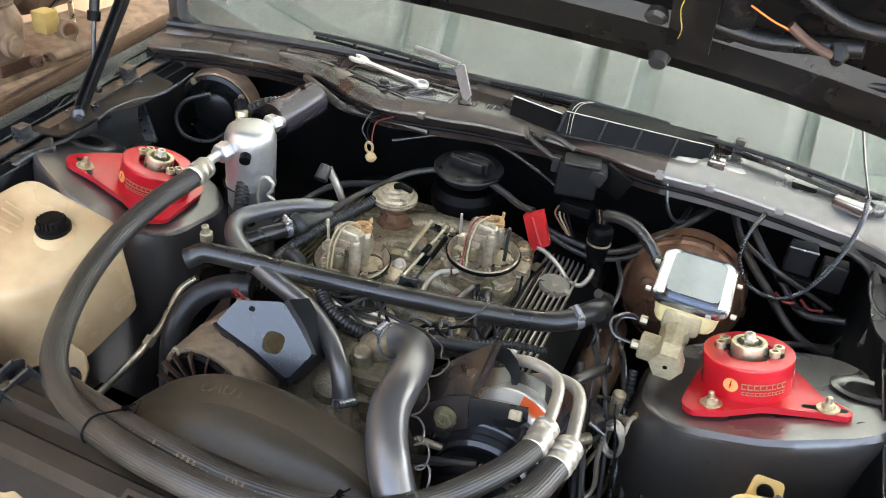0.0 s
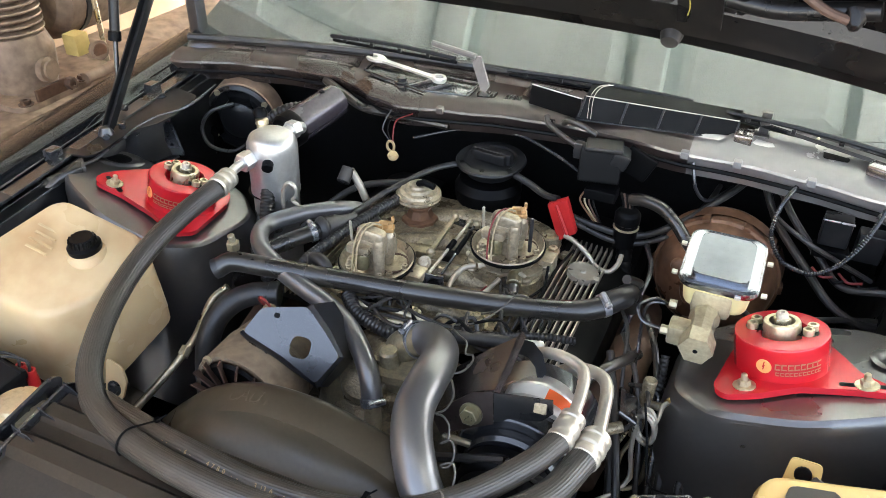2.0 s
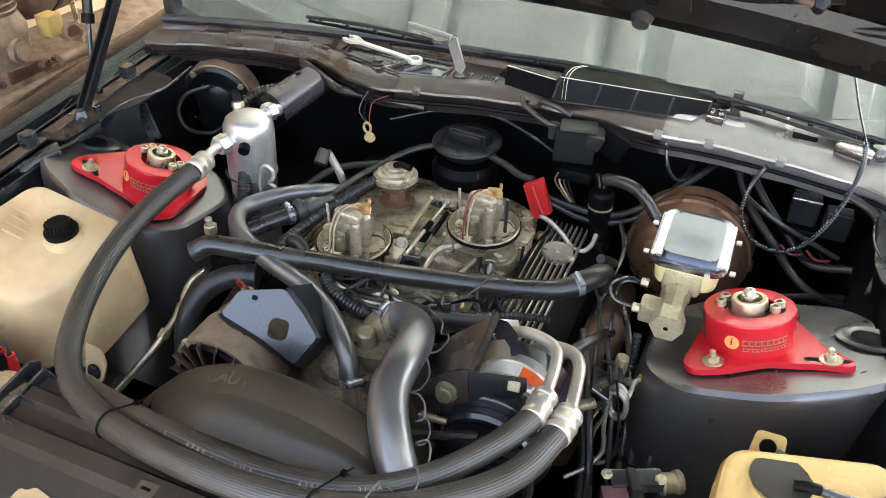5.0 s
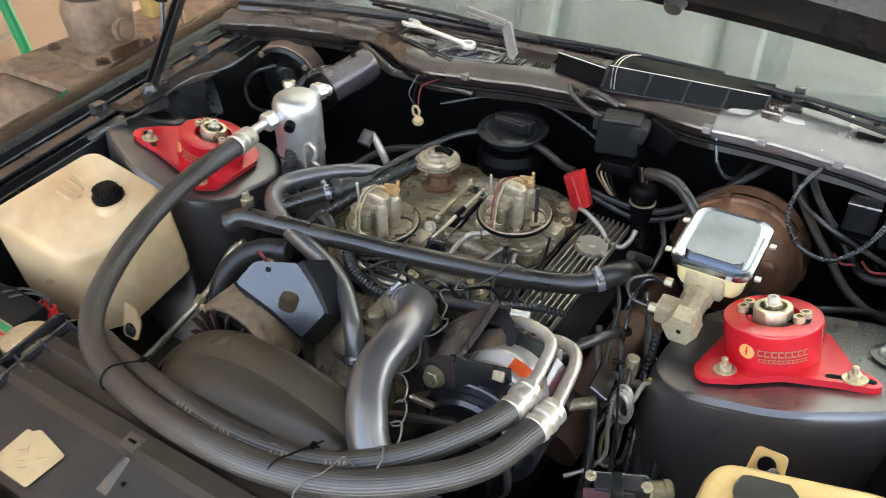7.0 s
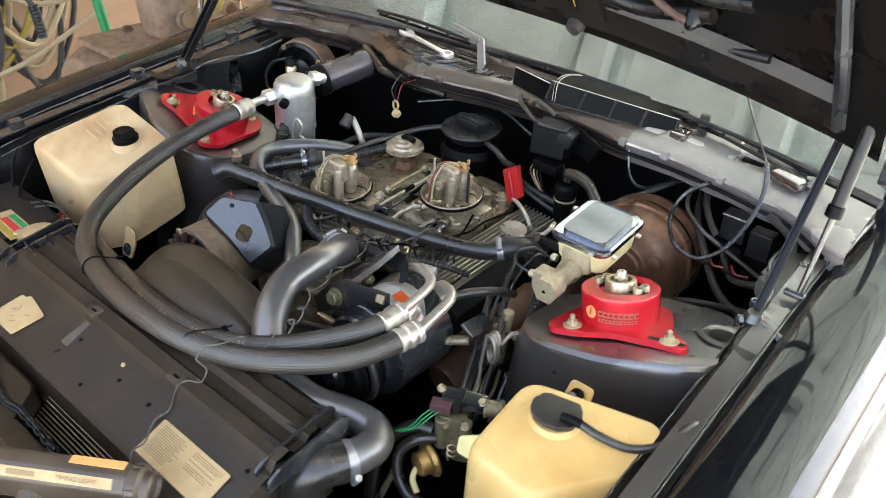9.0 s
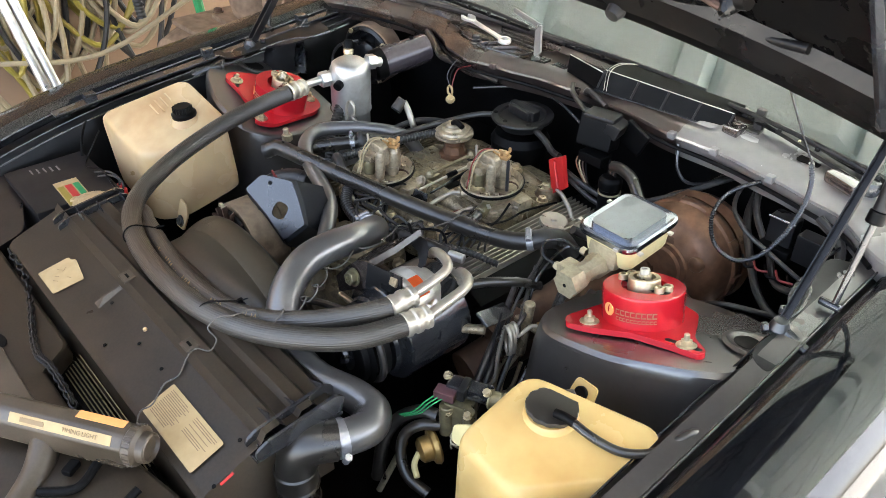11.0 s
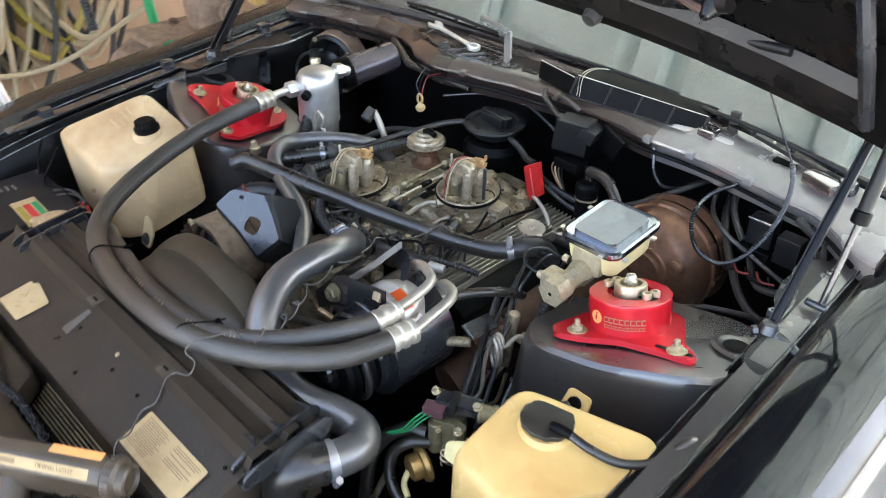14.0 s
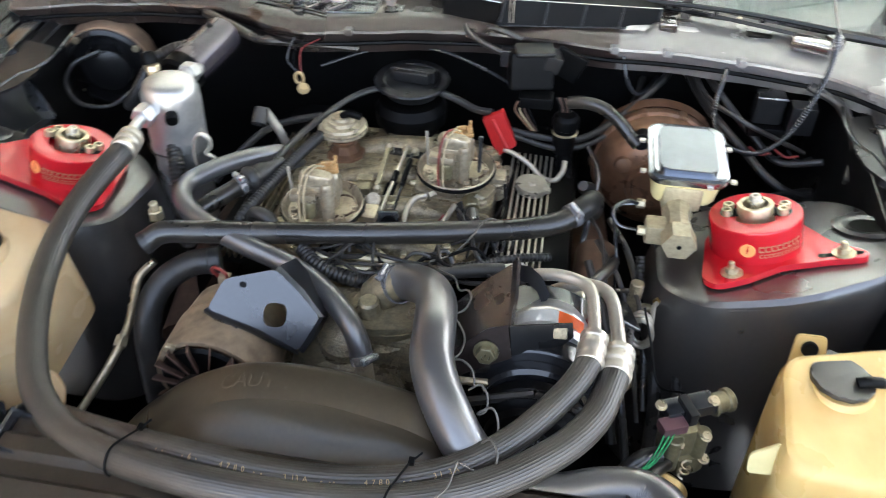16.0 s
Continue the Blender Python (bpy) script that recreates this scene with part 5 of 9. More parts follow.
    for x, y, z in ((0.004, -0.208, 0.702), (0.078, -0.196, 0.702), (-0.050, -0.222, 0.668), (-0.066, -0.190, 0.660), (-0.022, -0.236, 0.655)):
        part("flange_bolt", hexnut((x, y, z), (0, -0.15, 1), 0.0085, 0.010, washer=0.0125), ALUDIRTY, th)
    part("water_pump", lathe((0.0, -0.23, 0.58), (0, -1, 0), [(0, 0), (0.07, 0), (0.075, 0.02), (0.05, 0.04), (0.035, 0.06), (0, 0.06)], 28), ALUDIRTY, e)
    for x, y in ((-0.09, -0.16), (0.10, -0.15)):
        part("housing_bolt", hexnut((x, y, 0.672), (0, -0.3, 1), 0.009, 0.009, washer=0.012), STEEL, e)
    for s in (-1, 1):
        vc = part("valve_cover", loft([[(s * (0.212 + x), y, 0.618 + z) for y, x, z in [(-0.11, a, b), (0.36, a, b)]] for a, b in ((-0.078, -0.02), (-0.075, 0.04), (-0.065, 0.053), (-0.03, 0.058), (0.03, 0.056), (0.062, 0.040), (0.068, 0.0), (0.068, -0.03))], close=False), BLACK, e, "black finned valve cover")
        for k in range(8):
            x = 0.166 + k * 0.0095
            part("fin", box((s * x, 0.07, 0.682 - 0.0006 * k), (0.0024, 0.34, 0.018), 0.0008), LINEALU if s > 0 else ALUDIRTY, vc)
        for y in (-0.06, 0.20):
            part("cover_bolt", hexnut((s * 0.158, y, 0.674), (0, 0, 1), 0.0075, 0.009, washer=0.012), STEEL, vc)
    part("oil_cap", lathe((0.204, 0.142, 0.682), (0.1, 0, 1), [(0, 0), (0.024, 0), (0.0265, 0.004), (0.0275, 0.010), (0.026, 0.0135), (0.021, 0.0125), (0.006, 0.0122), (0.004, 0.0145), (0, 0.0145)], 32), LINEALU, e, "dull pressed steel oil filler cap")
    part("oil_cap_tab", box((0.230, 0.134, 0.690), (0.012, 0.012, 0.006), 0.002), ALU, e)
    part("breather", lathe((0.168, -0.055, 0.672), (0, 0, 1), [(0, 0), (0.018, 0), (0.018, 0.006), (0.013, 0.008), (0.011, 0.022), (0.007, 0.026), (0, 0.026)], 18), BAYGREY, e)
    part("exhaust_manifold", sweep([(0.29, -0.16, 0.55), (0.305, -0.05, 0.57), (0.31, 0.08, 0.58), (0.30, 0.25, 0.56)], 0.038, 16, 6), RUST2, e, "rust-brown exhaust manifold")
    part("heat_shroud", sweep([(0.30, -0.11, 0.60), (0.315, -0.02, 0.62), (0.32, 0.06, 0.63)], 0.034, 16, 6), RUST2, e)
    part("exhaust_manifold", sweep([(-0.29, -0.16, 0.55), (-0.305, 0.0, 0.57), (-0.30, 0.25, 0.56)], 0.038, 14, 6), RUSTDARK, e)
    # fuel lines and linkage between the throttle bodies
    for pts, r, mt in (([(0.036, -0.075, 0.694), (0.025, -0.027, 0.702), (0.022, 0.010, 0.707), (0.025, 0.029, 0.711), (0.032, 0.040, 0.716), (0.048, 0.047, 0.720)], 0.0046, LINEALU), ([(0.070, -0.055, 0.694), (0.078, -0.010, 0.703), (0.086, 0.012, 0.709), (0.094, 0.034, 0.715)], 0.0042, LINEALU),
                       ([(0.064, -0.055, 0.694), (0.071, -0.010, 0.703), (0.080, 0.014, 0.709)], 0.0018, DARKRED)):
        part("fuel_line", sweep(pts, r, 12, 7), mt, e)
    part("line_union", hexnut((0.050, 0.048, 0.720), (0.8, 0.5, 0.1), 0.0075, 0.014), TBALU, e)
    # throttle linkage: bell crank, rods and the twin cable stay
    part("long_link", loft([[(-0.027 + 0.0036 * u - 0.007 * t, 0.029 + 0.119 * t, 0.735 + v) for u, v in ((-1, -0.002), (1, -0.002), (1, 0.002), (-1, 0.002))] for t in (0.0, 0.5, 1.0)]), KHAKI, e)
    for a, b, r, q0, q1 in (((-0.012, -0.008, 0.722), (-0.004, 0.142, 0.735), 0.0028, 0.45, 0.62), ((0.005, 0.005, 0.716), (0.008, 0.139, 0.735), 0.0024, 0.40, 0.86)):
        a, b = Vector(a), Vector(b)
        part("linkage_rod", cyl(a, b, r, seg=10), LINEALU if q1 < 0.7 else BAYGREY, e)
        part("rod_sleeve", cyl(a.lerp(b, q0), a.lerp(b, q1), r * 1.9, seg=10), BLACK, e)
    for c in ((-0.034, 0.148, 0.735), (-0.004, 0.144, 0.735), (0.010, 0.141, 0.735), (-0.027, 0.031, 0.735)):
        part("rod_joint", lathe(Vector(c) - Vector((0, 0, 0.005)), (0, 0, 1), [(0, 0), (0.0075, 0), (0.0075, 0.007), (0.005, 0.010), (0.0035, 0.013), (0, 0.013)], 14), KHAKI, e)
    part("linkage_arm", slab(chamfered([(-0.040, 0.140), (0.016, 0.134), (0.040, 0.128), (0.040, 0.142), (0.010, 0.151), (-0.040, 0.156)], 0.004), 0.726, 0.730, 0.001), BAYGREY, e)
    part("crank_nut", hexnut((-0.028, 0.010, 0.727), (0.15, -0.75, 0.55), 0.0085, 0.008, washer=0.011), TBALU, e)
    part("crank_post", cyl((-0.028, 0.016, 0.690), (-0.028, 0.016, 0.730), 0.008, seg=14), ALUDIRTY, e)
    stay = part("cable_stay", loft([[Vector(p) + Vector((0, t, 0)) for p in ((-0.042, -0.024, 0.727), (0.015, -0.011, 0.724), (0.020, -0.024, 0.696), (-0.034, -0.038, 0.699))] for t in (0.0, 0.003)]), BAYGREY, e)
    for u in (0.26, 0.74):
        a, b = Vector((-0.042, -0.024, 0.727)).lerp(Vector((0.015, -0.011, 0.724)), u), Vector((-0.034, -0.038, 0.699)).lerp(Vector((0.020, -0.024, 0.696)), u)
        part("stay_eye", lathe(a.lerp(b, 0.5) - Vector((0, 0.0015, 0)), (0.22, -0.9, 0.35), [(0, 0), (0.0085, 0), (0.0105, 0.0015), (0.0115, 0.0005), (0.0120, -0.001)], 18), BLACK, stay)
        part("cable_end", cyl(a.lerp(b, 0.5), a.lerp(b, 0.5) + Vector((0.004, -0.022, -0.012)), 0.0022, seg=8), LINEALU, stay)
    part("map_boss", box((-0.058, 0.070, 0.700), (0.022, 0.028, 0.022), 0.004, Matrix.Rotation(radians(8), 3, "Z")), KHAKI, e)
    part("boss_lid", box((-0.060, 0.084, 0.7125), (0.026, 0.016, 0.004), 0.0015, Matrix.Rotation(radians(8), 3, "Z")), KHAKI, e)
    for x, y in ((-0.03, 0.0), (0.14, 0.18), (0.15, 0.0), (-0.15, 0.2), (-0.02, 0.2), (0.10, -0.06), (-0.13, -0.085), (0.02, 0.05)):
        part("manifold_bolt", hexnut((x, y, 0.692), (0, 0, 1), 0.0085, 0.010, washer=0.012), STEEL, e)
    rnd = random.Random(3)
    for x, y, r, h in ((-0.135, 0.055, 0.020, 0.020), (-0.03, 0.235, 0.026, 0.018), (0.045, 0.20, 0.016, 0.030), (-0.005, 0.03, 0.014, 0.014), (0.125, 0.205, 0.018, 0.016), (-0.155, -0.06, 0.014, 0.022), (0.10, -0.075, 0.012, 0.026), (0.0, -0.09, 0.015, 0.012)):
        b = part("cast_boss", lathe((x, y, 0.690), (0, 0, 1), [(0, 0), (r * 1.25, 0), (r, 0.006), (r * 0.92, h), (r * 0.8, h + 0.002), (0, h + 0.002)], 18), ALUDIRTY, e)
        part("boss_bolt", hexnut((x, y, 0.691 + h), (0, 0, 1), min(0.009, r * 0.55), 0.008, washer=min(0.013, r * 0.8)), STEEL, b)
    # Flat black pads stand for the shade of pockets in the deck.
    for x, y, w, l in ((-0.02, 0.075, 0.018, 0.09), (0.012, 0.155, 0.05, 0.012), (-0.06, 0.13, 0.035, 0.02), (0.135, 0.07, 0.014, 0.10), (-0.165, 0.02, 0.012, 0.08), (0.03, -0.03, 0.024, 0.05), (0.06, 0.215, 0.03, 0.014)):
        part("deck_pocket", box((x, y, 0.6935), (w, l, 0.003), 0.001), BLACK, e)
    for k in range(6):
        y = -0.085 + 0.06 * k
        part("runner_rib", box((0.128, y, 0.697), (0.034, 0.010, 0.012), 0.003, Matrix.Rotation(radians(12), 3, "Y")), ALUDIRTY, e)
        part("runner_rib", box((-0.160, y + 0.02, 0.695), (0.034, 0.010, 0.012), 0.003, Matrix.Rotation(radians(-12), 3, "Y")), ALUDIRTY, e)
    for pts, r, mt in (([(0.166, 0.06, 0.745), (0.172, 0.02, 0.725), (0.160, -0.02, 0.716), (0.140, -0.035, 0.712), (0.12, -0.06, 0.706)], 0.0024, BLACK), ([(0.176, 0.18, 0.705), (0.170, 0.10, 0.716), (0.166, 0.05, 0.712), (0.152, 0.0, 0.716)], 0.0022, BLACK),
                       ([(-0.03, -0.085, 0.712), (0.02, -0.125, 0.735), (0.07, -0.125, 0.728), (0.10, -0.095, 0.712)], 0.003, RUBBER2), ([(-0.06, -0.12, 0.722), (0.0, -0.16, 0.732), (0.05, -0.135, 0.726), (0.08, -0.115, 0.71)], 0.0028, RUBBER2),
                       ([(-0.15, -0.09, 0.708), (-0.09, -0.118, 0.715), (-0.03, -0.108, 0.712), (0.03, -0.102, 0.706)], 0.006, STEEL), ([(-0.14, -0.10, 0.700), (-0.08, -0.128, 0.706), (0.0, -0.118, 0.702)], 0.005, STEEL)):
        part("small_line", sweep(pts, r, 9, 7), mt, e)
    return e


engine()


def throttle_body(c, lead, stud):
    t = thing("throttle_body", c, "cast aluminium throttle body with injector pod and amber connector", "throttle body", "throttle bodies")
    x, y, z = c
    up = Vector((0.0, -0.05, 1))
    part("air_ring", lathe((x, y, z), up, [(0.0, -0.024), (0.048, -0.024), (0.055, -0.008), (0.0600, 0.0), (0.0605, 0.004), (0.0588, 0.0055), (0.0565, 0.002), (0.052, -0.008), (0.030, -0.012), (0, -0.012)], 48), TBALU, t)
    part("gasket", lathe((x, y, z), up, [(0.0595, -0.003), (0.0625, -0.002), (0.0630, 0.002), (0.0605, 0.003)], 48), BLACK, t, "black rubber air-cleaner gasket")
    part("bore", lathe((x + 0.022, y + 0.014, z - 0.0105), up, [(0.026, 0.0), (0.0265, 0.003), (0.0235, 0.003), (0.022, -0.004), (0, -0.006)], 28), RUSTDARK, t, "dark brown-stained throttle bore")
    # cast base with its bosses
    base = part("base_casting", slab(chamfered([(x - 0.058, y - 0.040), (x + 0.052, y - 0.046), (x + 0.066, y - 0.010), (x + 0.062, y + 0.046), (x - 0.050, y + 0.046), (x - 0.064, y + 0.006)], 0.014), z - 0.052, z - 0.022, 0.005), TBALU, t)
    for a, b, r, h in ((0.066, 0.004, 0.012, 0.030), (-0.046, -0.044, 0.009, 0.020), (0.046, -0.040, 0.010, 0.024)):
        part("boss", cyl((x + a, y + b, z - 0.050), (x + a, y + b, z - 0.050 + h), r, seg=16), TBALU, base)
    pod = part("injector_pod", loft([[(x - 0.002 + a * k, y - 0.008 + b * k * (1.0 - 0.10 * (a > 0)), z + h - 0.09 * a) for a, b in rounded(0.050, 0.024, 0.009, 6)] for h, k in ((-0.012, 0.55), (0.022, 0.58), (0.026, 1.0), (0.052, 1.0), (0.0595, 0.94), (0.0625, 0.80), (0.0630, 0.40))]), TBALU, t, "grey cast injector pod")
    part("pod_step", box((x - 0.018, y - 0.024, z + 0.031), (0.040, 0.018, 0.014), 0.004), TBALU, pod)
    part("regulator", lathe((x - 0.013, y - 0.024, z - 0.002), (0, 0, 1), [(0, 0), (0.0115, 0), (0.0115, 0.020), (0.009, 0.026), (0, 0.026)], 20), OLIVE, pod, "brown-stained pressure regulator")
    part("pod_leg", lathe((x + 0.014, y - 0.018, z - 0.010), (0, 0.02, 1), [(0, 0), (0.0095, 0), (0.0088, 0.020), (0.0094, 0.024), (0.0090, 0.055), (0.006, 0.060), (0, 0.061)], 18), TBALU, pod)
    part("parting_line", cyl((x - 0.026, y - 0.0205, z + 0.046), (x + 0.022, y - 0.0195, z + 0.043), 0.0012, seg=8), TBALU, pod)
    for a, b in ((0.022, -0.034), (-0.036, -0.030), (0.034, -0.022), (-0.040, -0.014)):
        part("foot_screw", hexnut((x + a, y + b, z - 0.010), (0, 0, 1), 0.0058, 0.009, washer=0.008), TBALU, pod)
    inj = part("injector", lathe((x + 0.008, y + 0.016, z - 0.010), (0.05, 0.05, 1), [(0, 0), (0.012, 0), (0.014, 0.02), (0.0165, 0.022), (0.0165, 0.040), (0.0145, 0.043), (0.0145, 0.050), (0.012, 0.054), (0.009, 0.058), (0, 0.058)], 22), TBALU, t)
    rz = Matrix.Rotation(radians(20), 3, "Z")
    at = lambda a, b, h: Vector((x + 0.006, y + 0.016, z)) + rz @ Vector((a, b, h))
    bm = box(at(0, 0, 0.053), (0.034, 0.018, 0.007), 0.002, rz)
    for a, b, w, l, h0, hh in ((-0.011, -0.003, 0.009, 0.010, 0.060, 0.007), (0.011, -0.002, 0.008, 0.012, 0.061, 0.008), (0.0, 0.005, 0.016, 0.006, 0.060, 0.007), (0.014, 0.006, 0.005, 0.006, 0.066, 0.010), (-0.004, -0.006, 0.006, 0.005, 0.058, 0.005)):
        box(at(a, b, h0), (w, l, hh), 0.0015, rz, bm)
    part("connector", bm, ORANGE, inj, "amber plastic injector connector")
    part("pod_stud", cyl((x - 0.044, y + 0.002, z), (x - 0.046, y + 0.0, z + 0.062), 0.0024, seg=10), ALU, t)
    if stud:
        part("air_stud", cyl((x + 0.036, y + 0.004, z - 0.006), (x + 0.037, y + 0.003, z + 0.060), 0.0032, seg=10), BAYGREY, t)
    for k in range(5):
        a = 2 * math.pi * k / 5 + 0.2
        part("ring_screw", hexnut((x + 0.047 * math.cos(a), y + 0.047 * math.sin(a), z - 0.009), (0, 0, 1), 0.0052, 0.007, washer=0.007), TBALU, t)
    for q, mt in enumerate(lead):
        dx = q * 0.007
        part("injector_lead", sweep([(x - 0.002 + dx, y + 0.012, z + 0.060), (x - 0.010 + dx, y + 0.000, z + 0.0675), (x - 0.017 + dx, y - 0.018, z + 0.064), (x - 0.021 + dx, y - 0.034, z + 0.042), (x - 0.021 + dx, y - 0.042, z + 0.012), (x - 0.018 + dx, y - 0.050, z - 0.006)], 0.0015, 8, 7), mt, t)
    part("side_lug", box((x + 0.066, y + 0.014, z - 0.026), (0.026, 0.036, 0.030), 0.006), TBALU, t)
    part("throttle_shaft", cyl((x - 0.072, y - 0.005, z - 0.034), (x + 0.078, y + 0.0, z - 0.034), 0.005, seg=12), STEEL, t)
    part("idle_motor", cyl((x + 0.018, y - 0.050, z - 0.036), (x + 0.030, y - 0.088, z - 0.040), 0.0125, 0.010, seg=18), BAYGREY, t)
    part("idle_plug", box((x + 0.031, y - 0.094, z - 0.039), (0.016, 0.016, 0.012), 0.002), BLACK, t)
    return t


throttle_body((-0.093, -0.033, 0.740), (TANHOSE, TANHOSE), False)
throttle_body((0.086, 0.092, 0.744), (DARKRED, TANHOSE), True)
g = thing("egr_valve", (-0.119, 0.18, 0.70), "round steel recirculation valve on a rusty base", "valve")
part("base", lathe((-0.119, 0.18, 0.685), (0, 0, 1), [(0, 0), (0.036, 0), (0.034, 0.012), (0.026, 0.016), (0.021, 0.030), (0.023, 0.036), (0.017, 0.042), (0.017, 0.05), (0, 0.05)], 9), RUST, g, "rust-brown valve base")
part("diaphragm_can", lathe((-0.121, 0.18, 0.728), (0, -0.03, 1), [(0, 0), (0.020, 0), (0.033, 0.006), (0.040, 0.010), (0.0420, 0.0115), (0.0420, 0.0135), (0.0400, 0.015), (0.0415, 0.0165), (0.0415, 0.019), (0.036, 0.021), (0.034, 0.0255), (0.026, 0.027), (0.024, 0.0325), (0.018, 0.034), (0.016, 0.038), (0, 0.0385)], 44), TBALU, g)
part("vacuum_tee", sweep([(-0.119, 0.175, 0.768), (-0.105, 0.172, 0.775), (-0.085, 0.170, 0.772)], 0.006, 10, 5), BLACK, g)

d = thing("distributor", (-0.03, 0.29, 0.70), "black distributor cap at the back of the engine", "distributor")
part("body", lathe((-0.025, 0.285, 0.635), (0, 0, 1), [(0, 0), (0.045, 0), (0.05, 0.06), (0.062, 0.075), (0.064, 0.10), (0.055, 0.115), (0, 0.117)], 30), BLACK, d)
part("plate", lathe((-0.022, 0.284, 0.786), (0.0, -0.05, 1), [(0, -0.022), (0.046, -0.022), (0.052, -0.004), (0.064, -0.002), (0.066, 0.001), (0.064, 0.004), (0.050, 0.005), (0.046, 0.002), (0, 0.002)], 36), BAY, d, "round dark coil cover plate")
for k in range(7):
    a = 2 * math.pi * k / 7 + 0.3
    part("plate_hole", lathe((-0.022 + 0.057 * math.cos(a), 0.284 + 0.057 * math.sin(a), 0.791 - 0.0028 * math.sin(a)), (0, -0.05, 1), [(0, 0), (0.0045, 0), (0.005, -0.001)], 10), BLACK, d)
part("coil_block", box((-0.020, 0.286, 0.797), (0.066, 0.034, 0.020), 0.005, Matrix.Rotation(radians(-8), 3, "Z")), BAY, d, "dark ribbed coil core")
part("coil_strap", box((-0.020, 0.286, 0.798), (0.080, 0.016, 0.021), 0.003, Matrix.Rotation(radians(-8), 3, "Z")), BAY, d)


def alternator():
    a = thing("alternator", (-0.155, -0.30, 0.68), "dirty cast alternator behind the fan shroud", "alternator")
    part("case", lathe((-0.158, -0.205, 0.668), (0, -1, 0), [(0, 0), (0.055, 0), (0.068, 0.01), (0.072, 0.05), (0.069, 0.052), (0.074, 0.056), (0.074, 0.118), (0.072, 0.123), (0.066, 0.123), (0.064, 0.112), (0, 0.112)], 36), DUSTCASE, a, "dust-tan cast alternator case")
    # Flat black disc stands for the shaded cavity behind the blades.
    part("fan_disc", lathe((-0.158, -0.330, 0.668), (0, -1, 0), [(0, 0), (0.064, 0), (0.060, 0.004), (0, 0.005)], 32), BLACK, a)
    for k in range(15):
        t = 2 * math.pi * k / 15 + 0.1
        part("fan_blade", box((-0.158 + 0.052 * math.cos(t), -0.338, 0.668 + 0.052 * math.sin(t)), (0.038, 0.014, 0.0022), 0.0006, Matrix.Rotation(-t, 3, "Y") @ Matrix.Rotation(radians(24), 3, "X")), RUSTDARK, a)
    for k in range(3):
        t = 2 * math.pi * k / 3 + 2.2
        part("through_bolt", hexnut((-0.158 + 0.071 * math.cos(t), -0.328, 0.668 + 0.071 * math.sin(t)), (0, -1, 0), 0.007, 0.006), STEEL, a)
    part("pulley", lathe((-0.158, -0.345, 0.668), (0, -1, 0), [(0, 0), (0.034, 0), (0.036, 0.004), (0.028, 0.012), (0.036, 0.020), (0.033, 0.024), (0, 0.024)], 28), BLACK, a)
    b = thing("alternator_bracket", (-0.09, -0.26, 0.72), "blue-black folded steel bracket with an oval hole", "bracket")
    m = Matrix(((0.917, 0.0, 0.399, -0.083), (0.313, 0.621, -0.719, -0.275), (-0.248, 0.784, 0.569, 0.748), (0, 0, 0, 1)))
    o = chamfered([(-0.080, 0.002), (-0.064, 0.040), (-0.004, 0.057), (0.028, 0.030), (0.056, 0.002), (0.034, -0.042), (-0.018, -0.018)], 0.007, 3)
    hole = [(0.001 + 0.0140 * math.cos(a0) * abs(math.cos(a0)) ** -0.35, 0.0005 + 0.0150 * math.sin(a0) * abs(math.sin(a0)) ** -0.35) for a0 in [2 * math.pi * (k + 0.5) / 28 for k in range(28)]]
    bm = bmesh.new()
    for z in (0.0, -0.003):
        es = []
        for ring in (o, hole):
            vs = [bm.verts.new((x, y, z)) for x, y in ring]
            es += [bm.edges.new((p, q)) for p, q in zip(vs, vs[1:] + vs[:1])]
        bmesh.ops.triangle_fill(bm, edges=es, use_beauty=True)
    bm.verts.ensure_lookup_table()
    n, k = len(o), len(hole)
    V = list(bm.verts)
    for base, count in ((0, n), (n, k)):
        for i in range(count):
            j = (i + 1) % count
            bm.faces.new((V[base + i], V[base + j], V[n + k + base + j], V[n + k + base + i]))
    bmesh.ops.transform(bm, matrix=m, verts=bm.verts)
    part("top_face", bm, BRACKET, b)
    part("pin_hole", slab(rounded(0.008, 0.007, 0.003, cx=-0.041, cy=0.035), 0.0, 0.0005, 0, m=m), BLACK, b)
    P = lambda x, y, z: m @ Vector((x, y, z))
    front = [[P(-0.080, 0.004, -0.001), P(-0.070, -0.001, -0.001), P(-0.018, -0.018, -0.001), P(0.034, -0.042, -0.001)], [P(-0.084, 0.0, -0.004), P(-0.074, -0.006, -0.005), P(-0.020, -0.024, -0.005), P(0.036, -0.048, -0.005)],
             [P(-0.084, -0.004, -0.012), P(-0.070, -0.013, -0.016), P(-0.018, -0.031, -0.020), P(0.038, -0.053, -0.030)], [P(-0.078, 0.000, -0.030), P(-0.062, -0.010, -0.038), P(-0.012, -0.024, -0.044), P(0.040, -0.050, -0.075)]]
    part("front_flange", sheet(front, 0.0025), BRACKET, b)
    side = [[P(0.034, -0.042, -0.001), P(0.056, 0.002, -0.001), P(0.028, 0.030, -0.001), P(-0.004, 0.057, -0.001)], [P(0.041, -0.046, -0.005), P(0.062, 0.002, -0.005), P(0.034, 0.034, -0.005), P(0.001, 0.062, -0.005)],
            [P(0.052, -0.056, -0.085), P(0.084, -0.010, -0.090), P(0.066, 0.030, -0.075), P(0.026, 0.070, -0.060)]]
    part("side_flange", sheet(side, 0.0025), BRACKET, b)
    part("bolt", hexnut(P(-0.045, -0.022, -0.020), (0, -1, 0.4), 0.007, 0.006, washer=0.010), BAYGREY, b)
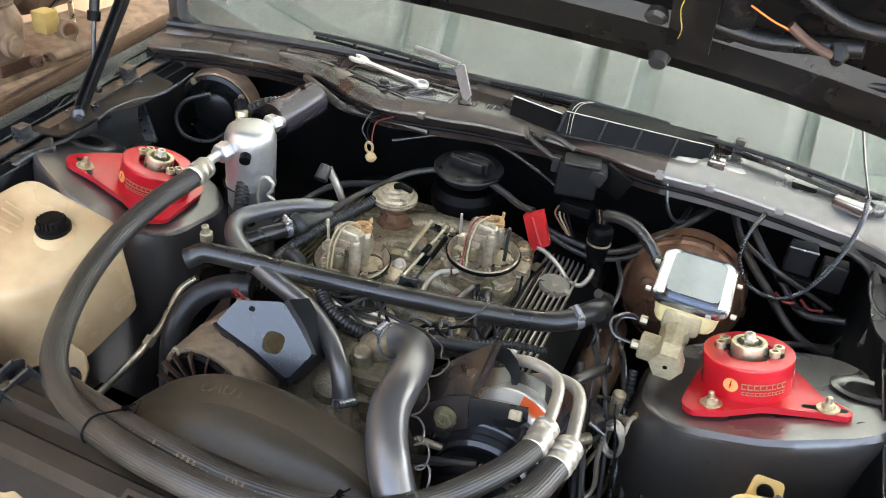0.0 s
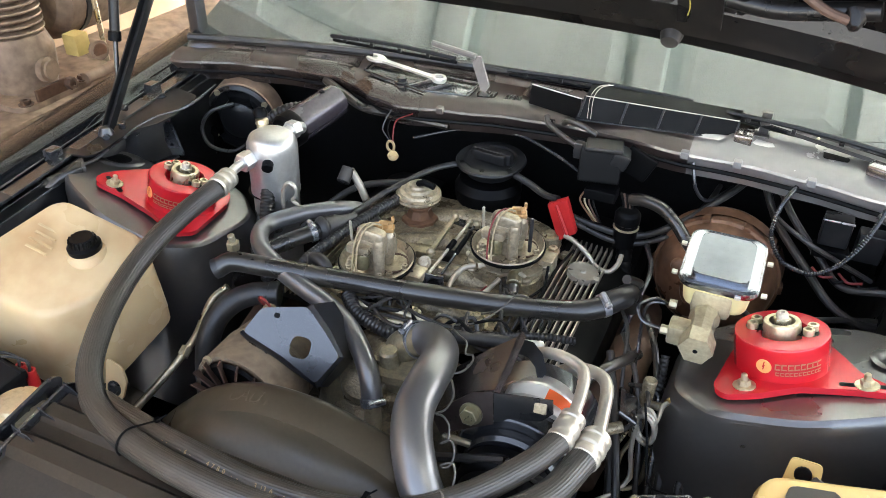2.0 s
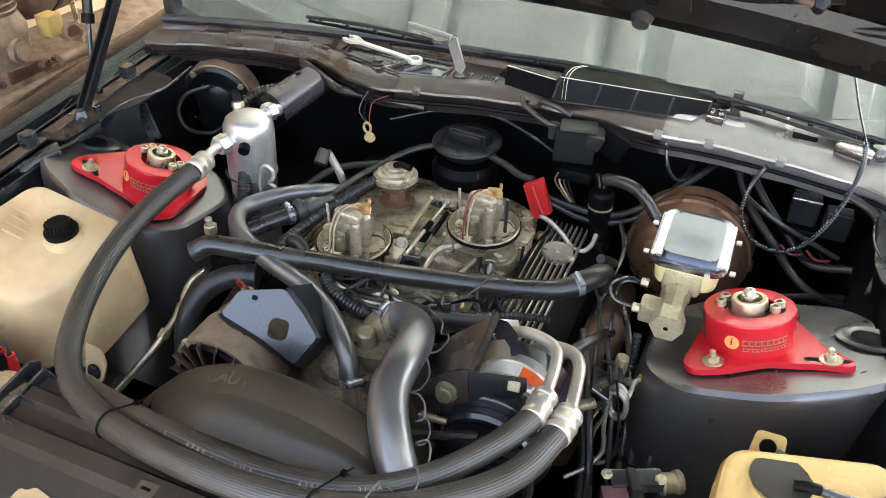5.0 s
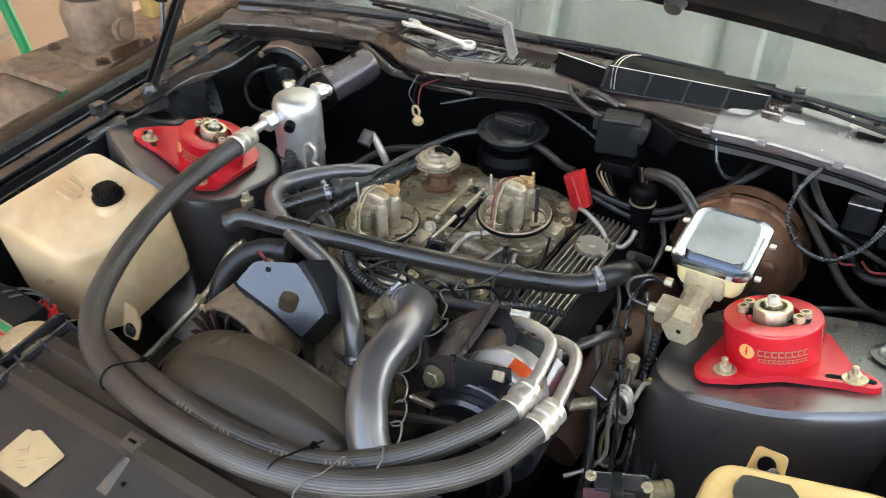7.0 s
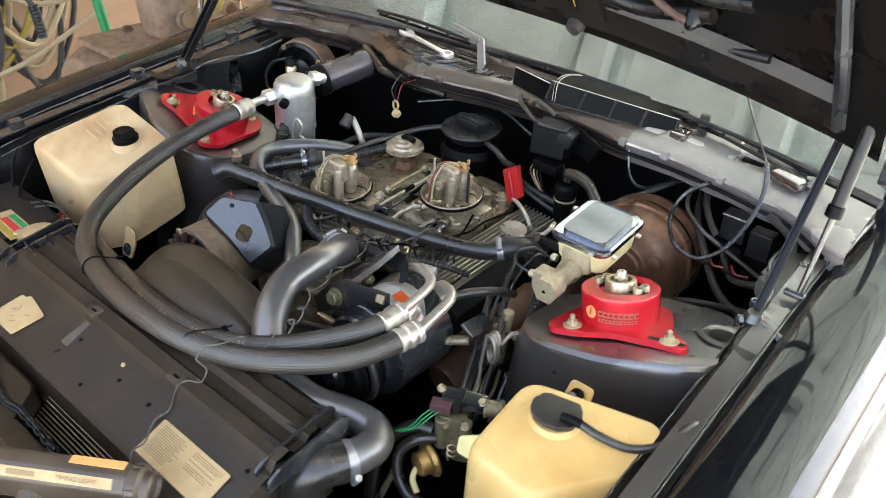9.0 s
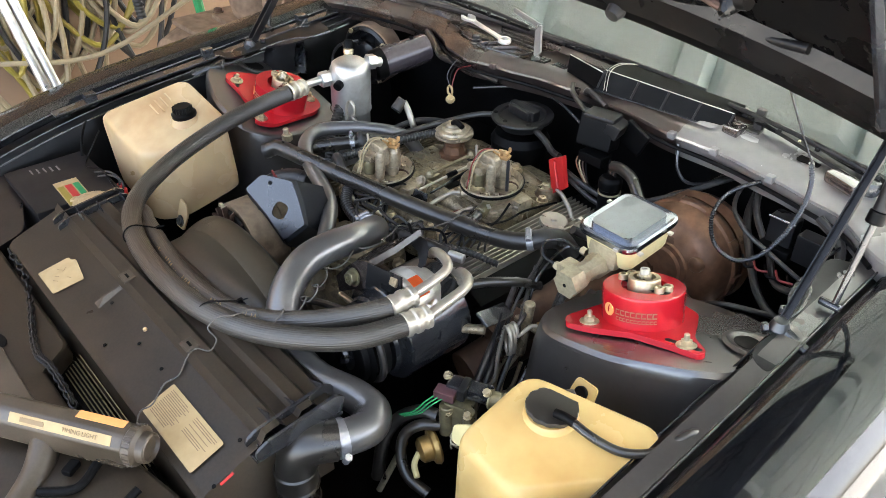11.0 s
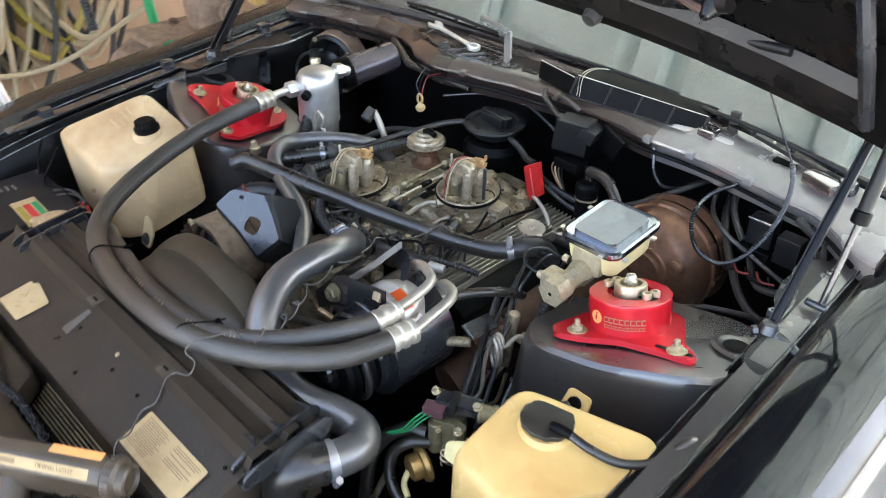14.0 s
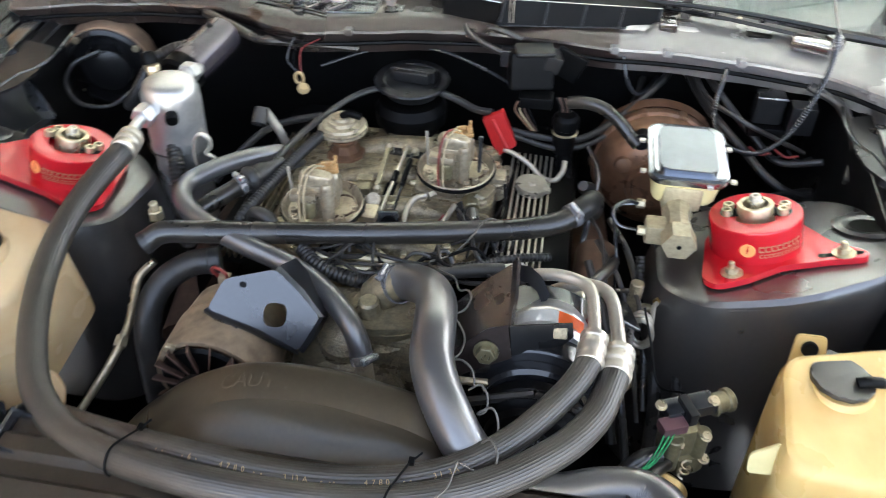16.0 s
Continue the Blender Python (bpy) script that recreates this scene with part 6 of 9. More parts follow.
    w = thing("field_plug", (-0.178, -0.222, 0.752), "small tan plug with a dull red wire", "connector")
    part("body", box((-0.165, -0.226, 0.752), (0.016, 0.014, 0.014), 0.003), DUSTCASE, w)
    part("wire", sweep([(-0.160, -0.230, 0.758), (-0.158, -0.236, 0.772), (-0.172, -0.232, 0.776), (-0.182, -0.225, 0.764), (-0.180, -0.215, 0.745)], 0.0022, 8, 6), DARKRED, w)


alternator()


def ac_compressor():
    c = thing("ac_compressor", (0.25, -0.25, 0.62), "black air-conditioning compressor with a silver front half", "compressor")
    ctr = Vector((0.245, 0, 0.690))
    ring = lambda y0, prof, seg=40: lathe((ctr.x, y0, ctr.z), (0, 1, 0), prof, seg)
    part("drum", ring(-0.300, [(0.055, 0), (0.079, 0.0), (0.081, 0.002), (0.081, 0.115), (0.077, 0.120), (0.05, 0.122), (0, 0.122)]), BAYGREY, c, "glossy black compressor drum")
    part("front_plate", ring(-0.318, [(0.03, 0), (0.062, 0.0), (0.066, 0.005), (0.066, 0.017), (0.05, 0.018)]), BAYGREY, c)
    part("clutch", ring(-0.372, [(0, 0), (0.045, 0), (0.052, 0.003), (0.054, 0.012), (0.058, 0.014), (0.062, 0.018), (0.056, 0.026), (0.062, 0.034), (0.062, 0.046), (0, 0.046)]), BLACK, c, "black clutch and belt pulley")
    part("clutch_hub", ring(-0.380, [(0, 0), (0.016, 0), (0.018, 0.006), (0.03, 0.008), (0, 0.009)], 24), BAYGREY, c)
    body = part("silver_collar", lathe((0.252, -0.268, 0.722), (0.02, 1, 0.06), [(0.045, 0), (0.056, 0.002), (0.059, 0.008), (0.059, 0.034), (0.056, 0.040), (0.046, 0.062), (0.030, 0.078), (0, 0.082)], 40), SILVER, c, "cast silver compressor body")
    for a0, a1, mt, lab in ((80, 128, WHITE, "white printed sticker"), (46, 80, ORANGETAPE, "orange sticker")):
        rows = []
        for y in (-0.260, -0.240):
            rows.append([(0.252 + 0.0602 * math.cos(radians(a)), y, 0.7228 + 0.0602 * math.sin(radians(a))) for a in [a0 + (a1 - a0) * k / 6 for k in range(7)]])
        part("sticker", sheet(rows, 0.0004), mt, body, lab)
    part("port_block", box((0.268, -0.180, 0.742), (0.055, 0.03, 0.024), 0.005), ALU, c)
    part("bolt", hexnut((0.295, -0.245, 0.748), (0.3, -0.2, 1), 0.009, 0.01), STEEL, c)
    # hard lines
    part("line", sweep([(0.205, -0.160, 0.748), (0.222, -0.172, 0.772), (0.255, -0.185, 0.790), (0.285, -0.198, 0.795), (0.298, -0.215, 0.795), (0.303, -0.25, 0.792), (0.304, -0.285, 0.789)], 0.0078, 14, 7), LINEALU, c, "bent aluminium refrigerant line")
    part("line", sweep([(0.255, -0.165, 0.745), (0.285, -0.170, 0.765), (0.312, -0.180, 0.772), (0.326, -0.20, 0.772), (0.332, -0.24, 0.770), (0.336, -0.28, 0.767)], 0.0085, 14, 7), LINEALU, c, "bent aluminium refrigerant line")
    b = thing("compressor_bracket", (0.19, -0.25, 0.70), "black pressed steel compressor bracket with slots", "bracket")
    web = [[(0.200, -0.190, 0.804), (0.170, -0.205, 0.785), (0.135, -0.222, 0.757), (0.105, -0.240, 0.728)], [(0.204, -0.242, 0.801), (0.172, -0.252, 0.781), (0.143, -0.262, 0.752), (0.118, -0.270, 0.722)],
           [(0.206, -0.288, 0.799), (0.182, -0.292, 0.790), (0.155, -0.296, 0.764), (0.130, -0.300, 0.735)]]
    part("web", sheet(web, 0.003), WEBSHEEN, b, "black pressed web, brownish reflection put into its colour")
    part("fold", sheet([[(0.200, -0.188, 0.804), (0.204, -0.242, 0.801), (0.206, -0.289, 0.799)], [(0.206, -0.186, 0.814), (0.209, -0.240, 0.806), (0.2085, -0.290, 0.801)], [(0.211, -0.188, 0.806), (0.213, -0.242, 0.796), (0.212, -0.292, 0.790)]], 0.002), WEBSHEEN, b)
    part("front_face", sheet([[(0.130, -0.301, 0.735), (0.155, -0.297, 0.764), (0.182, -0.293, 0.790), (0.206, -0.290, 0.798)], [(0.145, -0.306, 0.712), (0.165, -0.306, 0.728), (0.190, -0.305, 0.744), (0.214, -0.303, 0.758)]], 0.003), WEBSHEEN, b)
    part("slotted_arm", loft([[(0.208, -0.292, 0.798), (0.278, -0.283, 0.806), (0.281, -0.286, 0.788), (0.270, -0.290, 0.776), (0.214, -0.303, 0.762)], [(0.208, -0.289, 0.797), (0.278, -0.280, 0.805), (0.281, -0.283, 0.787), (0.270, -0.287, 0.775), (0.214, -0.300, 0.761)]]), BAY, b)
    part("square_nut", box((0.2655, -0.2865, 0.7925), (0.016, 0.006, 0.014), 0.002, Matrix.Rotation(radians(-5), 3, "Y") @ Matrix.Rotation(radians(-25), 3, "X")), ALUDIRTY, b)
    part("arch", sheet([[(0.206, -0.186, 0.800), (0.222, -0.186, 0.800), (0.238, -0.196, 0.794), (0.250, -0.212, 0.780)], [(0.208, -0.206, 0.792), (0.222, -0.206, 0.790), (0.234, -0.212, 0.783), (0.243, -0.224, 0.770)]], 0.003), BAY, b)
    part("bolt", hexnut((0.184, -0.302, 0.763), (0, -1, 0.2), 0.0115, 0.012, washer=0.015), OLIVE, b)
    part("adjuster", cyl((0.15, -0.31, 0.715), (0.215, -0.312, 0.722), 0.005, seg=10), STEEL, b)
    belt = thing("drive_belt", (0.1, -0.35, 0.6), "black rubber drive belt", "belt")
    part("run", sweep([(0.245, -0.346, 0.752), (0.12, -0.346, 0.70), (-0.0, -0.346, 0.62), (-0.03, -0.346, 0.55), (0.0, -0.346, 0.50), (0.12, -0.346, 0.55), (0.25, -0.346, 0.627), (0.308, -0.346, 0.67), (0.30, -0.346, 0.73), (0.245, -0.346, 0.752)], 0.006, 8, 8), RUBBER2, belt)
    return c


ac_compressor()


def crimp(c, axis, r, parent):
    """Crimped hose end in three bright rings."""
    ax = Vector(axis).normalized()
    part("crimped_ferrule", lathe(Vector(c), ax, [(r * 0.9, -0.004), (r * 1.12, -0.002), (r * 1.16, 0.004), (r * 1.03, 0.008), (r * 1.03, 0.012), (r * 1.16, 0.015), (r * 1.16, 0.021), (r * 1.02, 0.025), (r * 1.02, 0.029), (r * 1.12, 0.031), (r * 1.10, 0.038), (r * 0.6, 0.042), (0.0, 0.042)], 28), LINEALU, parent, "crimped pale aluminium ferrule")


def ac_hoses():
    h = thing("suction_hose", (-0.36, -0.06, 0.82), "thick ribbed grey rubber refrigerant hose in a wide loop", "hose")
    P = [(-0.372, -0.062, 0.820), (-0.388, -0.117, 0.805), (-0.393, -0.188, 0.791), (-0.387, -0.255, 0.776), (-0.367, -0.323, 0.765), (-0.337, -0.387, 0.756), (-0.30, -0.44, 0.748), (-0.245, -0.480, 0.745), (-0.174, -0.504, 0.750), (-0.09, -0.520, 0.757), (0.006, -0.526, 0.762), (0.10, -0.519, 0.764), (0.19, -0.490, 0.765), (0.262, -0.440, 0.766), (0.308, -0.385, 0.767), (0.330, -0.318, 0.768)]
    part("rubber", sweep(P, 0.0170, 68, 10, flutes=0.0005), ACHOSE, h)
    crimp((-0.372, -0.062, 0.820), (-0.15, 1, 0), 0.0165, h)
    crimp((0.330, -0.318, 0.768), (0.15, 1, 0), 0.0165, h)
    g = thing("discharge_hose", (0.29, -0.32, 0.78), "thinner grey rubber refrigerant hose beside the thick one", "hose")
    Q = [(-0.398, -0.462, 0.52), (-0.386, -0.456, 0.60), (-0.362, -0.447, 0.660), (-0.326, -0.442, 0.696), (-0.284, -0.446, 0.718), (-0.238, -0.459, 0.729), (-0.18, -0.470, 0.735), (-0.09, -0.486, 0.746), (0.005, -0.494, 0.750), (0.10, -0.486, 0.753), (0.17, -0.464, 0.759), (0.23, -0.420, 0.768), (0.278, -0.360, 0.778), (0.300, -0.318, 0.784)]
    part("rubber", sweep(Q, 0.0149, 60, 10, flutes=0.00045), ACHOSE, g)
    crimp((0.300, -0.318, 0.784), (0.12, 1, 0.1), 0.0145, g)
    L = spline(Q, 24)
    i0 = min(range(len(L)), key=lambda i: abs(L[i].x + 0.135) + (0 if L[i].y < -0.4 else 9))
    step = 0.0
    for ch in "--  -6-   4780 --  313A ---   4780 --  313A":
        i, run = i0, 0.0
        while run < step and i < len(L) - 2:
            run += (L[i + 1] - L[i]).length
            i += 1
        step += 0.0074
        if ch == " ":
            continue
        along = (L[i + 1] - L[i - 1]).normalized()
        out = Vector((0.18, -0.62, 0.76))
        out = (out - along * out.dot(along)).normalized()
        m = Matrix.Translation(L[i] + out * 0.0149) @ Matrix((along, out.cross(along), out)).transposed().to_4x4()
        words(ch, 0.0078, m, PAPER, g, "printed_letter", 0.0003)
    for u, v, head in (((-0.172, -0.505, 0.750), (-0.166, -0.474, 0.7365), 1), ((0.118, -0.513, 0.764), (0.128, -0.478, 0.755), 1)):
        u, v = Vector(u), Vector(v)
        t = thing("cable_tie", u, "black cable tie round the two hoses", "cable tie", "cable ties")
        d = (v - u).normalized()
        n = Vector((1, 0, 0)).cross(d).normalized()
        loop = [u + (d * math.cos(q) + n * math.sin(q)) * 0.0182 for q in [math.pi / 2 + math.pi * k / 8 for k in range(9)]] + [v + (d * math.cos(q) + n * math.sin(q)) * 0.0165 for q in [-math.pi / 2 + math.pi * k / 8 for k in range(9)]]
        part("band", sweep(loop + loop[:1], 0.0013, 8, 2), BLACK, t)
        c = v + (d * 0.5 + Vector((0, 0, 1))).normalized() * 0.018
        part("head", box(c, (0.006, 0.008, 0.006), 0.001), BLACK, t)
        part("tail", cyl(c, c + Vector((0.010, 0.008, 0.006)), 0.0012, seg=6), BLACK, t)


ac_hoses()


def coolant_hoses():
    u = thing("upper_radiator_hose", (0.1, -0.3, 0.75), "fat moulded grey rubber radiator hose", "hose")
    part("rubber", sweep([(0.040, -0.160, 0.722), (0.068, -0.176, 0.740), (0.098, -0.208, 0.762), (0.116, -0.25, 0.779), (0.123, -0.30, 0.789), (0.128, -0.345, 0.789), (0.141, -0.38, 0.782), (0.158, -0.407, 0.772), (0.176, -0.427, 0.756), (0.20, -0.440, 0.732), (0.235, -0.442, 0.708), (0.28, -0.435, 0.697), (0.33, -0.415, 0.692), (0.372, -0.412, 0.692), (0.396, -0.434, 0.696), (0.395, -0.465, 0.699), (0.386, -0.492, 0.701)], 0.0250, 36, 16, ribs=0.00045, pitch=0.0042), MOULDED, u)
    clamp_band((0.050, -0.171, 0.729), (0.7, -0.45, 0.5), 0.0252, 0.012, u, (-0.2, -0.3, 1))
    clamp_band((0.3905, -0.478, 0.700), (-0.3, -1, 0.06), 0.0256, 0.013, u, (1, 0, -0.6))
    n = thing("radiator_neck", (0.37, -0.53, 0.60), "black plastic radiator outlet elbow", "pipe")
    part("elbow", sweep([(0.389, -0.484, 0.7005), (0.381, -0.502, 0.703), (0.372, -0.519, 0.700), (0.366, -0.530, 0.682), (0.364, -0.534, 0.650), (0.364, -0.535, 0.60), (0.364, -0.535, 0.45)], 0.0285, 24, 8), RUBBER, n)
    for z in (0.660, 0.630, 0.600):
        part("bead", lathe((0.364, -0.5347, z), (0, 0, 1), [(0.0285, 0), (0.0305, 0.003), (0.0285, 0.006)], 22), RUBBER, n)
    b = thing("bypass_hose", (0.0, -0.07, 0.74), "long straight black rubber hose across the engine", "hose")
    part("rubber", sweep([(-0.305, -0.165, 0.745), (-0.285, -0.152, 0.754), (-0.24, -0.140, 0.752), (-0.12, -0.112, 0.745), (0.02, -0.078, 0.738), (0.15, -0.042, 0.732), (0.23, -0.020, 0.735), (0.265, -0.004, 0.741), (0.282, 0.012, 0.747)], 0.0160, 24, 9), RUBBER, b)
    part("rubber_elbow", sweep([(0.276, 0.006, 0.745), (0.292, 0.024, 0.748), (0.300, 0.05, 0.738), (0.302, 0.08, 0.70)], 0.0175, 18, 6), RUBBER2, b)
    clamp_band((0.272, 0.003, 0.743), (0.7, 0.6, 0.2), 0.0168, 0.011, b, (0.2, -0.3, 1))
    part("open_end", lathe((-0.305, -0.165, 0.745), (-0.75, -0.5, -0.35), [(0.016, -0.004), (0.0168, 0), (0.0165, 0.006), (0.011, 0.006), (0.0105, 0), (0, 0)], 22), RUBBER2, b)
    l = thing("heater_hose", (-0.27, 0.0, 0.73), "looped grey rubber heater hose", "hose")
    part("rubber", sweep([(-0.190, 0.140, 0.680), (-0.203, 0.118, 0.718), (-0.222, 0.090, 0.735), (-0.252, 0.055, 0.743), (-0.283, 0.016, 0.746), (-0.305, -0.03, 0.748), (-0.290, -0.075, 0.751), (-0.245, -0.115, 0.752), (-0.18, -0.140, 0.742), (-0.115, -0.156, 0.730), (-0.068, -0.178, 0.725), (-0.031, -0.207, 0.722), (0.0, -0.237, 0.714), (0.015, -0.254, 0.698), (0.024, -0.268, 0.675)], 0.0148, 22, 9), MOULDED, l)
    clamp_band((0.023, -0.266, 0.682), (0.3, -0.4, -0.8), 0.0152, 0.012, l, (0.8, -0.5, 0.2))
    part("pipe_end", cyl((0.024, -0.268, 0.68), (0.030, -0.278, 0.64), 0.012, seg=16), STEEL, l)
    s = thing("short_heater_hose", (-0.25, -0.02, 0.73), "short grey rubber hose with a clamp", "hose")
    part("rubber", sweep([(-0.290, -0.095, 0.728), (-0.272, -0.070, 0.733), (-0.252, -0.040, 0.737), (-0.228, -0.006, 0.740), (-0.221, 0.004, 0.740)], 0.0138, 20, 8), RUBBER, s)
    clamp_band((-0.230, -0.009, 0.7395), (0.55, 0.82, 0.05), 0.0144, 0.010, s)
    part("valve", lathe((-0.224, 0.000, 0.740), (0.50, 0.86, 0.05), [(0, 0), (0.017, 0), (0.0215, 0.006), (0.0225, 0.010), (0.0215, 0.014), (0.018, 0.018), (0.0165, 0.038), (0.011, 0.048), (0.0065, 0.075), (0, 0.076)], 24), RUBBER2, s)
    k = thing("coolant_pipe", (-0.31, -0.20, 0.65), "tarnished bent steel pipe down the engine side", "pipe")
    part("pipe", sweep([(-0.330, -0.125, 0.672), (-0.352, -0.142, 0.650), (-0.350, -0.175, 0.630), (-0.346, -0.205, 0.615), (-0.352, -0.255, 0.592), (-0.372, -0.30, 0.56), (-0.40, -0.35, 0.52)], 0.0062, 12, 8), STEEL, k)
    part("union", hexnut((-0.348, -0.222, 0.608), (0, -0.8, -0.4), 0.010, 0.016), STEEL, k)
    f = thing("fuel_fitting", (-0.305, -0.12, 0.76), "small brass sensor fitting beside the hose", "sensor")
    part("hex", hexnut((-0.312, -0.115, 0.748), (0, 0, 1), 0.011, 0.014, hole=0.5), STEEL, f)
    part("tip", cyl((-0.312, -0.115, 0.762), (-0.312, -0.117, 0.776), 0.006, seg=12), STEEL, f)
    d = thing("side_hose", (-0.30, -0.22, 0.69), "dark bent rubber hose by the alternator", "hose")
    part("rubber", sweep([(-0.225, -0.125, 0.690), (-0.262, -0.140, 0.690), (-0.292, -0.168, 0.678), (-0.306, -0.200, 0.652), (-0.308, -0.225, 0.60), (-0.308, -0.24, 0.5)], 0.019, 18, 8), RUBBER2, d)
    part("end_collar", lathe((-0.229, -0.126, 0.690), (0.95, 0.35, 0.0), [(0.0185, -0.012), (0.0205, -0.010), (0.0205, 0.004), (0.019, 0.006), (0, 0.006)], 22), RUBBER2, d)


coolant_hoses()


# ---- radiator cover, shroud and the front of the car ----
def cover_z(x, y):
    """Top of the plastic radiator cover."""
    if y > -0.56:
        return 0.738 + 0.09 * (y + 0.56)
    return 0.738 + 0.36 * (y + 0.56)


def radiator_cover():
    c = thing("radiator_cover", (0.0, -0.57, 0.70), "dusty brown-black plastic radiator cover with warning labels", "radiator cover")
    xs = [-0.37 + 0.0365 * i for i in range(21)]
    prof = [(-0.668, -0.070), (-0.664, -0.008), (-0.655, 0.0), (-0.600, 0.0), (-0.574, 0.0), (-0.566, 0.010), (-0.545, 0.010), (-0.537, 0.0), (-0.520, 0.0), (-0.513, 0.008), (-0.496, 0.008), (-0.489, 0.0), (-0.470, 0.0), (-0.462, -0.008), (-0.458, -0.06)]
    at = lambda x, y, dz: (x, y, cover_z(x, max(-0.66, min(-0.465, y))) + dz)
    part("panel", sheet([[at(x, y, dz) for y, dz in prof[:6]] for x in xs], 0.002, flip=True), PLASTIC, c)
    part("rear_shelf", sheet([[at(x, y, dz) for y, dz in prof[5:]] for x in [-0.303] + [v for v in xs if v > -0.30]], 0.002, flip=True), PLASTIC, c)
    for x in (-0.070, 0.144):
        part("rib_pad", box((x, -0.562, cover_z(x, -0.562) + 0.009), (0.026, 0.020, 0.004), 0.002, Matrix.Rotation(radians(6), 3, "X")), PLASTIC, c)
        part("pad_screw", box((x, -0.562, cover_z(x, -0.562) + 0.0112), (0.012, 0.004, 0.001), 0.0003), BLACK, c)
    part("cover_pin", lathe((0.050, -0.589, cover_z(0, -0.589) + 0.001), (0, -0.3, 1), [(0, 0), (0.0035, 0), (0.003, 0.003), (0, 0.004)], 12), IVORY, c, "small pale push pin")
    for x, y in ((0.02, -0.643), (0.066, -0.607), (0.138, -0.606), (0.332, -0.590), (0.360, -0.644), (-0.05, -0.60)):
        part("hole", lathe((x, y, cover_z(x, y) + 0.0022), (0, -0.3, 1), [(0, 0), (0.0026, 0), (0.0032, -0.001)], 12), BLACK, c)
    for x in (-0.069,):
        part("gusset", loft([[(x - 0.009, -0.618, cover_z(x, -0.618)), (x + 0.009, -0.618, cover_z(x, -0.618)), (x + 0.005, -0.575, cover_z(x, -0.575)), (x - 0.005, -0.575, cover_z(x, -0.575))], [(x - 0.002, -0.606, cover_z(x, -0.606) + 0.007), (x + 0.002, -0.606, cover_z(x, -0.606) + 0.007), (x + 0.002, -0.577, cover_z(x, -0.577) + 0.005), (x - 0.002, -0.577, cover_z(x, -0.577) + 0.005)]]), PLASTIC, c)
    # end brackets that hold the radiator
    for s in (-1, 1):
        x = 0.346 if s > 0 else -0.307
        for dx in (0.0, s * 0.026):
            part("end_rib", slab(chamfered([(-0.588, 0.722), (-0.462, 0.728), (-0.455, 0.750), (-0.470, 0.759), (-0.572, 0.746), (-0.590, 0.737)], 0.006), -0.0022, 0.0022, 0.0006, m=Matrix.Translation((x + dx, 0, 0)) @ Matrix(((0, 0, 1, 0), (1, 0, 0, 0), (0, 1, 0, 0), (0, 0, 0, 1)))), BAYGREY, c)
        part("end_floor", box((x + s * 0.013, -0.525, 0.722), (0.028, 0.13, 0.006), 0.001), BAYGREY, c)
        part("end_nut", hexnut((x + s * 0.013, -0.575, 0.726), (0, 0, 1), 0.006, 0.006, washer=0.010), BAYGREY, c)
        for y in (-0.552, -0.515, -0.472):
            part("end_gusset", slab([(0, 0), (-s * 0.034, 0), (0, 0.016)] if s < 0 else [(0, 0), (0, 0.016), (-s * 0.034, 0)], -0.001, 0.001, 0.0003, m=Matrix.Translation((x, y, cover_z(x, y) + (0.008 if y < -0.54 else 0.001))) @ Matrix.Rotation(radians(90), 4, "X")), BAYGREY, c)
    part("end_wall", slab([(-0.668, 0.58), (-0.462, 0.58), (-0.460, 0.742), (-0.560, 0.733), (-0.664, 0.692)], -0.0012, 0.0012, 0.0005, m=Matrix.Translation((0.338, 0, 0)) @ Matrix(((0, 0, 1, 0), (1, 0, 0, 0), (0, 1, 0, 0), (0, 0, 0, 1)))), PLASTIC, c)
    part("side_seam", cyl((0.3665, -0.650, 0.694), (0.3665, -0.662, 0.60), 0.0012, seg=8), WHITE, c)
    part("red_mark", box((0.366, -0.628, 0.716), (0.004, 0.020, 0.001), 0.0002, Matrix.Rotation(radians(20), 3, "X")), REDPLASTIC, c)
    # labels
    n = Vector((0, -0.339, 0.941))
    for cx, cy, w, l, rz, rows, name in ((-0.189, -0.631, 0.075, 0.052, 0, 4, "small"), (0.250, -0.631, 0.142, 0.053, 0, 14, "large")):
        lab = thing("caution_label", (cx, cy, cover_z(cx, cy)), "yellowed paper caution label with fine print" if rows > 5 else "yellowed paper belt diagram label", "label", "cover labels")
        m = Matrix.Translation((cx, cy, cover_z(cx, cy) + 0.0028)) @ Matrix.Rotation(radians(19.8), 4, "X") @ Matrix.Rotation(radians(rz), 4, "Z")
        o = [(-w / 2, -l / 2), (w / 2, -l / 2), (w / 2, l / 2), (-w / 2, l / 2)] if rows > 5 else [(-0.044, -0.027), (0.029, -0.027), (0.046, 0.024), (0.030, 0.027), (-0.012, 0.034), (-0.020, 0.027), (-0.030, 0.027)]
        part("paper", slab(chamfered(o, 0.004), 0, 0.0004, 0, m=m), PAPER, lab)
        rnd = random.Random(rows)
        if rows > 5:
            for col in (-1, 1):
                for r in range(rows):
                    ww = w * 0.40 * rnd.uniform(0.75, 1.0)
                    yy = l / 2 - 0.006 - r * (l - 0.012) / rows
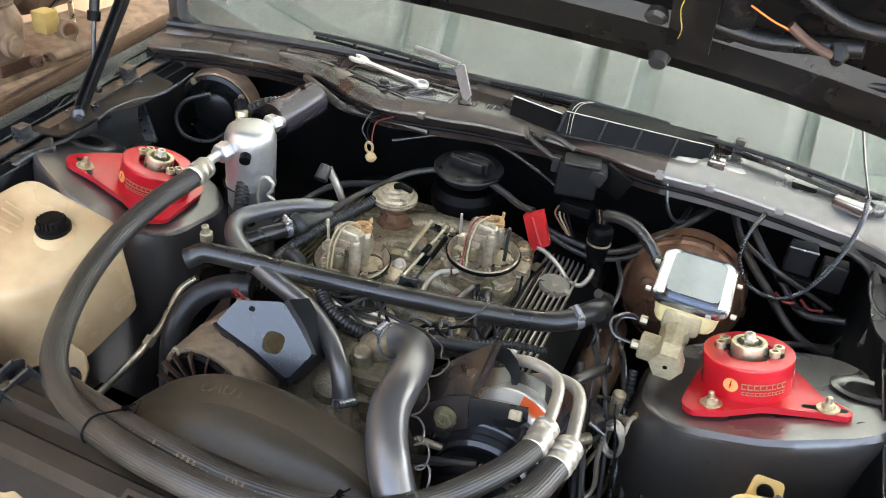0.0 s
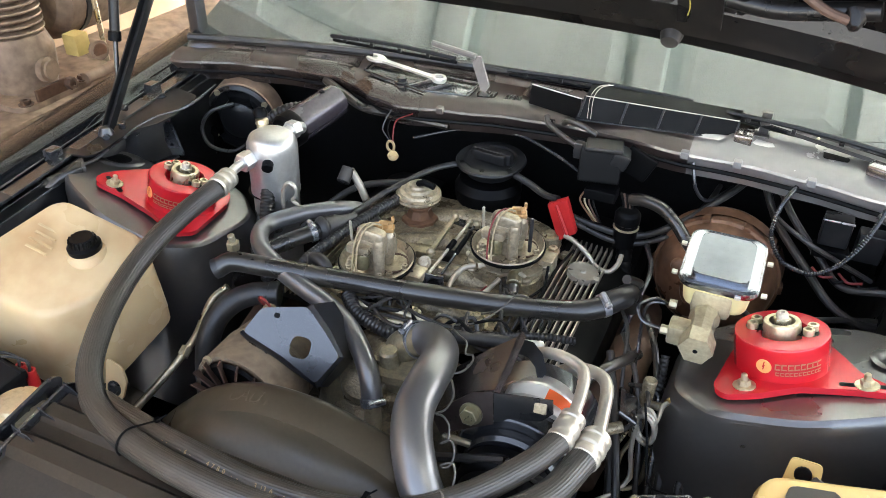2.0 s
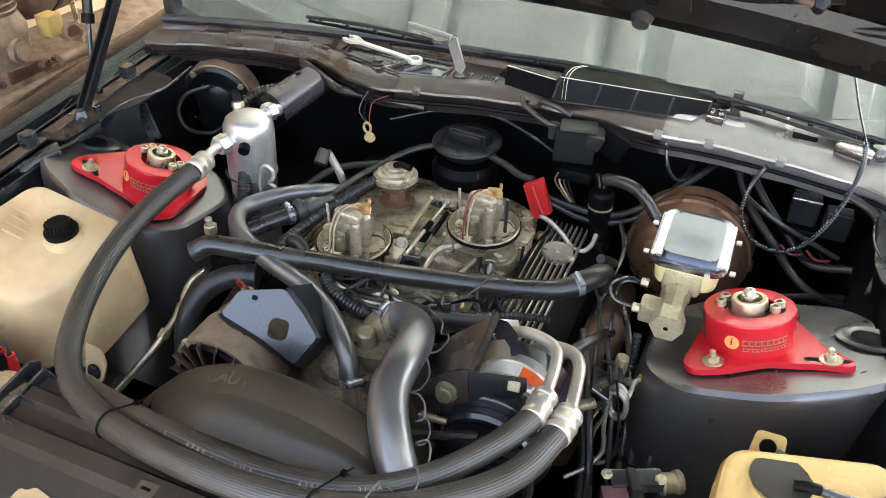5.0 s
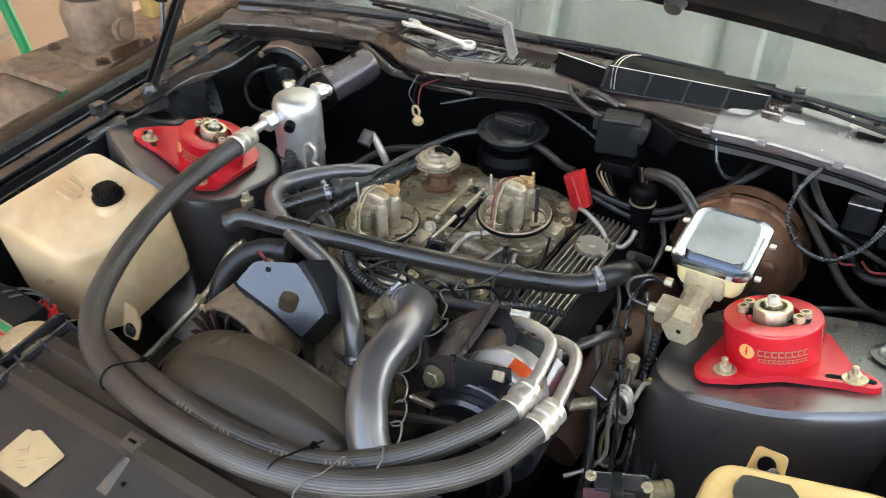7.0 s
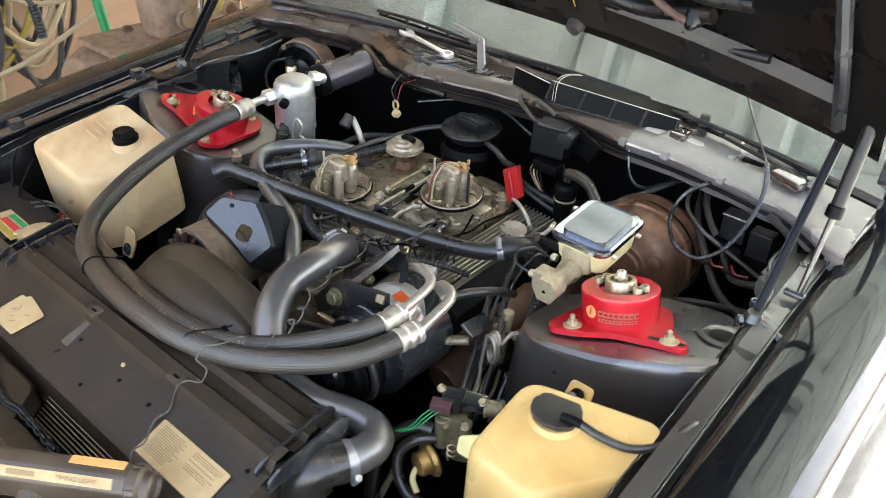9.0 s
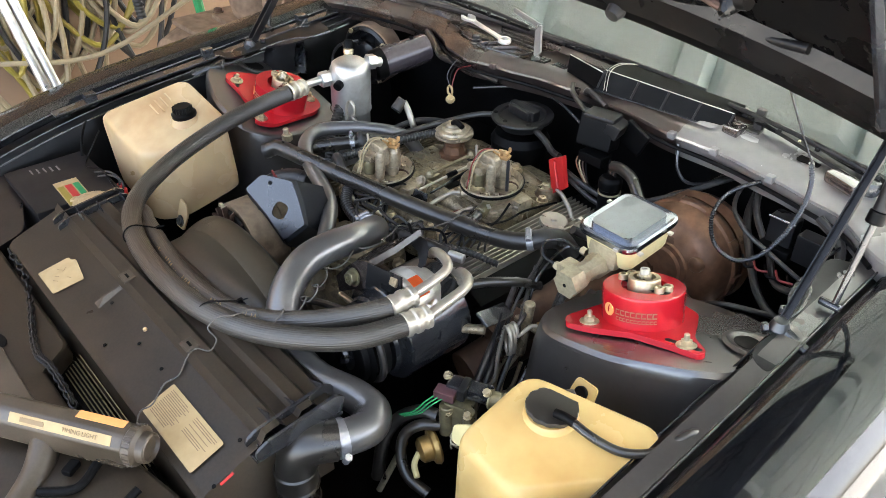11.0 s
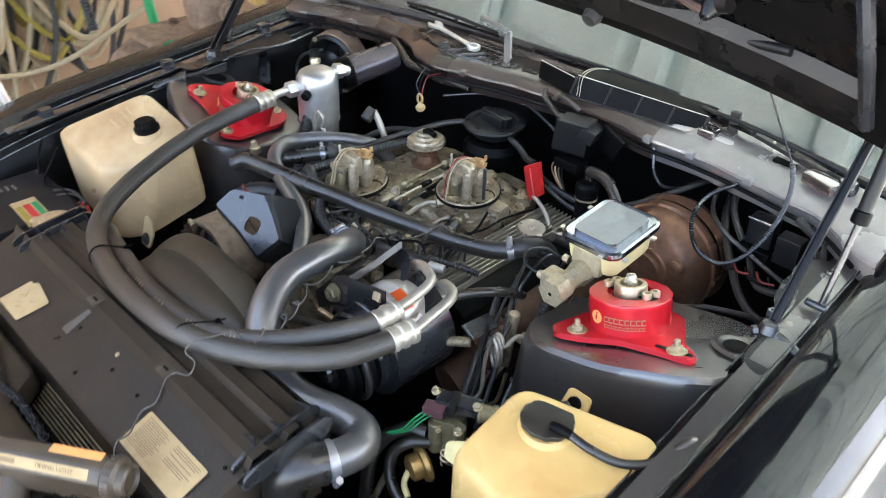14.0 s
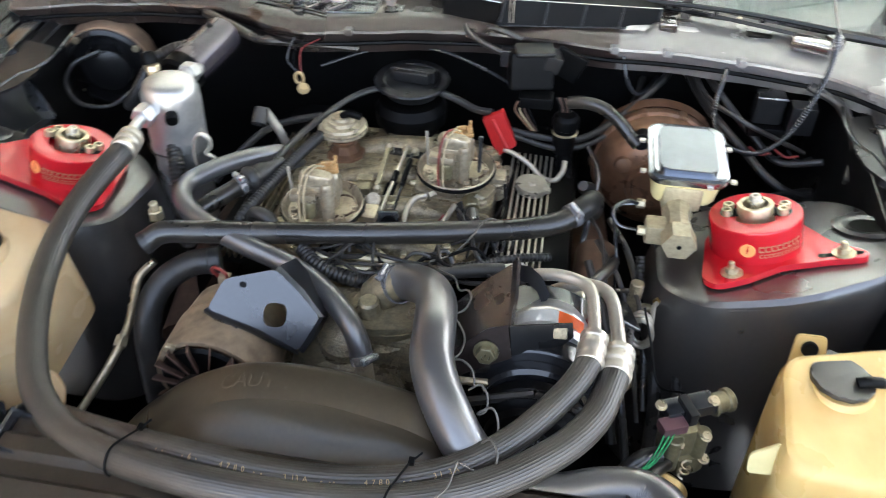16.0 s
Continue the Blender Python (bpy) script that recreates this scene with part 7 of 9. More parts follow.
                    if rnd.random() > 0.12:
                        part("print_bar", box(m @ Vector((col * w * 0.24 - (w * 0.40 - ww) / 2, yy, 0.0006)), (ww, 0.0011, 0.0003), 0, m.to_3x3()), INK, lab, smooth=False)
        else:
            for x0, y0, ww, hh in ((-0.014, 0.004, 0.012, 0.0007), (-0.008, 0.010, 0.0007, 0.010), (-0.004, -0.006, 0.010, 0.0007), (0.018, 0.008, 0.010, 0.0008), (0.004, -0.012, 0.012, 0.0007)):
                part("print_bar", box(m @ Vector((x0, y0, 0.0006)), (ww, hh, 0.0003), 0, m.to_3x3() @ Matrix.Rotation(0.5, 3, "Z")), INK, lab, smooth=False)
    return c


radiator_cover()


def fan_shroud():
    f = thing("fan_shroud", (-0.03, -0.42, 0.70), "faded black plastic fan shroud with moulded warning", "fan shroud")
    rim = spline([(-0.250, 0, 0.640), (-0.222, 0, 0.675), (-0.190, 0, 0.708), (-0.146, 0, 0.748), (-0.090, 0, 0.782), (-0.035, 0, 0.797), (0.030, 0, 0.798), (0.080, 0, 0.788), (0.120, 0, 0.776), (0.150, 0, 0.758), (0.168, 0, 0.730)], 5)
    rows = []
    for i, p in enumerate(rim):
        u = i / (len(rim) - 1)
        x1, z1 = p.x, p.z
        xb = -0.240 + 0.392 * u
        zb = min(cover_z(xb, -0.475) - 0.006, z1 - 0.004)
        row = [(x1, -0.376, z1 - 0.020), (x1, -0.384, z1 - 0.006), (x1, -0.390, z1 - 0.001), (x1, -0.396, z1)]
        sharp = min(1.0, max(0.0, (u - 0.30) / 0.25))
        for k in range(1, 5):
            t = k / 4
            row.append((x1, -0.396 - 0.036 * t, z1 - (0.008 + 0.008 * (1 - sharp)) * t ** 1.6))
        y2, z2 = -0.432, z1 - 0.008 - 0.008 * (1 - sharp)
        for k in range(1, 9):
            t = k / 8
            q = 1 - (1 - t) ** (1.4 + 0.7 * sharp)
            row.append((x1 + (xb - x1) * t, y2 - 0.045 * (0.35 * t + 0.65 * t * t), z2 + (zb - z2) * (0.25 * t + 0.75 * q)))
        row.append((xb, -0.484, zb - 0.02))
        rows.append(row)
    part("dome", sheet(rows, 0.002, flip=True), SHROUD, f)
    part("outer_skirt", sheet([[(x, -0.462, 0.742), (x, -0.456, 0.735), (x, -0.452, 0.70), (x, -0.45, 0.60)] for x in [-0.30 + 0.03 * k for k in range(5)]], 0.002), PLASTIC, f)
    part("outer_skirt", sheet([[(x, -0.462, 0.742), (x, -0.456, 0.735), (x, -0.452, 0.70), (x, -0.45, 0.60)] for x in [0.17 + 0.027 * k for k in range(7)]], 0.002), PLASTIC, f)
    for k, ch in enumerate("CAUTION FAN"):
        if ch == " ":
            continue
        j = (0.412 + 0.030 * k) * (len(rim) - 1)
        p, d = rim[int(j)].lerp(rim[int(j) + 1], j % 1), (rim[int(j) + 1] - rim[int(j)]).normalized()
        m = Matrix.Translation((p.x, -0.413, p.z - 0.0030)) @ Matrix.Rotation(math.atan2(-d.z, d.x), 4, "Y") @ Matrix.Rotation(radians(12), 4, "X")
        words(ch, 0.026, m, SHROUD, f, "moulded_letter", 0.0001)
    return f


fan_shroud()


def front_end():
    p = thing("header_panel", (0, -0.80, 0.60), "dusty black steel panel ahead of the radiator", "panel")
    rows = []
    for k in range(18):
        x = (-0.66, -0.60, -0.50, -0.40, -0.30, -0.20, -0.12, -0.06, -0.045, -0.03, -0.01, 0.06, 0.14, 0.22, 0.32, 0.42, 0.52, 0.62)[k]
        e = -0.674 - 0.048 * min(1.0, max(0.0, (x + 0.05) / 0.04), max(0.0, (0.24 - x) / 0.05))
        rows.append([(x, e, 0.655), (x, e - 0.003, 0.682), (x, e - 0.008, 0.686), (x, -0.76, 0.688), (x, -0.83, 0.684), (x, -0.92, 0.66), (x, -1.0, 0.60)])
    part("deck", sheet(rows, 0.002), PLASTIC, p)
    for x, y, sx in ((-0.30, -0.715, 2.0), (-0.12, -0.755, 2.2), (-0.44, -0.73, 1.5), (-0.2, -0.80, 1.4)):
        part("oval_hole", lathe((x, y, 0.6905), (0, 0, 1), [(0, 0), (0.008, 0), (0.009, -0.001)], 16, sx=sx), BLACK, p)
    part("ledge", box((-0.02, -0.775, 0.690), (0.16, 0.035, 0.010), 0.004), PLASTIC, p)
    # Coloured black to stand for the shaded gap ahead of the cover.
    part("radiator_core", box((0, -0.69, 0.565), (0.72, 0.03, 0.15), 0.004), BLACK, p, "radiator core block, black for the shaded gap")
    for k in range(7):
        part("condenser_tube", cyl((-0.035, -0.670 - 0.0045 * k, 0.668 - 0.0036 * k), (0.235, -0.670 - 0.0045 * k, 0.668 - 0.0036 * k), 0.0009, seg=8), OLIVE, p)
    for s in (-1, 1):
        part("corner_panel", slab(chamfered([(s * 0.40, -0.70), (s * 0.70, -0.70), (s * 0.74, -0.50), (s * 0.70, -0.48), (s * 0.66, -0.56), (s * 0.44, -0.62)], 0.02), 0.655, 0.675, 0.004), BAY, p)
    c = thing("chain", (-0.15, -0.69, 0.67), "dark oily steel chain lying along the radiator", "chain")
    pts = spline([(-0.36, -0.668, 0.694), (-0.264, -0.672, 0.694), (-0.18, -0.689, 0.694), (-0.127, -0.704, 0.694), (-0.077, -0.717, 0.694), (-0.040, -0.722, 0.693), (-0.014, -0.717, 0.690), (0.031, -0.716, 0.684), (0.081, -0.718, 0.680)], 5)
    for i, (a, b) in enumerate(zip(pts, pts[1:])):
        q = (b - a).normalized()
        u = q.orthogonal().normalized()
        u = Matrix.Rotation(radians(45 + 90 * (i % 2)), 3, q) @ u
        mid = (a + b) / 2
        ring = [mid + q * (0.0105 * math.cos(t)) + u * (0.0048 * math.sin(t)) for t in [2 * math.pi * k / 12 for k in range(13)]]
        part("link", sweep(ring, 0.0018, 6, 1, caps=False), BAY, c)
    b = thing("battery", (-0.53, -0.52, 0.50), "black car battery with a bright printed label", "battery")
    part("case", box((-0.545, -0.510, 0.585), (0.20, 0.155, 0.20), 0.006), BATTERY, b)
    part("lid", box((-0.545, -0.510, 0.690), (0.205, 0.16, 0.016), 0.004), BATTERY, b)
    turn = Matrix.Rotation(radians(-2), 3, "Z")
    part("label_edge", box((-0.483, -0.508, 0.698), (0.108, 0.046, 0.001), 0.0003, turn), PAPER, b)
    for y, h, mt in ((-0.5235, 0.012, YELLOWHOSE), (-0.5085, 0.013, REDPLASTIC), (-0.4935, 0.011, GREEN)):
        part("label_field", box((-0.474, y, 0.6985), (0.082, h, 0.0012), 0.0003, turn), mt, b, "bright printed battery label")
    for k in range(5):
        part("moulded_bar", box((-0.615 + 0.004 * k, -0.545 + 0.012 * k, 0.6985), (0.022, 0.003, 0.001), 0.0002), WIPER, b)
    for x, y in ((-0.468, -0.423), (-0.447, -0.424)):
        boot = part("terminal_boot", lathe((x, y, 0.655), (0.02, 0.03, 1), [(0, 0), (0.0085, 0), (0.0085, 0.020), (0.0072, 0.024), (0.0072, 0.034), (0.0045, 0.034), (0.0045, 0.028), (0, 0.028)], 18), REDPLASTIC, b, "red rubber terminal boot")
        part("boot_lead", sweep([(x, y, 0.685), (x - 0.006, y + 0.004, 0.700), (x - 0.03, y - 0.006, 0.708), (x - 0.06, y - 0.024, 0.701)], 0.0022, 8, 6), RUBBER2, boot)
    part("lead", sweep([(-0.585, -0.40, 0.76), (-0.60, -0.42, 0.72), (-0.59, -0.44, 0.70), (-0.56, -0.45, 0.70), (-0.50, -0.44, 0.715), (-0.44, -0.44, 0.70)], 0.002, 6, 7), BLACK, b)
    r = thing("radiator_filler", (-0.342, -0.515, 0.70), "dull steel radiator filler neck with its cap", "radiator filler")
    part("neck", lathe((-0.354, -0.510, 0.692), (0, 0, 1), [(0, 0), (0.030, 0), (0.030, 0.043), (0, 0.043)], 28), STEEL, r)
    part("cap", lathe((-0.354, -0.510, 0.736), (0, 0, 1), [(0.034, -0.008), (0.0355, -0.004), (0.034, 0.002), (0.024, 0.004), (0.022, 0.008), (0.010, 0.009), (0, 0.0085)], 32), STEEL, r)
    part("ear", box((-0.354, -0.510, 0.734), (0.086, 0.016, 0.006), 0.002, Matrix.Rotation(radians(35), 3, "Z")), STEEL, r)


front_end()


def timing_light():
    t = thing("timing_light", (0.24, -0.74, 0.70), "grey pistol-grip timing light lying on the front panel", "timing light")
    d = Vector((0.838, 0.545, 0.0)).normalized()
    c = Vector((0.185, -0.733, 0.724))
    rot = Matrix.Rotation(math.atan2(d.y, d.x), 3, "Z") @ Matrix.Rotation(radians(0), 3, "X")
    P = lambda x, y, z: c + rot @ Vector((x, y, z))
    rings = []
    for x, w, h in ((-0.150, 0.036, 0.040), (-0.142, 0.044, 0.050), (0.0, 0.046, 0.052), (0.066, 0.046, 0.052), (0.074, 0.040, 0.046)):
        o = chamfered([(-w / 2, -h / 2), (w / 2, -h / 2), (w / 2, h * 0.2), (w * 0.25, h / 2), (-w * 0.25, h / 2), (-w / 2, h * 0.2)], 0.005, 3)
        rings.append([P(x, a, b) for a, b in o])
    part("body", loft(rings), PLASTIC, t)
    ax = rot @ Vector((1, 0, 0))
    lens = part("lens_ring", lathe(P(0.070, 0, 0), ax, [(0, 0), (0.0235, 0), (0.026, 0.003), (0.026, 0.014), (0.0235, 0.016), (0.0205, 0.018), (0.0195, 0.028), (0.017, 0.030), (0.015, 0.025), (0, 0.024)], 32), PLASTIC, t, "grey ribbed lens ring")
    bm = bmesh.new()
    for k in range(20):
        a = 2 * math.pi * k / 20
        box(P(0.0785, 0.0258 * math.cos(a), 0.0258 * math.sin(a)), (0.010, 0.0035, 0.003), 0.001, rot @ Matrix.Rotation(a, 3, "X"), bm)
    part("lens_ribs", bm, PLASTIC, lens)
    part("name_strip", box(P(-0.018, -0.0172, 0.0185), (0.150, 0.013, 0.0010), 0.0003, rot @ Matrix.Rotation(radians(50), 3, "X")), PAPER, t, "pale printed name strip")
    mm = (Matrix.Translation(P(-0.018, -0.0172, 0.0185)) @ (rot @ Matrix.Rotation(radians(50), 3, "X")).to_4x4())
    words("TIMING LIGHT", 0.0080, mm @ Matrix.Translation((0.030, 0, 0.0010)), INK, t, "lettering", 0.0002)
    part("maker_bar", box(mm @ Vector((-0.040, 0, 0.001)), (0.036, 0.006, 0.0004), 0.0001, mm.to_3x3()), INK, t)
    part("lamp_window", box(P(0.030, 0.006, 0.0262), (0.070, 0.012, 0.002), 0.001, rot), GOLD, t, "amber side stripe")
    part("grip", sweep([P(-0.055, -0.01, -0.02), P(-0.045, -0.05, -0.04), P(-0.04, -0.11, -0.05), P(-0.045, -0.16, -0.05)], 0.019, 14, 6), PLASTIC, t)
    part("trigger_guard", sweep([P(0.03, -0.02, -0.025), P(0.025, -0.06, -0.03), P(-0.02, -0.075, -0.035)], 0.006, 10, 6), BLACK, t)
    part("trigger", box(P(0.0, -0.036, -0.028), (0.014, 0.022, 0.010), 0.003, rot), BLACK, t)
    part("lead", sweep([P(-0.045, -0.16, -0.05), P(0.0, -0.19, -0.05), P(0.06, -0.15, -0.05), P(0.085, -0.08, -0.04), P(0.10, -0.04, -0.03)], 0.006, 10, 8), BLACK, t)


timing_light()


def signal_lead():
    """The thin grey pick-up wire that wanders over cover and hoses and coils beside the radiator hose."""
    on = lambda x, y: (x, y, cover_z(x, y) + 0.004)
    pts = [(0.222, -0.700, 0.704), (0.214, -0.688, 0.703), on(0.206, -0.678), on(0.180, -0.660), on(0.184, -0.642), on(0.168, -0.616), on(0.173, -0.596), on(0.155, -0.572), (0.166, -0.560, 0.753), (0.183, -0.549, 0.754), (0.176, -0.534, 0.762), (0.158, -0.536, 0.772), (0.160, -0.520, 0.784), (0.172, -0.502, 0.786), (0.176, -0.475, 0.784), (0.180, -0.470, 0.779), (0.195, -0.473, 0.774)]
    w = thing("pickup_wire", (0.17, -0.67, 0.70), "thin pale grey wire wandering over the cover and hoses", "wire")
    part("run", sweep(pts, 0.0011, 8, 6), WIRE, w)
    coil = [(0.195, -0.473, 0.774), (0.212, -0.468, 0.776), (0.214, -0.454, 0.782), (0.206, -0.440, 0.784), (0.197, -0.440, 0.776), (0.201, -0.442, 0.766), (0.210, -0.430, 0.768), (0.210, -0.412, 0.778), (0.202, -0.400, 0.784), (0.189, -0.401, 0.776), (0.188, -0.398, 0.768), (0.195, -0.392, 0.768), (0.195, -0.379, 0.777), (0.186, -0.369, 0.782), (0.174, -0.371, 0.774),
            (0.178, -0.360, 0.770), (0.173, -0.345, 0.777), (0.161, -0.336, 0.780), (0.149, -0.332, 0.775), (0.156, -0.318, 0.772), (0.158, -0.298, 0.776), (0.148, -0.279, 0.780), (0.136, -0.264, 0.777)]
    part("coil", sweep(coil, 0.0013, 8, 4), WIRE, w)
    part("lead", sweep([coil[-1], (0.151, -0.255, 0.779), (0.156, -0.234, 0.780), (0.150, -0.217, 0.776), (0.138, -0.212, 0.770), (0.128, -0.185, 0.765), (0.105, -0.160, 0.752), (0.085, -0.130, 0.738), (0.110, -0.100, 0.730), (0.135, -0.070, 0.742), (0.150, -0.046, 0.756), (0.165, -0.032, 0.745), (0.16, 0.0, 0.705)], 0.0013, 8, 7), WIRE, w)


signal_lead()

# ---- cowl clutter ----


def cowl_clutter():
    w = thing("wrench", (-0.25, 0.38, 0.885), "polished combination wrench lying on the cowl", "wrench")
    a, b = Vector((-0.324, 0.403, 0.893)), Vector((-0.168, 0.368, 0.889))
    d = (b - a).normalized()
    side = Vector((-d.y, d.x, 0)).normalized()
    part("shank", loft([[a + d * s + side * (u * k) + Vector((0, 0, v)) for u, v in ((-1, -0.002), (1, -0.002), (1, 0.002), (-1, 0.002))] for s, k in ((0.012, 0.008), (0.03, 0.0060), (0.12, 0.0054), (0.150, 0.0072))]), WRENCH, w)
    jaw = [(0.022, -0.008), (0.022, 0.008), (0.008, 0.0150), (-0.006, 0.0155), (-0.016, 0.0105), (-0.012, 0.0055), (0.001, 0.0065), (0.005, 0.0), (0.000, -0.0065), (-0.013, -0.0045), (-0.017, -0.0095), (-0.006, -0.0155), (0.008, -0.0150)]
    m = Matrix.Translation(a) @ Matrix((d, side, d.cross(side))).transposed().to_4x4()
    part("open_jaw", slab(jaw[::-1], -0.0025, 0.0035, 0.0006, m=m), WRENCH, w)
    part("ring_end", lathe(b - Vector((0, 0, 0.004)), (0.1, 0, 1), [(0.0085, 0), (0.0135, 0), (0.0145, 0.002), (0.0145, 0.007), (0.0135, 0.009), (0.0085, 0.009), (0.0085, 0)], 24), WRENCH, w)
    s = thing("wiper_spindle", (-0.237, 0.347, 0.862), "knurled steel wiper spindle with a black collar", "wiper spindle")
    part("collar", lathe((-0.237, 0.347, 0.860), (0, 0, 1), [(0, 0), (0.016, 0), (0.0165, 0.004), (0.015, 0.014), (0.013, 0.016), (0, 0.016)], 24), BAYGREY, s)
    part("knurl", lathe((-0.237, 0.347, 0.876), (0, 0, 1), [(0, 0), (0.011, 0), (0.012, 0.003), (0.009, 0.005), (0.0095, 0.012), (0.006, 0.016), (0, 0.016)], 18), BAYGREY, s)
    tr = thing("wiper_tray", (-0.25, 0.38, 0.865), "thin black metal tray under the wrench", "tray")
    o = [(-0.335, 0.372), (-0.335, 0.415), (-0.10, 0.405), (-0.10, 0.345), (-0.18, 0.325)]
    part("floor", slab(o, 0.868, 0.871, 0.001), BAYGREY, tr)
    for p, q in zip(o, o[1:] + o[:1]):
        part("rim", cyl((*p, 0.876), (*q, 0.879), 0.0022, seg=8), BAYGREY, tr)
    for x in (-0.205, -0.165):
        part("rib", box((x, 0.365, 0.875), (0.006, 0.055, 0.006), 0.001, Matrix.Rotation(radians(-30), 3, "Z")), COWL, tr)
    a1 = thing("windscreen_wiper", (-0.08, 0.39, 0.87), "grey painted wiper arm folded down at its knee", "wiper arm", "wipers")
    part("knee", loft([[Vector(p) + Vector((0, t, 0)) for p in ((-0.125, 0.418, 0.925), (-0.098, 0.405, 0.932), (-0.066, 0.372, 0.890), (-0.072, 0.366, 0.878), (-0.082, 0.37, 0.882))] for t in (0.0, 0.006)]), WIPER, a1)
    part("arm", cyl((-0.22, 0.452, 0.925), (-0.11, 0.412, 0.928), 0.006, seg=10), WIPER, a1)
    part("spindle_cap", lathe((-0.077, 0.372, 0.862), (0, 0, 1), [(0, 0), (0.012, 0), (0.012, 0.012), (0.006, 0.018), (0, 0.018)], 16), BAYGREY, a1)
    for p, q, n in (((-0.44, 0.430, 0.905), (-0.16, 0.440, 0.898), 9), ((-0.05, 0.434, 0.896), (0.30, 0.438, 0.896), 10), ((0.36, 0.418, 0.896), (0.66, 0.365, 0.890), 8)):
        bl = thing("windscreen_wiper", p, "black wiper blade resting at the foot of the windscreen", "wiper blade", "wipers")
        p, q = Vector(p), Vector(q)
        part("rubber", cyl(p, q, 0.0035, seg=8), BLACK, bl)
        bow = [p.lerp(q, k / n) + Vector((0, -0.006, 0.010 + 0.005 * math.sin(math.pi * k / n))) for k in range(n + 1)]
        part("spine", sweep(bow, 0.0042, 8, 2), BAY, bl)
        for k in range(1, n, 2):
            part("claw", box(p.lerp(q, k / n) + Vector((0, -0.004, 0.006)), (0.008, 0.007, 0.009), 0.002), BAY, bl)
    a2 = thing("windscreen_wiper", (0.42, 0.42, 0.89), "flat grey wiper arm across the cowl", "wiper arm", "wipers")
    P0, P1 = Vector((0.395, 0.424, 0.898)), Vector((0.655, 0.345, 0.890))
    dd = (P1 - P0).normalized()
    ss = Vector((-dd.y, dd.x, 0)).normalized()
    part("arm", loft([[P0.lerp(P1, q) + ss * (u * w) + Vector((0, 0, v)) for u, v in ((-1, -0.003), (1, -0.003), (0.8, 0.003), (-0.8, 0.003))] for q, w in ((0.0, 0.004), (0.3, 0.007), (0.85, 0.010), (1.0, 0.013))]), BAY, a2)
    part("rivet", lathe(P0.lerp(P1, 0.45) + Vector((0, 0, 0.003)), (0, 0, 1), [(0, 0), (0.003, 0), (0.002, 0.002), (0, 0.002)], 10), STEEL, a2)
    part("knee", lathe(P1 - Vector((0, 0, 0.012)), (0, 0, 1), [(0, 0), (0.016, 0), (0.017, 0.010), (0.013, 0.020), (0, 0.022)], 20), BAYGREY, a2)
    bx = thing("cowl_duct", (0.2, 0.37, 0.87), "dark grey plastic duct along the cowl", "duct")
    P, Q = Vector((0.125, 0.352, 0.915)), Vector((0.386, 0.392, 0.902))
    part("front_wall", loft([[P, Q, Q + Vector((0.004, -0.012, -0.030)), P + Vector((-0.012, -0.012, -0.042))], [P + Vector((0, 0.004, 0)), Q + Vector((0, 0.004, 0)), Q + Vector((0.004, -0.008, -0.030)), P + Vector((-0.012, -0.008, -0.042))]]), BLACK, bx)
    part("top", loft([[P, Q, Q + Vector((0.0, 0.034, 0.006)), P + Vector((0.0, 0.045, 0.006))], [P - Vector((0, 0, 0.003)), Q - Vector((0, 0, 0.003)), Q + Vector((0.0, 0.034, 0.003)), P + Vector((0.0, 0.045, 0.003))]]), BLACK, bx)
    part("rim", cyl(P, Q, 0.0009, seg=8), LINEALU, bx)
    for q in (0.0, 0.28, 0.52, 0.76, 1.0):
        top, low = P.lerp(Q, q), P.lerp(Q, q) + Vector((-0.006, -0.0125, -0.036))
        part("wall_rib", cyl(top, low, 0.0022, seg=8), BAY, bx)
    part("lower_rim", cyl(P + Vector((-0.012, -0.0125, -0.042)), Q + Vector((0.004, -0.0125, -0.030)), 0.0016, seg=8), BAY, bx)
    part("end_clip", box(Q + Vector((0.012, -0.012, -0.022)), (0.030, 0.034, 0.016), 0.003), COWL, bx)
    R0, R1 = Vector((0.020, 0.368, 0.912)), Vector((0.118, 0.352, 0.908))
    part("left_wall", loft([[R0, R1, R1 - Vector((0, 0.004, 0.038)), R0 - Vector((0.004, 0.0, 0.038))], [R0 + Vector((0, 0.004, 0)), R1 + Vector((0, 0.004, 0)), R1 - Vector((0, 0, 0.038)), R0 - Vector((0.004, -0.004, 0.038))]]), BLACK, bx)
    part("left_rim", cyl(R0, R1, 0.0010, seg=8), SILVER, bx)
    for k in range(2):
        part("tie_wire", sweep([P + Vector((0.010 + 0.006 * k, -0.012, -0.036)), P + Vector((0.010 + 0.006 * k, -0.006, 0.002)), P + Vector((0.016 + 0.006 * k, 0.02, 0.012)), P + Vector((0.03 + 0.006 * k, 0.05, 0.008))], 0.0007, 6, 5), LINEALU, bx)
    st = thing("hood_rest", (0.424, 0.405, 0.872), "square black rubber hood rest on the cowl", "rubber stop")
    part("foot", box((0.424, 0.402, 0.876), (0.028, 0.022, 0.014), 0.003), RUBBER2, st)
    part("post", box((0.426, 0.410, 0.900), (0.017, 0.012, 0.040), 0.003), RUBBER2, st)
    r = thing("cowl_vent", (0.58, 0.36, 0.872), "dark square vent recess in the cowl", "vent")
    part("recess", slab(rounded(0.040, 0.026, 0.006, cx=0.545, cy=0.372), 0.8785, 0.8805, 0), BLACK, r)
    part("cable_bracket", box((0.62, 0.335, 0.885), (0.06, 0.03, 0.02), 0.006, Matrix.Rotation(radians(-20), 3, "Z")), COWL, r)


cowl_clutter()


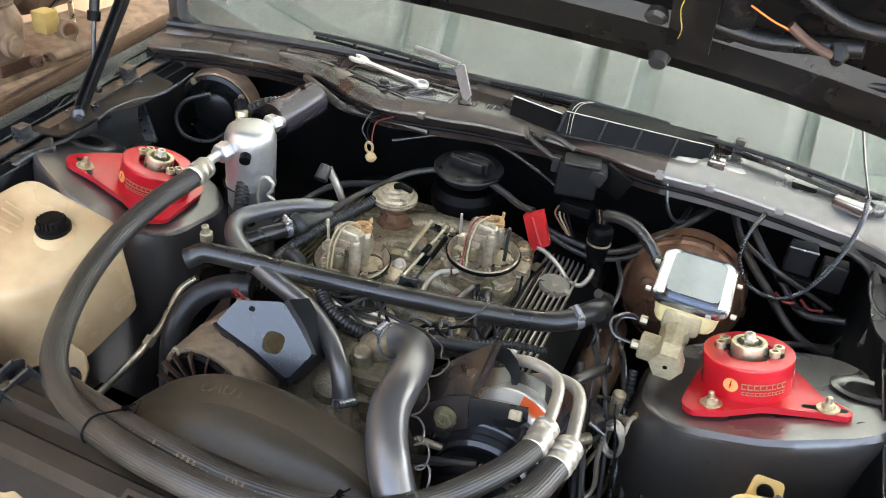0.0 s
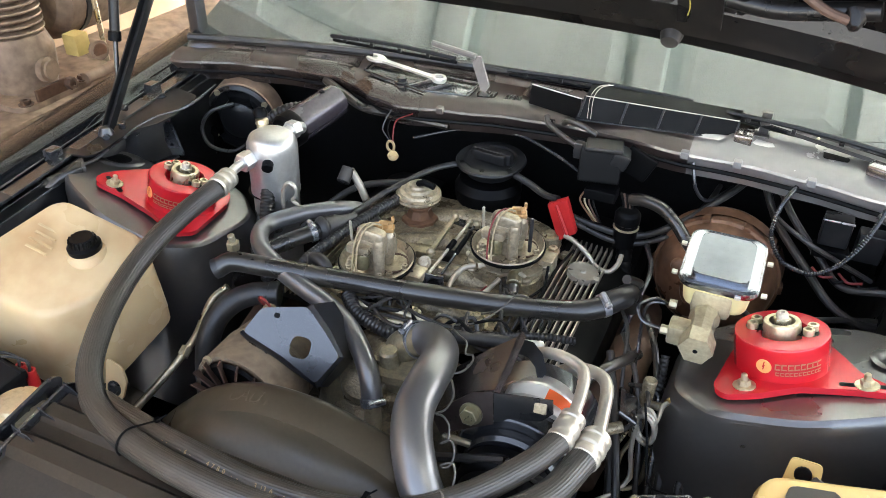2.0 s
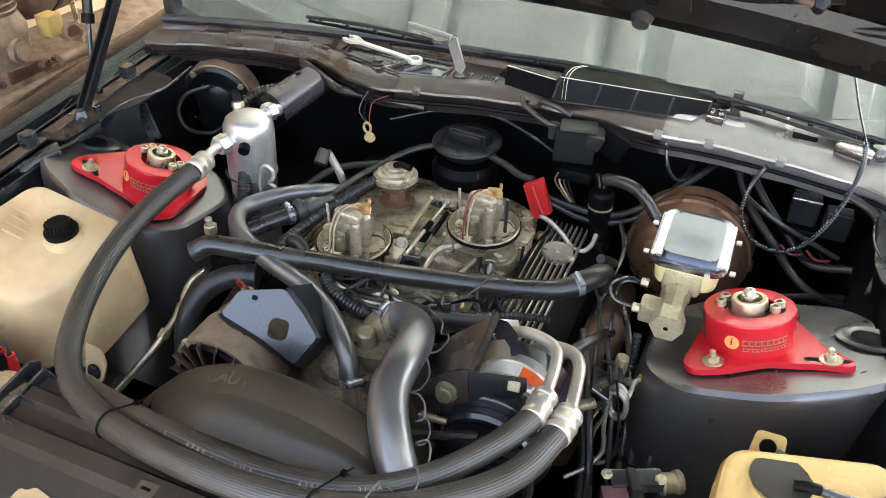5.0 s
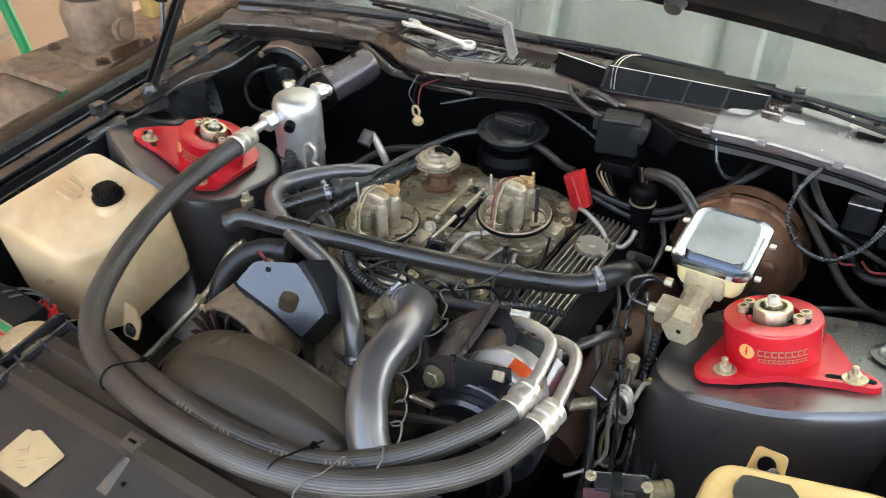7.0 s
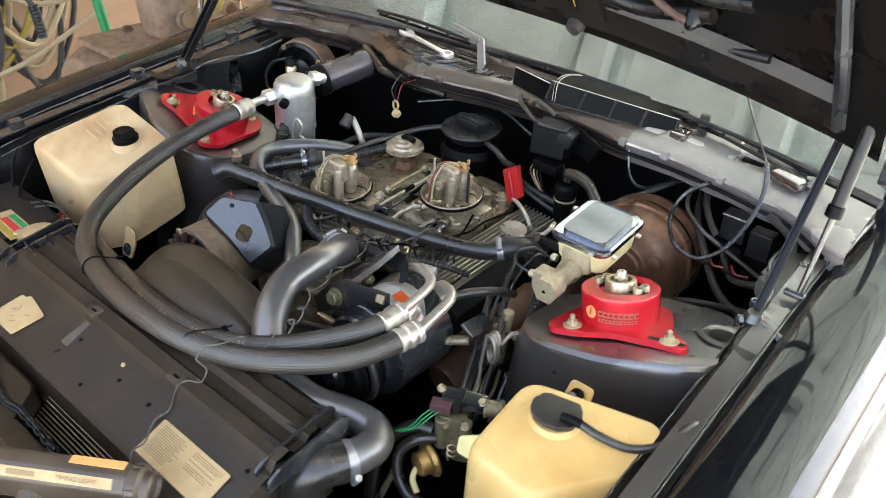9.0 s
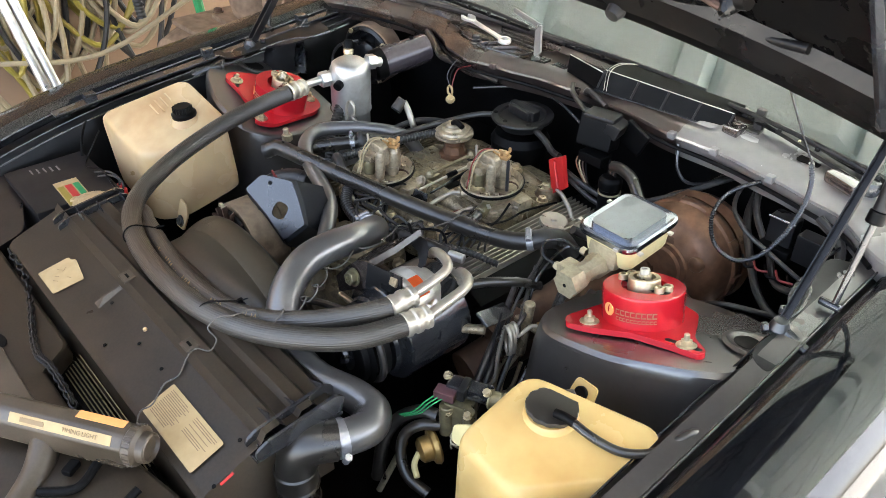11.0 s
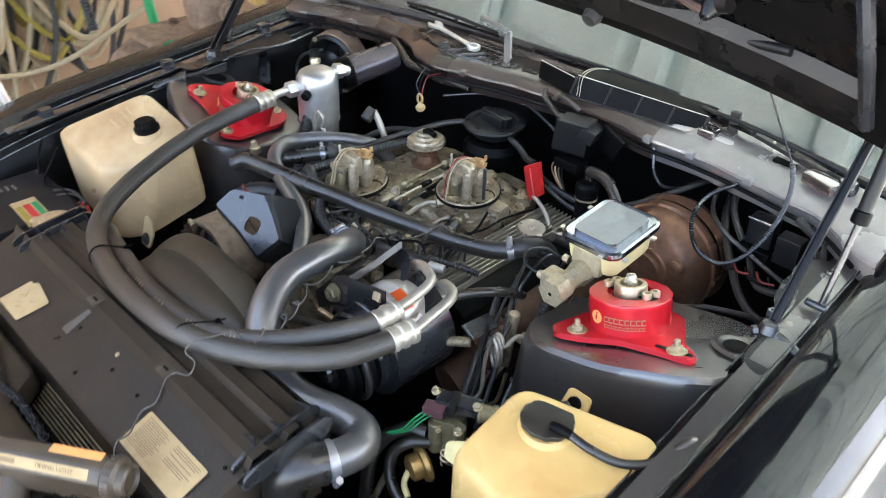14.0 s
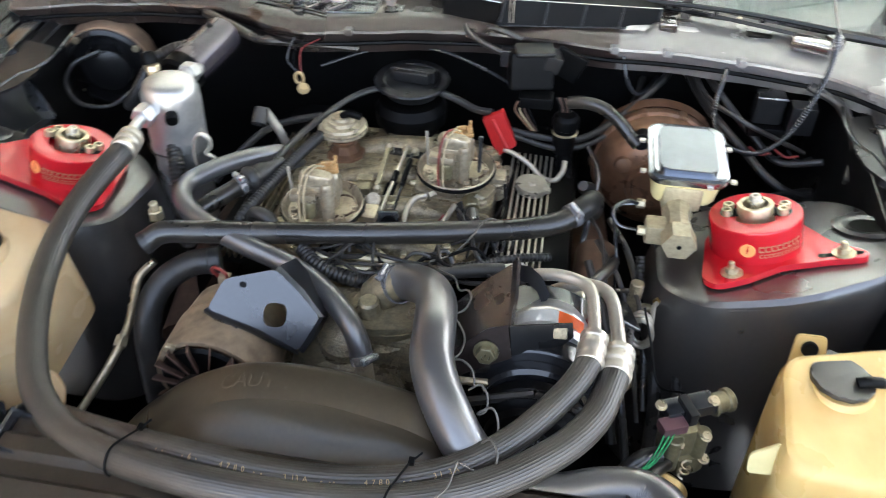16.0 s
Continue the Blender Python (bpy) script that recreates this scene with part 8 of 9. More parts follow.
def spring_cable():
    s = thing("lamp_cable", (0.524, 0.154, 1.15), "thin cable hanging from the hood into a spring sleeve", "cable")
    part("wire", sweep([(0.46, 0.06, 1.28), (0.49, 0.11, 1.20), (0.524, 0.154, 1.150), (0.556, 0.17, 1.09), (0.585, 0.19, 1.02), (0.612, 0.205, 0.962)], 0.0015, 8, 8), BAYGREY, s)
    core = spline([(0.612, 0.205, 0.962), (0.618, 0.21, 0.93), (0.617, 0.21, 0.89), (0.606, 0.205, 0.84), (0.585, 0.195, 0.795), (0.560, 0.19, 0.770), (0.535, 0.19, 0.762), (0.50, 0.20, 0.768), (0.478, 0.215, 0.795), (0.476, 0.230, 0.822), (0.484, 0.262, 0.840), (0.50, 0.33, 0.838), (0.51, 0.42, 0.820)], 8)
    part("sleeve", sweep(core, 0.0042, 10, 2, ribs=0.0012, pitch=0.0042), BAYGREY, s, "coiled steel spring sleeve")
    part("hood_clip", box((0.522, 0.152, 1.156), (0.022, 0.016, 0.014), 0.003), BAYGREY, s)


spring_cable()


# ---- firewall clutter ----
def firewall_clutter():
    m = thing("ignition_module", (0.19, 0.29, 0.80), "grey-black ignition module box on the firewall", "module")
    part("case", box((0.180, 0.285, 0.826), (0.072, 0.050, 0.062), 0.006, Matrix.Rotation(radians(12), 3, "Z") @ Matrix.Rotation(radians(-14), 3, "X")), BLACK, m)
    part("lid", box((0.185, 0.282, 0.861), (0.064, 0.042, 0.010), 0.004, Matrix.Rotation(radians(12), 3, "Z")), BAY, m)
    part("bracket", box((0.240, 0.312, 0.825), (0.055, 0.010, 0.050), 0.004, Matrix.Rotation(radians(25), 3, "Y")), BLACK, m)
    part("fin_block", box((0.212, 0.290, 0.842), (0.030, 0.044, 0.030), 0.005, Matrix.Rotation(radians(12), 3, "Z") @ Matrix.Rotation(radians(20), 3, "Y")), BAY, m)
    part("connector", box((0.195, 0.258, 0.785), (0.055, 0.034, 0.020), 0.003), BLACK, m)
    for k, mt in enumerate((RUST, TANHOSE, RUSTDARK, BLACK)):
        part("lead", sweep([(0.165 + 0.006 * k, 0.252, 0.782), (0.162 + 0.008 * k, 0.245, 0.768), (0.178 + 0.006 * k, 0.238, 0.752), (0.192 + 0.004 * k, 0.24, 0.735)], 0.0017, 7, 6), mt, m)
    for k in range(5):
        part("loom_wire", sweep([(0.228 + 0.005 * k, 0.262, 0.790), (0.236 + 0.004 * k, 0.252, 0.778), (0.240 + 0.003 * k, 0.25, 0.76)], 0.002, 7, 5), RUSTDARK if k % 2 else BLACK, m)
    v = thing("vacuum_canister", (0.245, 0.245, 0.72), "small black canister with a pale band", "canister")
    part("body", lathe((0.248, 0.245, 0.700), (0, 0, 1), [(0, 0), (0.020, 0), (0.020, 0.045), (0.0225, 0.047), (0.0225, 0.062), (0.020, 0.066), (0.016, 0.07), (0, 0.07)], 20), BLACK, v)
    part("band", lathe((0.248, 0.245, 0.735), (0, 0, 1), [(0.020, 0), (0.0226, 0.001), (0.0226, 0.003), (0.020, 0.004)], 22), STEEL, v)
    part("drop_hose", sweep([(0.25, 0.245, 0.70), (0.255, 0.235, 0.67), (0.262, 0.21, 0.62), (0.265, 0.2, 0.5)], 0.015, 14, 6, ribs=0.0018, pitch=0.012), BLACK, v)
    h = thing("servo_vacuum_hose", (0.30, 0.22, 0.77), "curved grey rubber vacuum hose to the brake booster", "hose")
    part("rubber", sweep([(0.250, 0.245, 0.792), (0.275, 0.235, 0.800), (0.305, 0.225, 0.798), (0.332, 0.21, 0.785), (0.352, 0.198, 0.768), (0.366, 0.188, 0.758)], 0.0105, 16, 8), RUBBER, h)
    g = thing("heater_pipe", (0.13, 0.30, 0.84), "pair of pale hoses bending to a clip", "hose")
    part("hose", sweep([(0.062, 0.335, 0.872), (0.070, 0.325, 0.862), (0.092, 0.315, 0.853), (0.120, 0.305, 0.845), (0.145, 0.298, 0.838)], 0.0052, 12, 7), RUBBER, g)
    part("hose", sweep([(0.095, 0.335, 0.862), (0.105, 0.33, 0.872), (0.13, 0.325, 0.870), (0.16, 0.32, 0.86)], 0.0052, 12, 7), RUBBER, g)
    part("clip", box((0.140, 0.296, 0.838), (0.022, 0.016, 0.030), 0.003), BAYGREY, g)
    c = thing("red_clip", (0.14, 0.22, 0.73), "bright red plastic clip on the engine wiring", "clip")
    part("tab", loft([[Vector(p) + Vector((0, t, 0)) for p in ((0.110, 0.230, 0.756), (0.143, 0.230, 0.776), (0.170, 0.214, 0.722), (0.140, 0.214, 0.698))] for t in (-0.006, 0.006)]), REDPLASTIC, c)
    part("tab_rib", cyl(Vector((0.11, 0.23, 0.756)).lerp(Vector((0.143, 0.23, 0.776)), 0.5) - Vector((0, 0.008, 0.006)), Vector((0.17, 0.214, 0.722)).lerp(Vector((0.14, 0.214, 0.698)), 0.5) - Vector((0, 0.008, -0.006)), 0.003, seg=8), REDPLASTIC, c)
    p = thing("vacuum_pipe", (0.20, 0.20, 0.70), "pale bent metal pipe beside the valve cover", "pipe")
    part("pipe", sweep([(0.150, 0.210, 0.712), (0.172, 0.205, 0.706), (0.198, 0.195, 0.694), (0.218, 0.185, 0.680), (0.240, 0.185, 0.676), (0.252, 0.195, 0.688), (0.254, 0.21, 0.70)], 0.0044, 12, 7), LINEALU, p)
    k = thing("bulb_socket", (-0.208, 0.253, 0.77), "loose white bulb socket hanging on two leads", "connector")
    part("ring", sweep([(-0.214 + 0.0075 * math.cos(a), 0.250, 0.789 + 0.0105 * math.sin(a)) for a in [2 * math.pi * q / 12 for q in range(13)]], 0.0026, 8, 2), PAPER, k)
    part("socket", lathe((-0.208, 0.246, 0.768), (0.3, -0.3, 1), [(0, 0), (0.009, 0), (0.011, 0.005), (0.008, 0.011), (0, 0.012)], 18), PAPER, k)
    for dx, mt in ((0.0, BLACK), (0.012, DARKRED), (-0.010, RUBBER)):
        part("lead", sweep([(-0.214 + dx * 0.3, 0.252, 0.799), (-0.225 + dx, 0.26, 0.815), (-0.222 + dx, 0.27, 0.835), (-0.205 + dx * 2, 0.28, 0.85)], 0.0013, 6, 6), mt, k)
    q = thing("capped_pipe", (-0.232, 0.14, 0.75), "pale pipe closed with a black rubber plug", "pipe")
    part("plug", cyl((-0.241, 0.116, 0.772), (-0.240, 0.136, 0.792), 0.0125, 0.0115, seg=18), RUBBER2, q)
    part("plug_face", lathe((-0.241, 0.116, 0.772), (-0.05, -0.70, -0.70), [(0.0065, -0.004), (0.0065, 0.001), (0.0115, 0.001), (0.0125, -0.002)], 18), BLACK, q)
    part("pipe", sweep([(-0.236, 0.136, 0.788), (-0.228, 0.140, 0.770), (-0.216, 0.142, 0.744), (-0.206, 0.15, 0.70)], 0.0072, 12, 6), LINEALU, q)
    # loose wiring that shows against the firewall
    runs = [([(-0.219, -0.03, 0.715), (-0.212, 0.03, 0.724), (-0.199, 0.08, 0.737), (-0.182, 0.14, 0.745), (-0.155, 0.19, 0.755), (-0.12, 0.235, 0.768), (-0.075, 0.26, 0.778), (-0.03, 0.268, 0.778)], 0.0058, RUBBER2),
            ([(0.030, 0.270, 0.775), (0.062, 0.265, 0.766), (0.095, 0.25, 0.760), (0.125, 0.238, 0.764)], 0.0065, RUBBER2),
            ([(-0.19, 0.30, 0.79), (-0.10, 0.34, 0.81), (0.0, 0.345, 0.818), (0.08, 0.335, 0.80), (0.16, 0.32, 0.77)], 0.003, BAYGREY),
            ([(-0.42, 0.36, 0.845), (-0.36, 0.33, 0.838), (-0.30, 0.30, 0.832), (-0.24, 0.30, 0.832), (-0.12, 0.31, 0.825)], 0.0085, RUBBER),
            ([(0.12, 0.25, 0.735), (0.20, 0.245, 0.722), (0.27, 0.25, 0.72), (0.33, 0.29, 0.74), (0.40, 0.36, 0.78), (0.43, 0.43, 0.79)], 0.006, RUBBER2),
            ([(0.15, 0.24, 0.725), (0.24, 0.235, 0.708), (0.31, 0.27, 0.715), (0.36, 0.34, 0.75), (0.38, 0.43, 0.76)], 0.005, RUBBER2),
            ([(0.33, 0.32, 0.845), (0.345, 0.31, 0.80), (0.37, 0.33, 0.775), (0.41, 0.43, 0.77)], 0.003, BAYGREY),
            ([(0.29, 0.23, 0.72), (0.31, 0.18, 0.70), (0.30, 0.10, 0.66), (0.29, 0.05, 0.60)], 0.0045, BAYGREY),
            ([(0.32, -0.10, 0.62), (0.345, -0.16, 0.58), (0.36, -0.22, 0.52)], 0.008, RUBBER2),
            ([(0.43, -0.02, 0.70), (0.435, -0.10, 0.66), (0.44, -0.17, 0.58), (0.45, -0.22, 0.48)], 0.007, RUBBER2),
            ([(0.405, 0.02, 0.70), (0.41, -0.08, 0.64), (0.415, -0.16, 0.55), (0.42, -0.2, 0.45)], 0.010, RUBBER2),
            ([(0.46, 0.43, 0.81), (0.50, 0.32, 0.79), (0.56, 0.28, 0.74), (0.60, 0.24, 0.72), (0.66, 0.22, 0.74)], 0.006, RUBBER2),
            ([(0.45, 0.43, 0.78), (0.485, 0.33, 0.76), (0.54, 0.26, 0.73), (0.585, 0.22, 0.70), (0.63, 0.21, 0.68), (0.68, 0.24, 0.66)], 0.007, RUBBER2),
            ([(0.46, 0.20, 0.66), (0.50, 0.17, 0.66), (0.56, 0.17, 0.69), (0.64, 0.22, 0.68), (0.69, 0.26, 0.66)], 0.005, RUBBER2),
            ([(0.62, 0.28, 0.84), (0.67, 0.26, 0.82), (0.69, 0.20, 0.78), (0.68, 0.15, 0.75)], 0.008, RUBBER2)]
    runs += [([(0.30, -0.05, 0.705), (0.33, -0.12, 0.66), (0.36, -0.20, 0.60), (0.38, -0.26, 0.52)], 0.006, RUBBER2), ([(0.31, -0.02, 0.72), (0.345, -0.08, 0.70), (0.37, -0.13, 0.64), (0.39, -0.20, 0.55)], 0.004, RUBBER2),
             ([(0.33, 0.06, 0.70), (0.36, -0.01, 0.69), (0.388, -0.09, 0.63), (0.40, -0.17, 0.54)], 0.005, RUBBER), ([(0.29, 0.03, 0.735), (0.315, -0.02, 0.728), (0.325, -0.07, 0.70), (0.335, -0.11, 0.66)], 0.003, RUBBER2),
             ([(0.285, 0.10, 0.73), (0.30, 0.14, 0.70), (0.29, 0.19, 0.66)], 0.008, RUBBER2), ([(0.34, -0.09, 0.69), (0.365, -0.10, 0.70), (0.372, -0.13, 0.685), (0.35, -0.15, 0.66)], 0.0035, RUBBER),
             ([(0.44, 0.43, 0.82), (0.47, 0.30, 0.80), (0.52, 0.245, 0.79), (0.58, 0.25, 0.76), (0.64, 0.26, 0.73)], 0.004, RUBBER2), ([(-0.33, 0.10, 0.66), (-0.29, 0.15, 0.70), (-0.25, 0.20, 0.72), (-0.18, 0.25, 0.72)], 0.007, RUBBER2)]
    for pts, r, mt in runs:
        solo("wiring_run", sweep(pts, r, 10, 7), mt, "dark rubber-covered wiring run in the engine bay", "cable", "wiring runs")
    sw = thing("relay", (0.565, 0.27, 0.79), "dark relay block behind the strut tower", "relay")
    part("case", box((0.570, 0.285, 0.795), (0.044, 0.030, 0.050), 0.004), BAY, sw)
    part("foot", box((0.570, 0.275, 0.760), (0.055, 0.03, 0.016), 0.003), BLACK, sw)
    part("case_clip", box((0.570, 0.2685, 0.818), (0.046, 0.003, 0.003), 0.001), SATIN, sw)
    part("twin_case", box((0.622, 0.275, 0.785), (0.040, 0.030, 0.050), 0.004), BAY, sw)
    for k in range(5):
        part("lead", sweep([(0.53 + 0.02 * k, 0.25, 0.738), (0.545 + 0.02 * k, 0.235, 0.73 + 0.004 * (k % 2)), (0.56 + 0.022 * k, 0.24, 0.735)], 0.0022, 6, 5), DARKRED if k in (1, 3) else BLACK, sw)


firewall_clutter()


def loom(pts, r, label, name="wiring_loom"):
    return solo(name, sweep(pts, r, 14, 10, ribs=0.0014, pitch=0.0062), RUBBER2, label, "wiring loom", "corrugated looms")


loom([(-0.100, -0.115, 0.722), (-0.07, -0.140, 0.716), (-0.02, -0.150, 0.708), (0.03, -0.145, 0.704), (0.07, -0.13, 0.702)], 0.0115, "black corrugated wiring loom across the engine front")
solo("vent_hose", sweep([(0.270, -0.185, 0.728), (0.290, -0.160, 0.738), (0.312, -0.125, 0.740), (0.330, -0.085, 0.730), (0.338, -0.04, 0.705)], 0.0078, 14, 8), RUBBER, "slim black rubber hose behind the compressor", "hose")
loom([(-0.365, 0.06, 0.76), (-0.352, 0.03, 0.72), (-0.345, 0.01, 0.67), (-0.345, 0.0, 0.60)], 0.0135, "black corrugated loom beside the accumulator")
loom([(0.375, -0.02, 0.70), (0.378, -0.05, 0.67), (0.372, -0.07, 0.63)], 0.007, "thin black corrugated loom by the valve")
loom([(0.06, -0.135, 0.72), (0.13, -0.105, 0.716), (0.20, -0.07, 0.712), (0.245, -0.045, 0.70)], 0.0065, "thin black corrugated loom over the manifold")
loom([(-0.150, 0.150, 0.742), (-0.166, 0.095, 0.741), (-0.179, 0.048, 0.738), (-0.194, -0.010, 0.733), (-0.207, -0.065, 0.728), (-0.212, -0.09, 0.71)], 0.0095, "dusty corrugated loom beside the throttle body")


def front_wires():
    rnd = random.Random(11)
    starts = [(-0.05, -0.13, 0.715), (0.0, -0.135, 0.712), (0.04, -0.125, 0.715), (0.09, -0.11, 0.71), (0.13, -0.09, 0.708), (-0.10, -0.105, 0.715)]
    for i, s in enumerate(starts):
        s = Vector(s)
        e = s + Vector((rnd.uniform(0.06, 0.12), rnd.uniform(-0.05, 0.03), rnd.uniform(-0.02, 0.015)))
        mid = (s + e) / 2 + Vector((rnd.uniform(-0.01, 0.01), rnd.uniform(-0.03, 0.0), rnd.uniform(0.0, 0.025)))
        solo("engine_wire", sweep([s, mid, e], 0.0026 + 0.001 * (i % 2), 8, 8), RUBBER2, "thin wire looping over the engine front", "wire", "engine wires")
    for i in range(7):
        x = 0.10 + 0.012 * i
        solo("engine_wire", sweep([(x, 0.03 - 0.012 * i, 0.712), (x + 0.012, -0.01, 0.728 - 0.002 * i), (x + 0.03, -0.035, 0.716), (x + 0.028, -0.07 + 0.006 * i, 0.70)], 0.0022, 7, 7), RUBBER2, "thin wire looping over the engine front", "wire", "engine wires")
    for i in range(16):
        x, y = rnd.uniform(-0.06, 0.14), rnd.uniform(-0.135, -0.045)
        a = rnd.uniform(0, 6.28)
        l = rnd.uniform(0.035, 0.07)
        d = Vector((math.cos(a), 0.5 * math.sin(a), 0)) * l
        c0 = Vector((x, y, 0.708))
        solo("engine_wire", sweep([c0 - d, c0 - d * 0.4 + Vector((0, -0.012, 0.020)), c0 + d * 0.4 + Vector((0, 0.010, 0.024)), c0 + d], 0.0017 + 0.0008 * (i % 3), 7, 7), RUBBER2 if i % 4 else BLACK, "thin wire looping over the engine front", "wire", "engine wires")
    c = thing("sensor_plug", (0.135, 0.0, 0.70), "black wiring plug with a bright sleeve", "connector")
    part("plug", cyl((0.122, 0.024, 0.716), (0.130, -0.008, 0.712), 0.0095, seg=14), BAYGREY, c)
    part("sleeve", cyl((0.113, 0.058, 0.718), (0.121, 0.026, 0.716), 0.0125, seg=16), OLIVE, c)
    part("clip", box((0.130, 0.042, 0.729), (0.014, 0.007, 0.003), 0.001, Matrix.Rotation(radians(-30), 3, "Z")), ALU, c)
    f = thing("pipe_stub", (0.20, -0.10, 0.71), "grey steel pipe stub with a black hose", "pipe")
    part("hose", sweep([(0.09, -0.135, 0.722), (0.14, -0.120, 0.722), (0.185, -0.105, 0.718)], 0.010, 14, 7), RUBBER2, f)
    part("stub", cyl((0.180, -0.107, 0.718), (0.212, -0.095, 0.716), 0.0085, seg=14), SILVER, f)
    g = thing("purge_fitting", (-0.2, -0.1, 0.74), "small black rubber elbow fitting beside the hoses", "fitting")
    part("elbow", sweep([(-0.185, -0.075, 0.735), (-0.175, -0.085, 0.752), (-0.155, -0.092, 0.750), (-0.145, -0.10, 0.735)], 0.011, 14, 6), RUBBER2, g)


front_wires()


def emission_valve():
    v = thing("air_valve", (0.43, -0.30, 0.60), "olive-brown cast air control valve with a green-wired plug", "valve")
    rot = Matrix.Rotation(radians(25), 3, "Z")
    P = lambda x, y, z: Vector((0.422, -0.290, 0.690)) + rot @ Vector((x, y, z))
    bm = box(P(0.0, -0.004, -0.040), (0.046, 0.034, 0.050), 0.010, rot)
    box(P(0.012, -0.010, -0.078), (0.040, 0.036, 0.036), 0.010, rot, bm)
    cyl(P(-0.016, -0.018, -0.020), P(-0.016, -0.018, -0.075), 0.011, seg=16, bm=bm)
    cyl(P(0.020, -0.020, -0.016), P(0.020, -0.020, -0.062), 0.009, seg=16, bm=bm)
    part("body", bm, OLIVE, v)
    part("solenoid", box(P(0.010, 0.006, 0.0), (0.066, 0.026, 0.018), 0.004, rot), BAYGREY, v, "grey-black solenoid block")
    part("solenoid_band", box(P(0.004, -0.001, 0.004), (0.012, 0.034, 0.020), 0.003, rot), BAY, v)
    part("coil", lathe(P(0.040, 0.004, -0.004), rot @ Vector((1, 0.1, 0)), [(0, 0), (0.014, 0), (0.015, 0.003), (0.013, 0.006), (0.013, 0.018), (0.015, 0.020), (0.015, 0.026), (0.012, 0.029), (0, 0.029)], 20), OLIVE, v)
    part("plug", box(P(-0.020, -0.012, -0.004), (0.032, 0.020, 0.015), 0.003, rot), PLUM, v, "purple-brown wiring plug")
    for k in range(3):
        part("green_lead", sweep([P(-0.034 + 0.007 * k, -0.020, -0.006), P(-0.046 + 0.006 * k, -0.030, -0.016), P(-0.060 + 0.005 * k, -0.036, -0.034), P(-0.082 + 0.004 * k, -0.040, -0.046)], 0.0011, 7, 6), GREEN, v)
    for x, y, z in ((-0.026, 0.010, 0.009), (0.038, 0.0, 0.009), (-0.012, -0.022, -0.030), (0.020, -0.026, -0.020), (0.026, -0.028, -0.064)):
        part("screw", hexnut(P(x, y, z), (0, -0.3, 1), 0.0055, 0.006, washer=0.007), STEEL, v)
    part("spring", sweep([P(0.002 + 0.006 * math.cos(1.3 * k), -0.030 + 0.004 * math.sin(1.3 * k), -0.060 - 0.0022 * k) for k in range(14)], 0.0014, 6, 3), STEEL, v)
    part("diaphragm", lathe((0.415, -0.330, 0.600), (-0.35, -1, -0.1), [(0, 0), (0.026, 0), (0.029, 0.004), (0.026, 0.010), (0.020, 0.012), (0.019, 0.026), (0.014, 0.030), (0, 0.031)], 28), BRASS, v, "brassy diaphragm can")
    part("nipple", sweep([(0.406, -0.358, 0.595), (0.412, -0.372, 0.586), (0.428, -0.380, 0.577)], 0.0046, 10, 5), CREAM, v, "ivory plastic nipple")
    part("hose", sweep([(0.402, -0.318, 0.640), (0.378, -0.330, 0.640), (0.352, -0.352, 0.618), (0.340, -0.372, 0.58), (0.336, -0.385, 0.50)], 0.0105, 16, 8), RUBBER, v)
    part("hose", sweep([(0.412, -0.322, 0.632), (0.392, -0.344, 0.632), (0.378, -0.362, 0.612), (0.386, -0.376, 0.584), (0.408, -0.380, 0.560), (0.44, -0.37, 0.545)], 0.0085, 14, 8), RUBBER, v)
    part("thin_rod", cyl((0.380, -0.362, 0.60), (0.352, -0.395, 0.49), 0.0052, seg=12), STEEL, v)
    s = thing("sender_rod", (0.378, -0.2, 0.7), "thin black wire dropping from the compressor bracket", "wire")
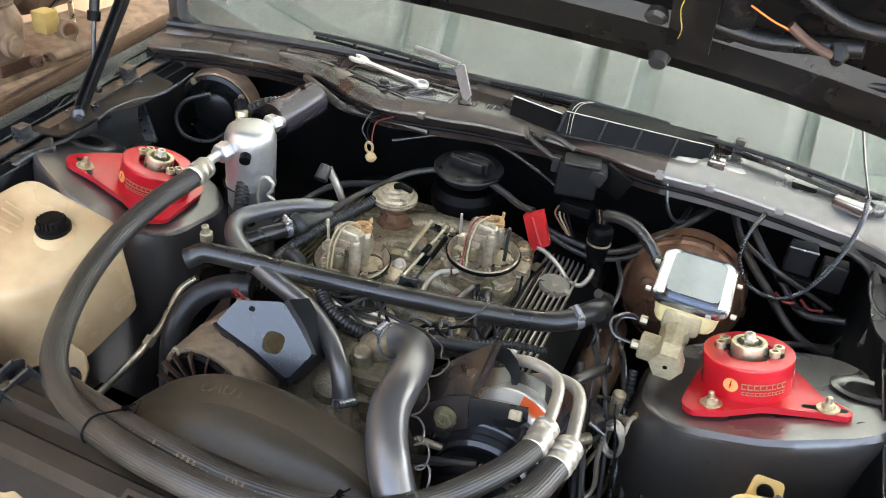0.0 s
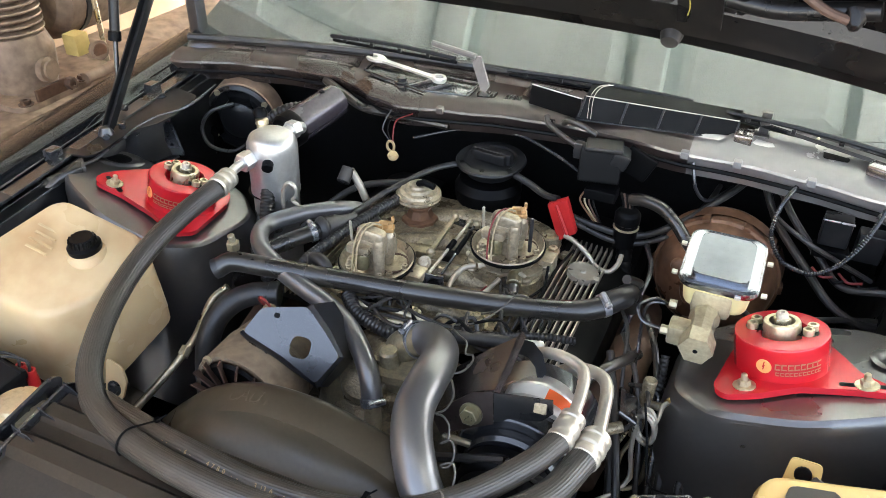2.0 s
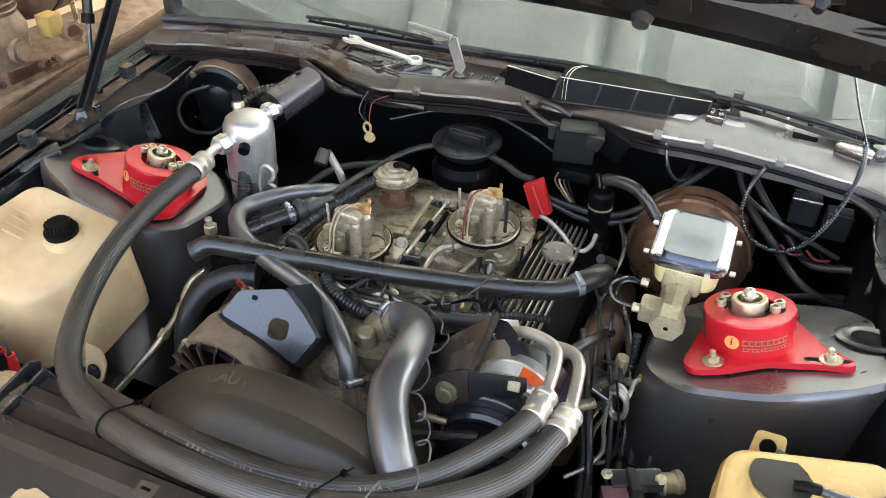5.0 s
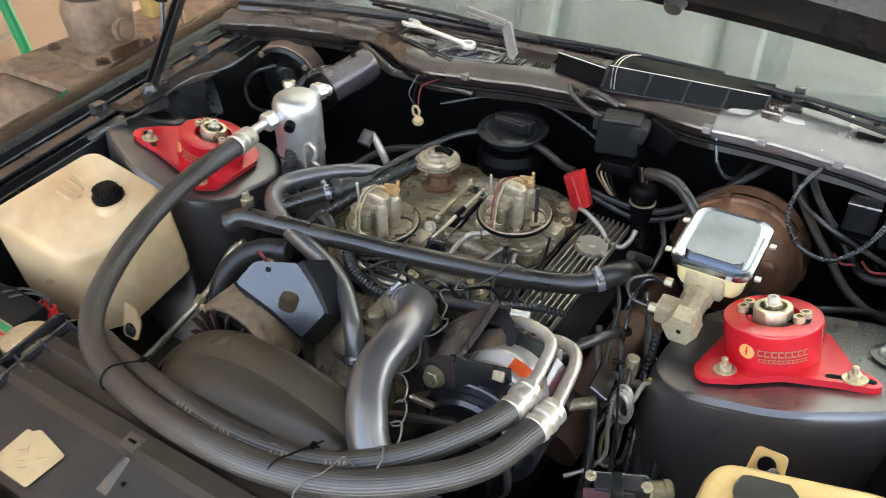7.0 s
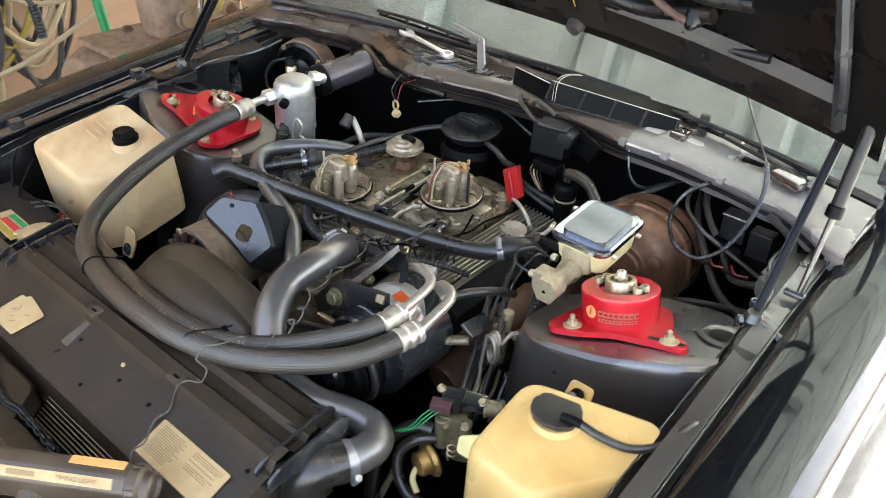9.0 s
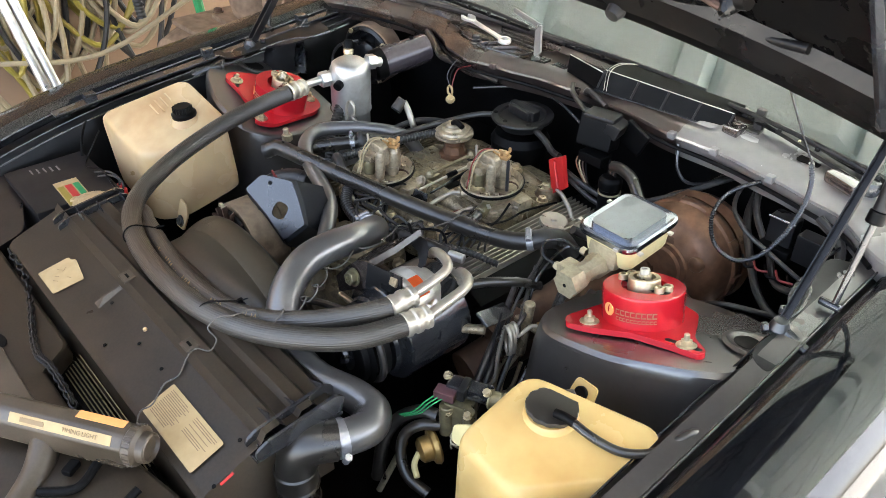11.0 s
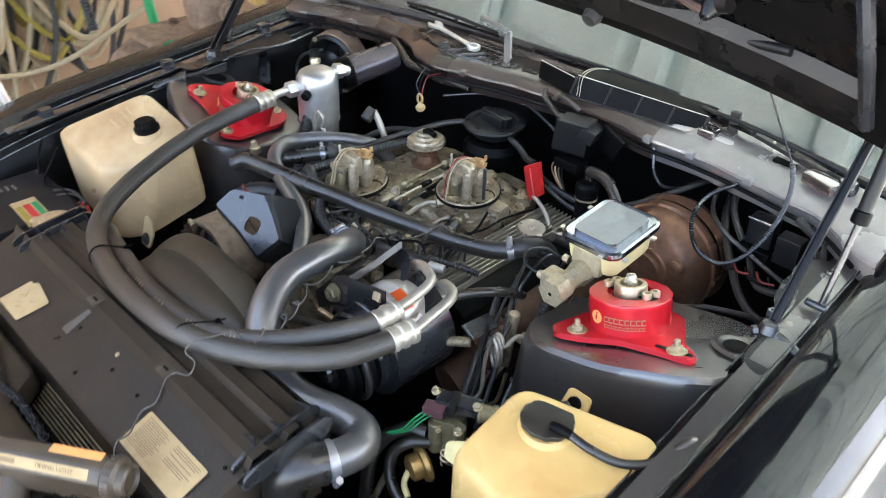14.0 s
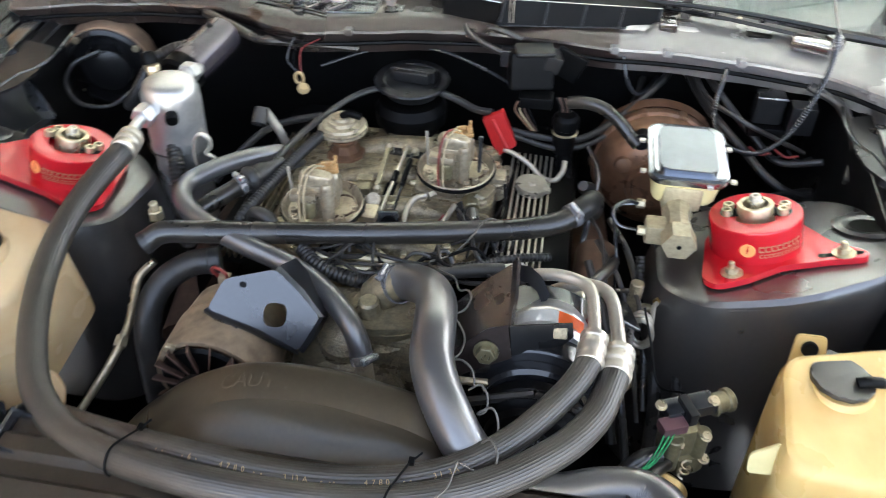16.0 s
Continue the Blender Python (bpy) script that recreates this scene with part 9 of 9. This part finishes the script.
    part("wire", sweep([(0.372, -0.165, 0.735), (0.385, -0.19, 0.70), (0.40, -0.225, 0.66), (0.425, -0.26, 0.69)], 0.0016, 7, 7), BLACK, s)
    b = thing("compressor_stay", (0.34, -0.17, 0.70), "folded black steel stay behind the compressor", "bracket")
    part("plate", box((0.350, -0.155, 0.712), (0.028, 0.075, 0.006), 0.002, Matrix.Rotation(radians(28), 3, "Y") @ Matrix.Rotation(radians(-20), 3, "X")), BAYGREY, b)
    part("spacer", cyl((0.318, -0.20, 0.690), (0.35, -0.175, 0.692), 0.008, seg=14), ALUDIRTY, b)


emission_valve()


# ---- inner wing odds and ends ----
def wing_clutter():
    t = thing("wing_sleeve", (-0.63, -0.12, 0.78), "crumpled black plastic sleeve along the inner wing", "sleeve")
    rows = []
    for i in range(9):
        q = i / 8
        c = Vector((-0.722, -0.150, 0.766)).lerp(Vector((-0.680, -0.055, 0.788)), q)
        w = 0.016 + 0.002 * math.sin(7 * q)
        rows.append([c + Vector((0.8 * w * math.cos(a), -0.5 * w * math.cos(a), 0.011 * math.sin(a) * (1 + 0.25 * math.sin(9 * q + 3 * a)))) for a in [2 * math.pi * k / 14 for k in range(14)]])
    part("sleeve", loft(rows), RUBBER, t, "crumpled grey tape wrap")
    part("tail", sweep([(-0.682, -0.060, 0.788), (-0.672, -0.03, 0.792), (-0.668, -0.005, 0.80)], 0.003, 8, 4), RUBBER2, t)
    for y in (-0.068, -0.36, 0.2):
        c = thing("rail_clip", (-0.735, y, crest(y) - 0.02), "black plastic bumper clip on the wing rail", "clip", "rail clips")
        part("block", box((-0.735, y, crest(y) - 0.012), (0.022, 0.026, 0.024), 0.003), BAYGREY, c)
        part("tongue", box((-0.722, y, crest(y) - 0.026), (0.008, 0.018, 0.020), 0.002), BAYGREY, c)
    g = solo("ground_lead", sweep([(-0.62, -0.44, 0.69), (-0.625, -0.43, 0.73), (-0.615, -0.42, 0.765), (-0.61, -0.415, 0.775)], 0.0028, 8, 7), BLACK, "thin black lead clipped beside the tank", "wire")


wing_clutter()
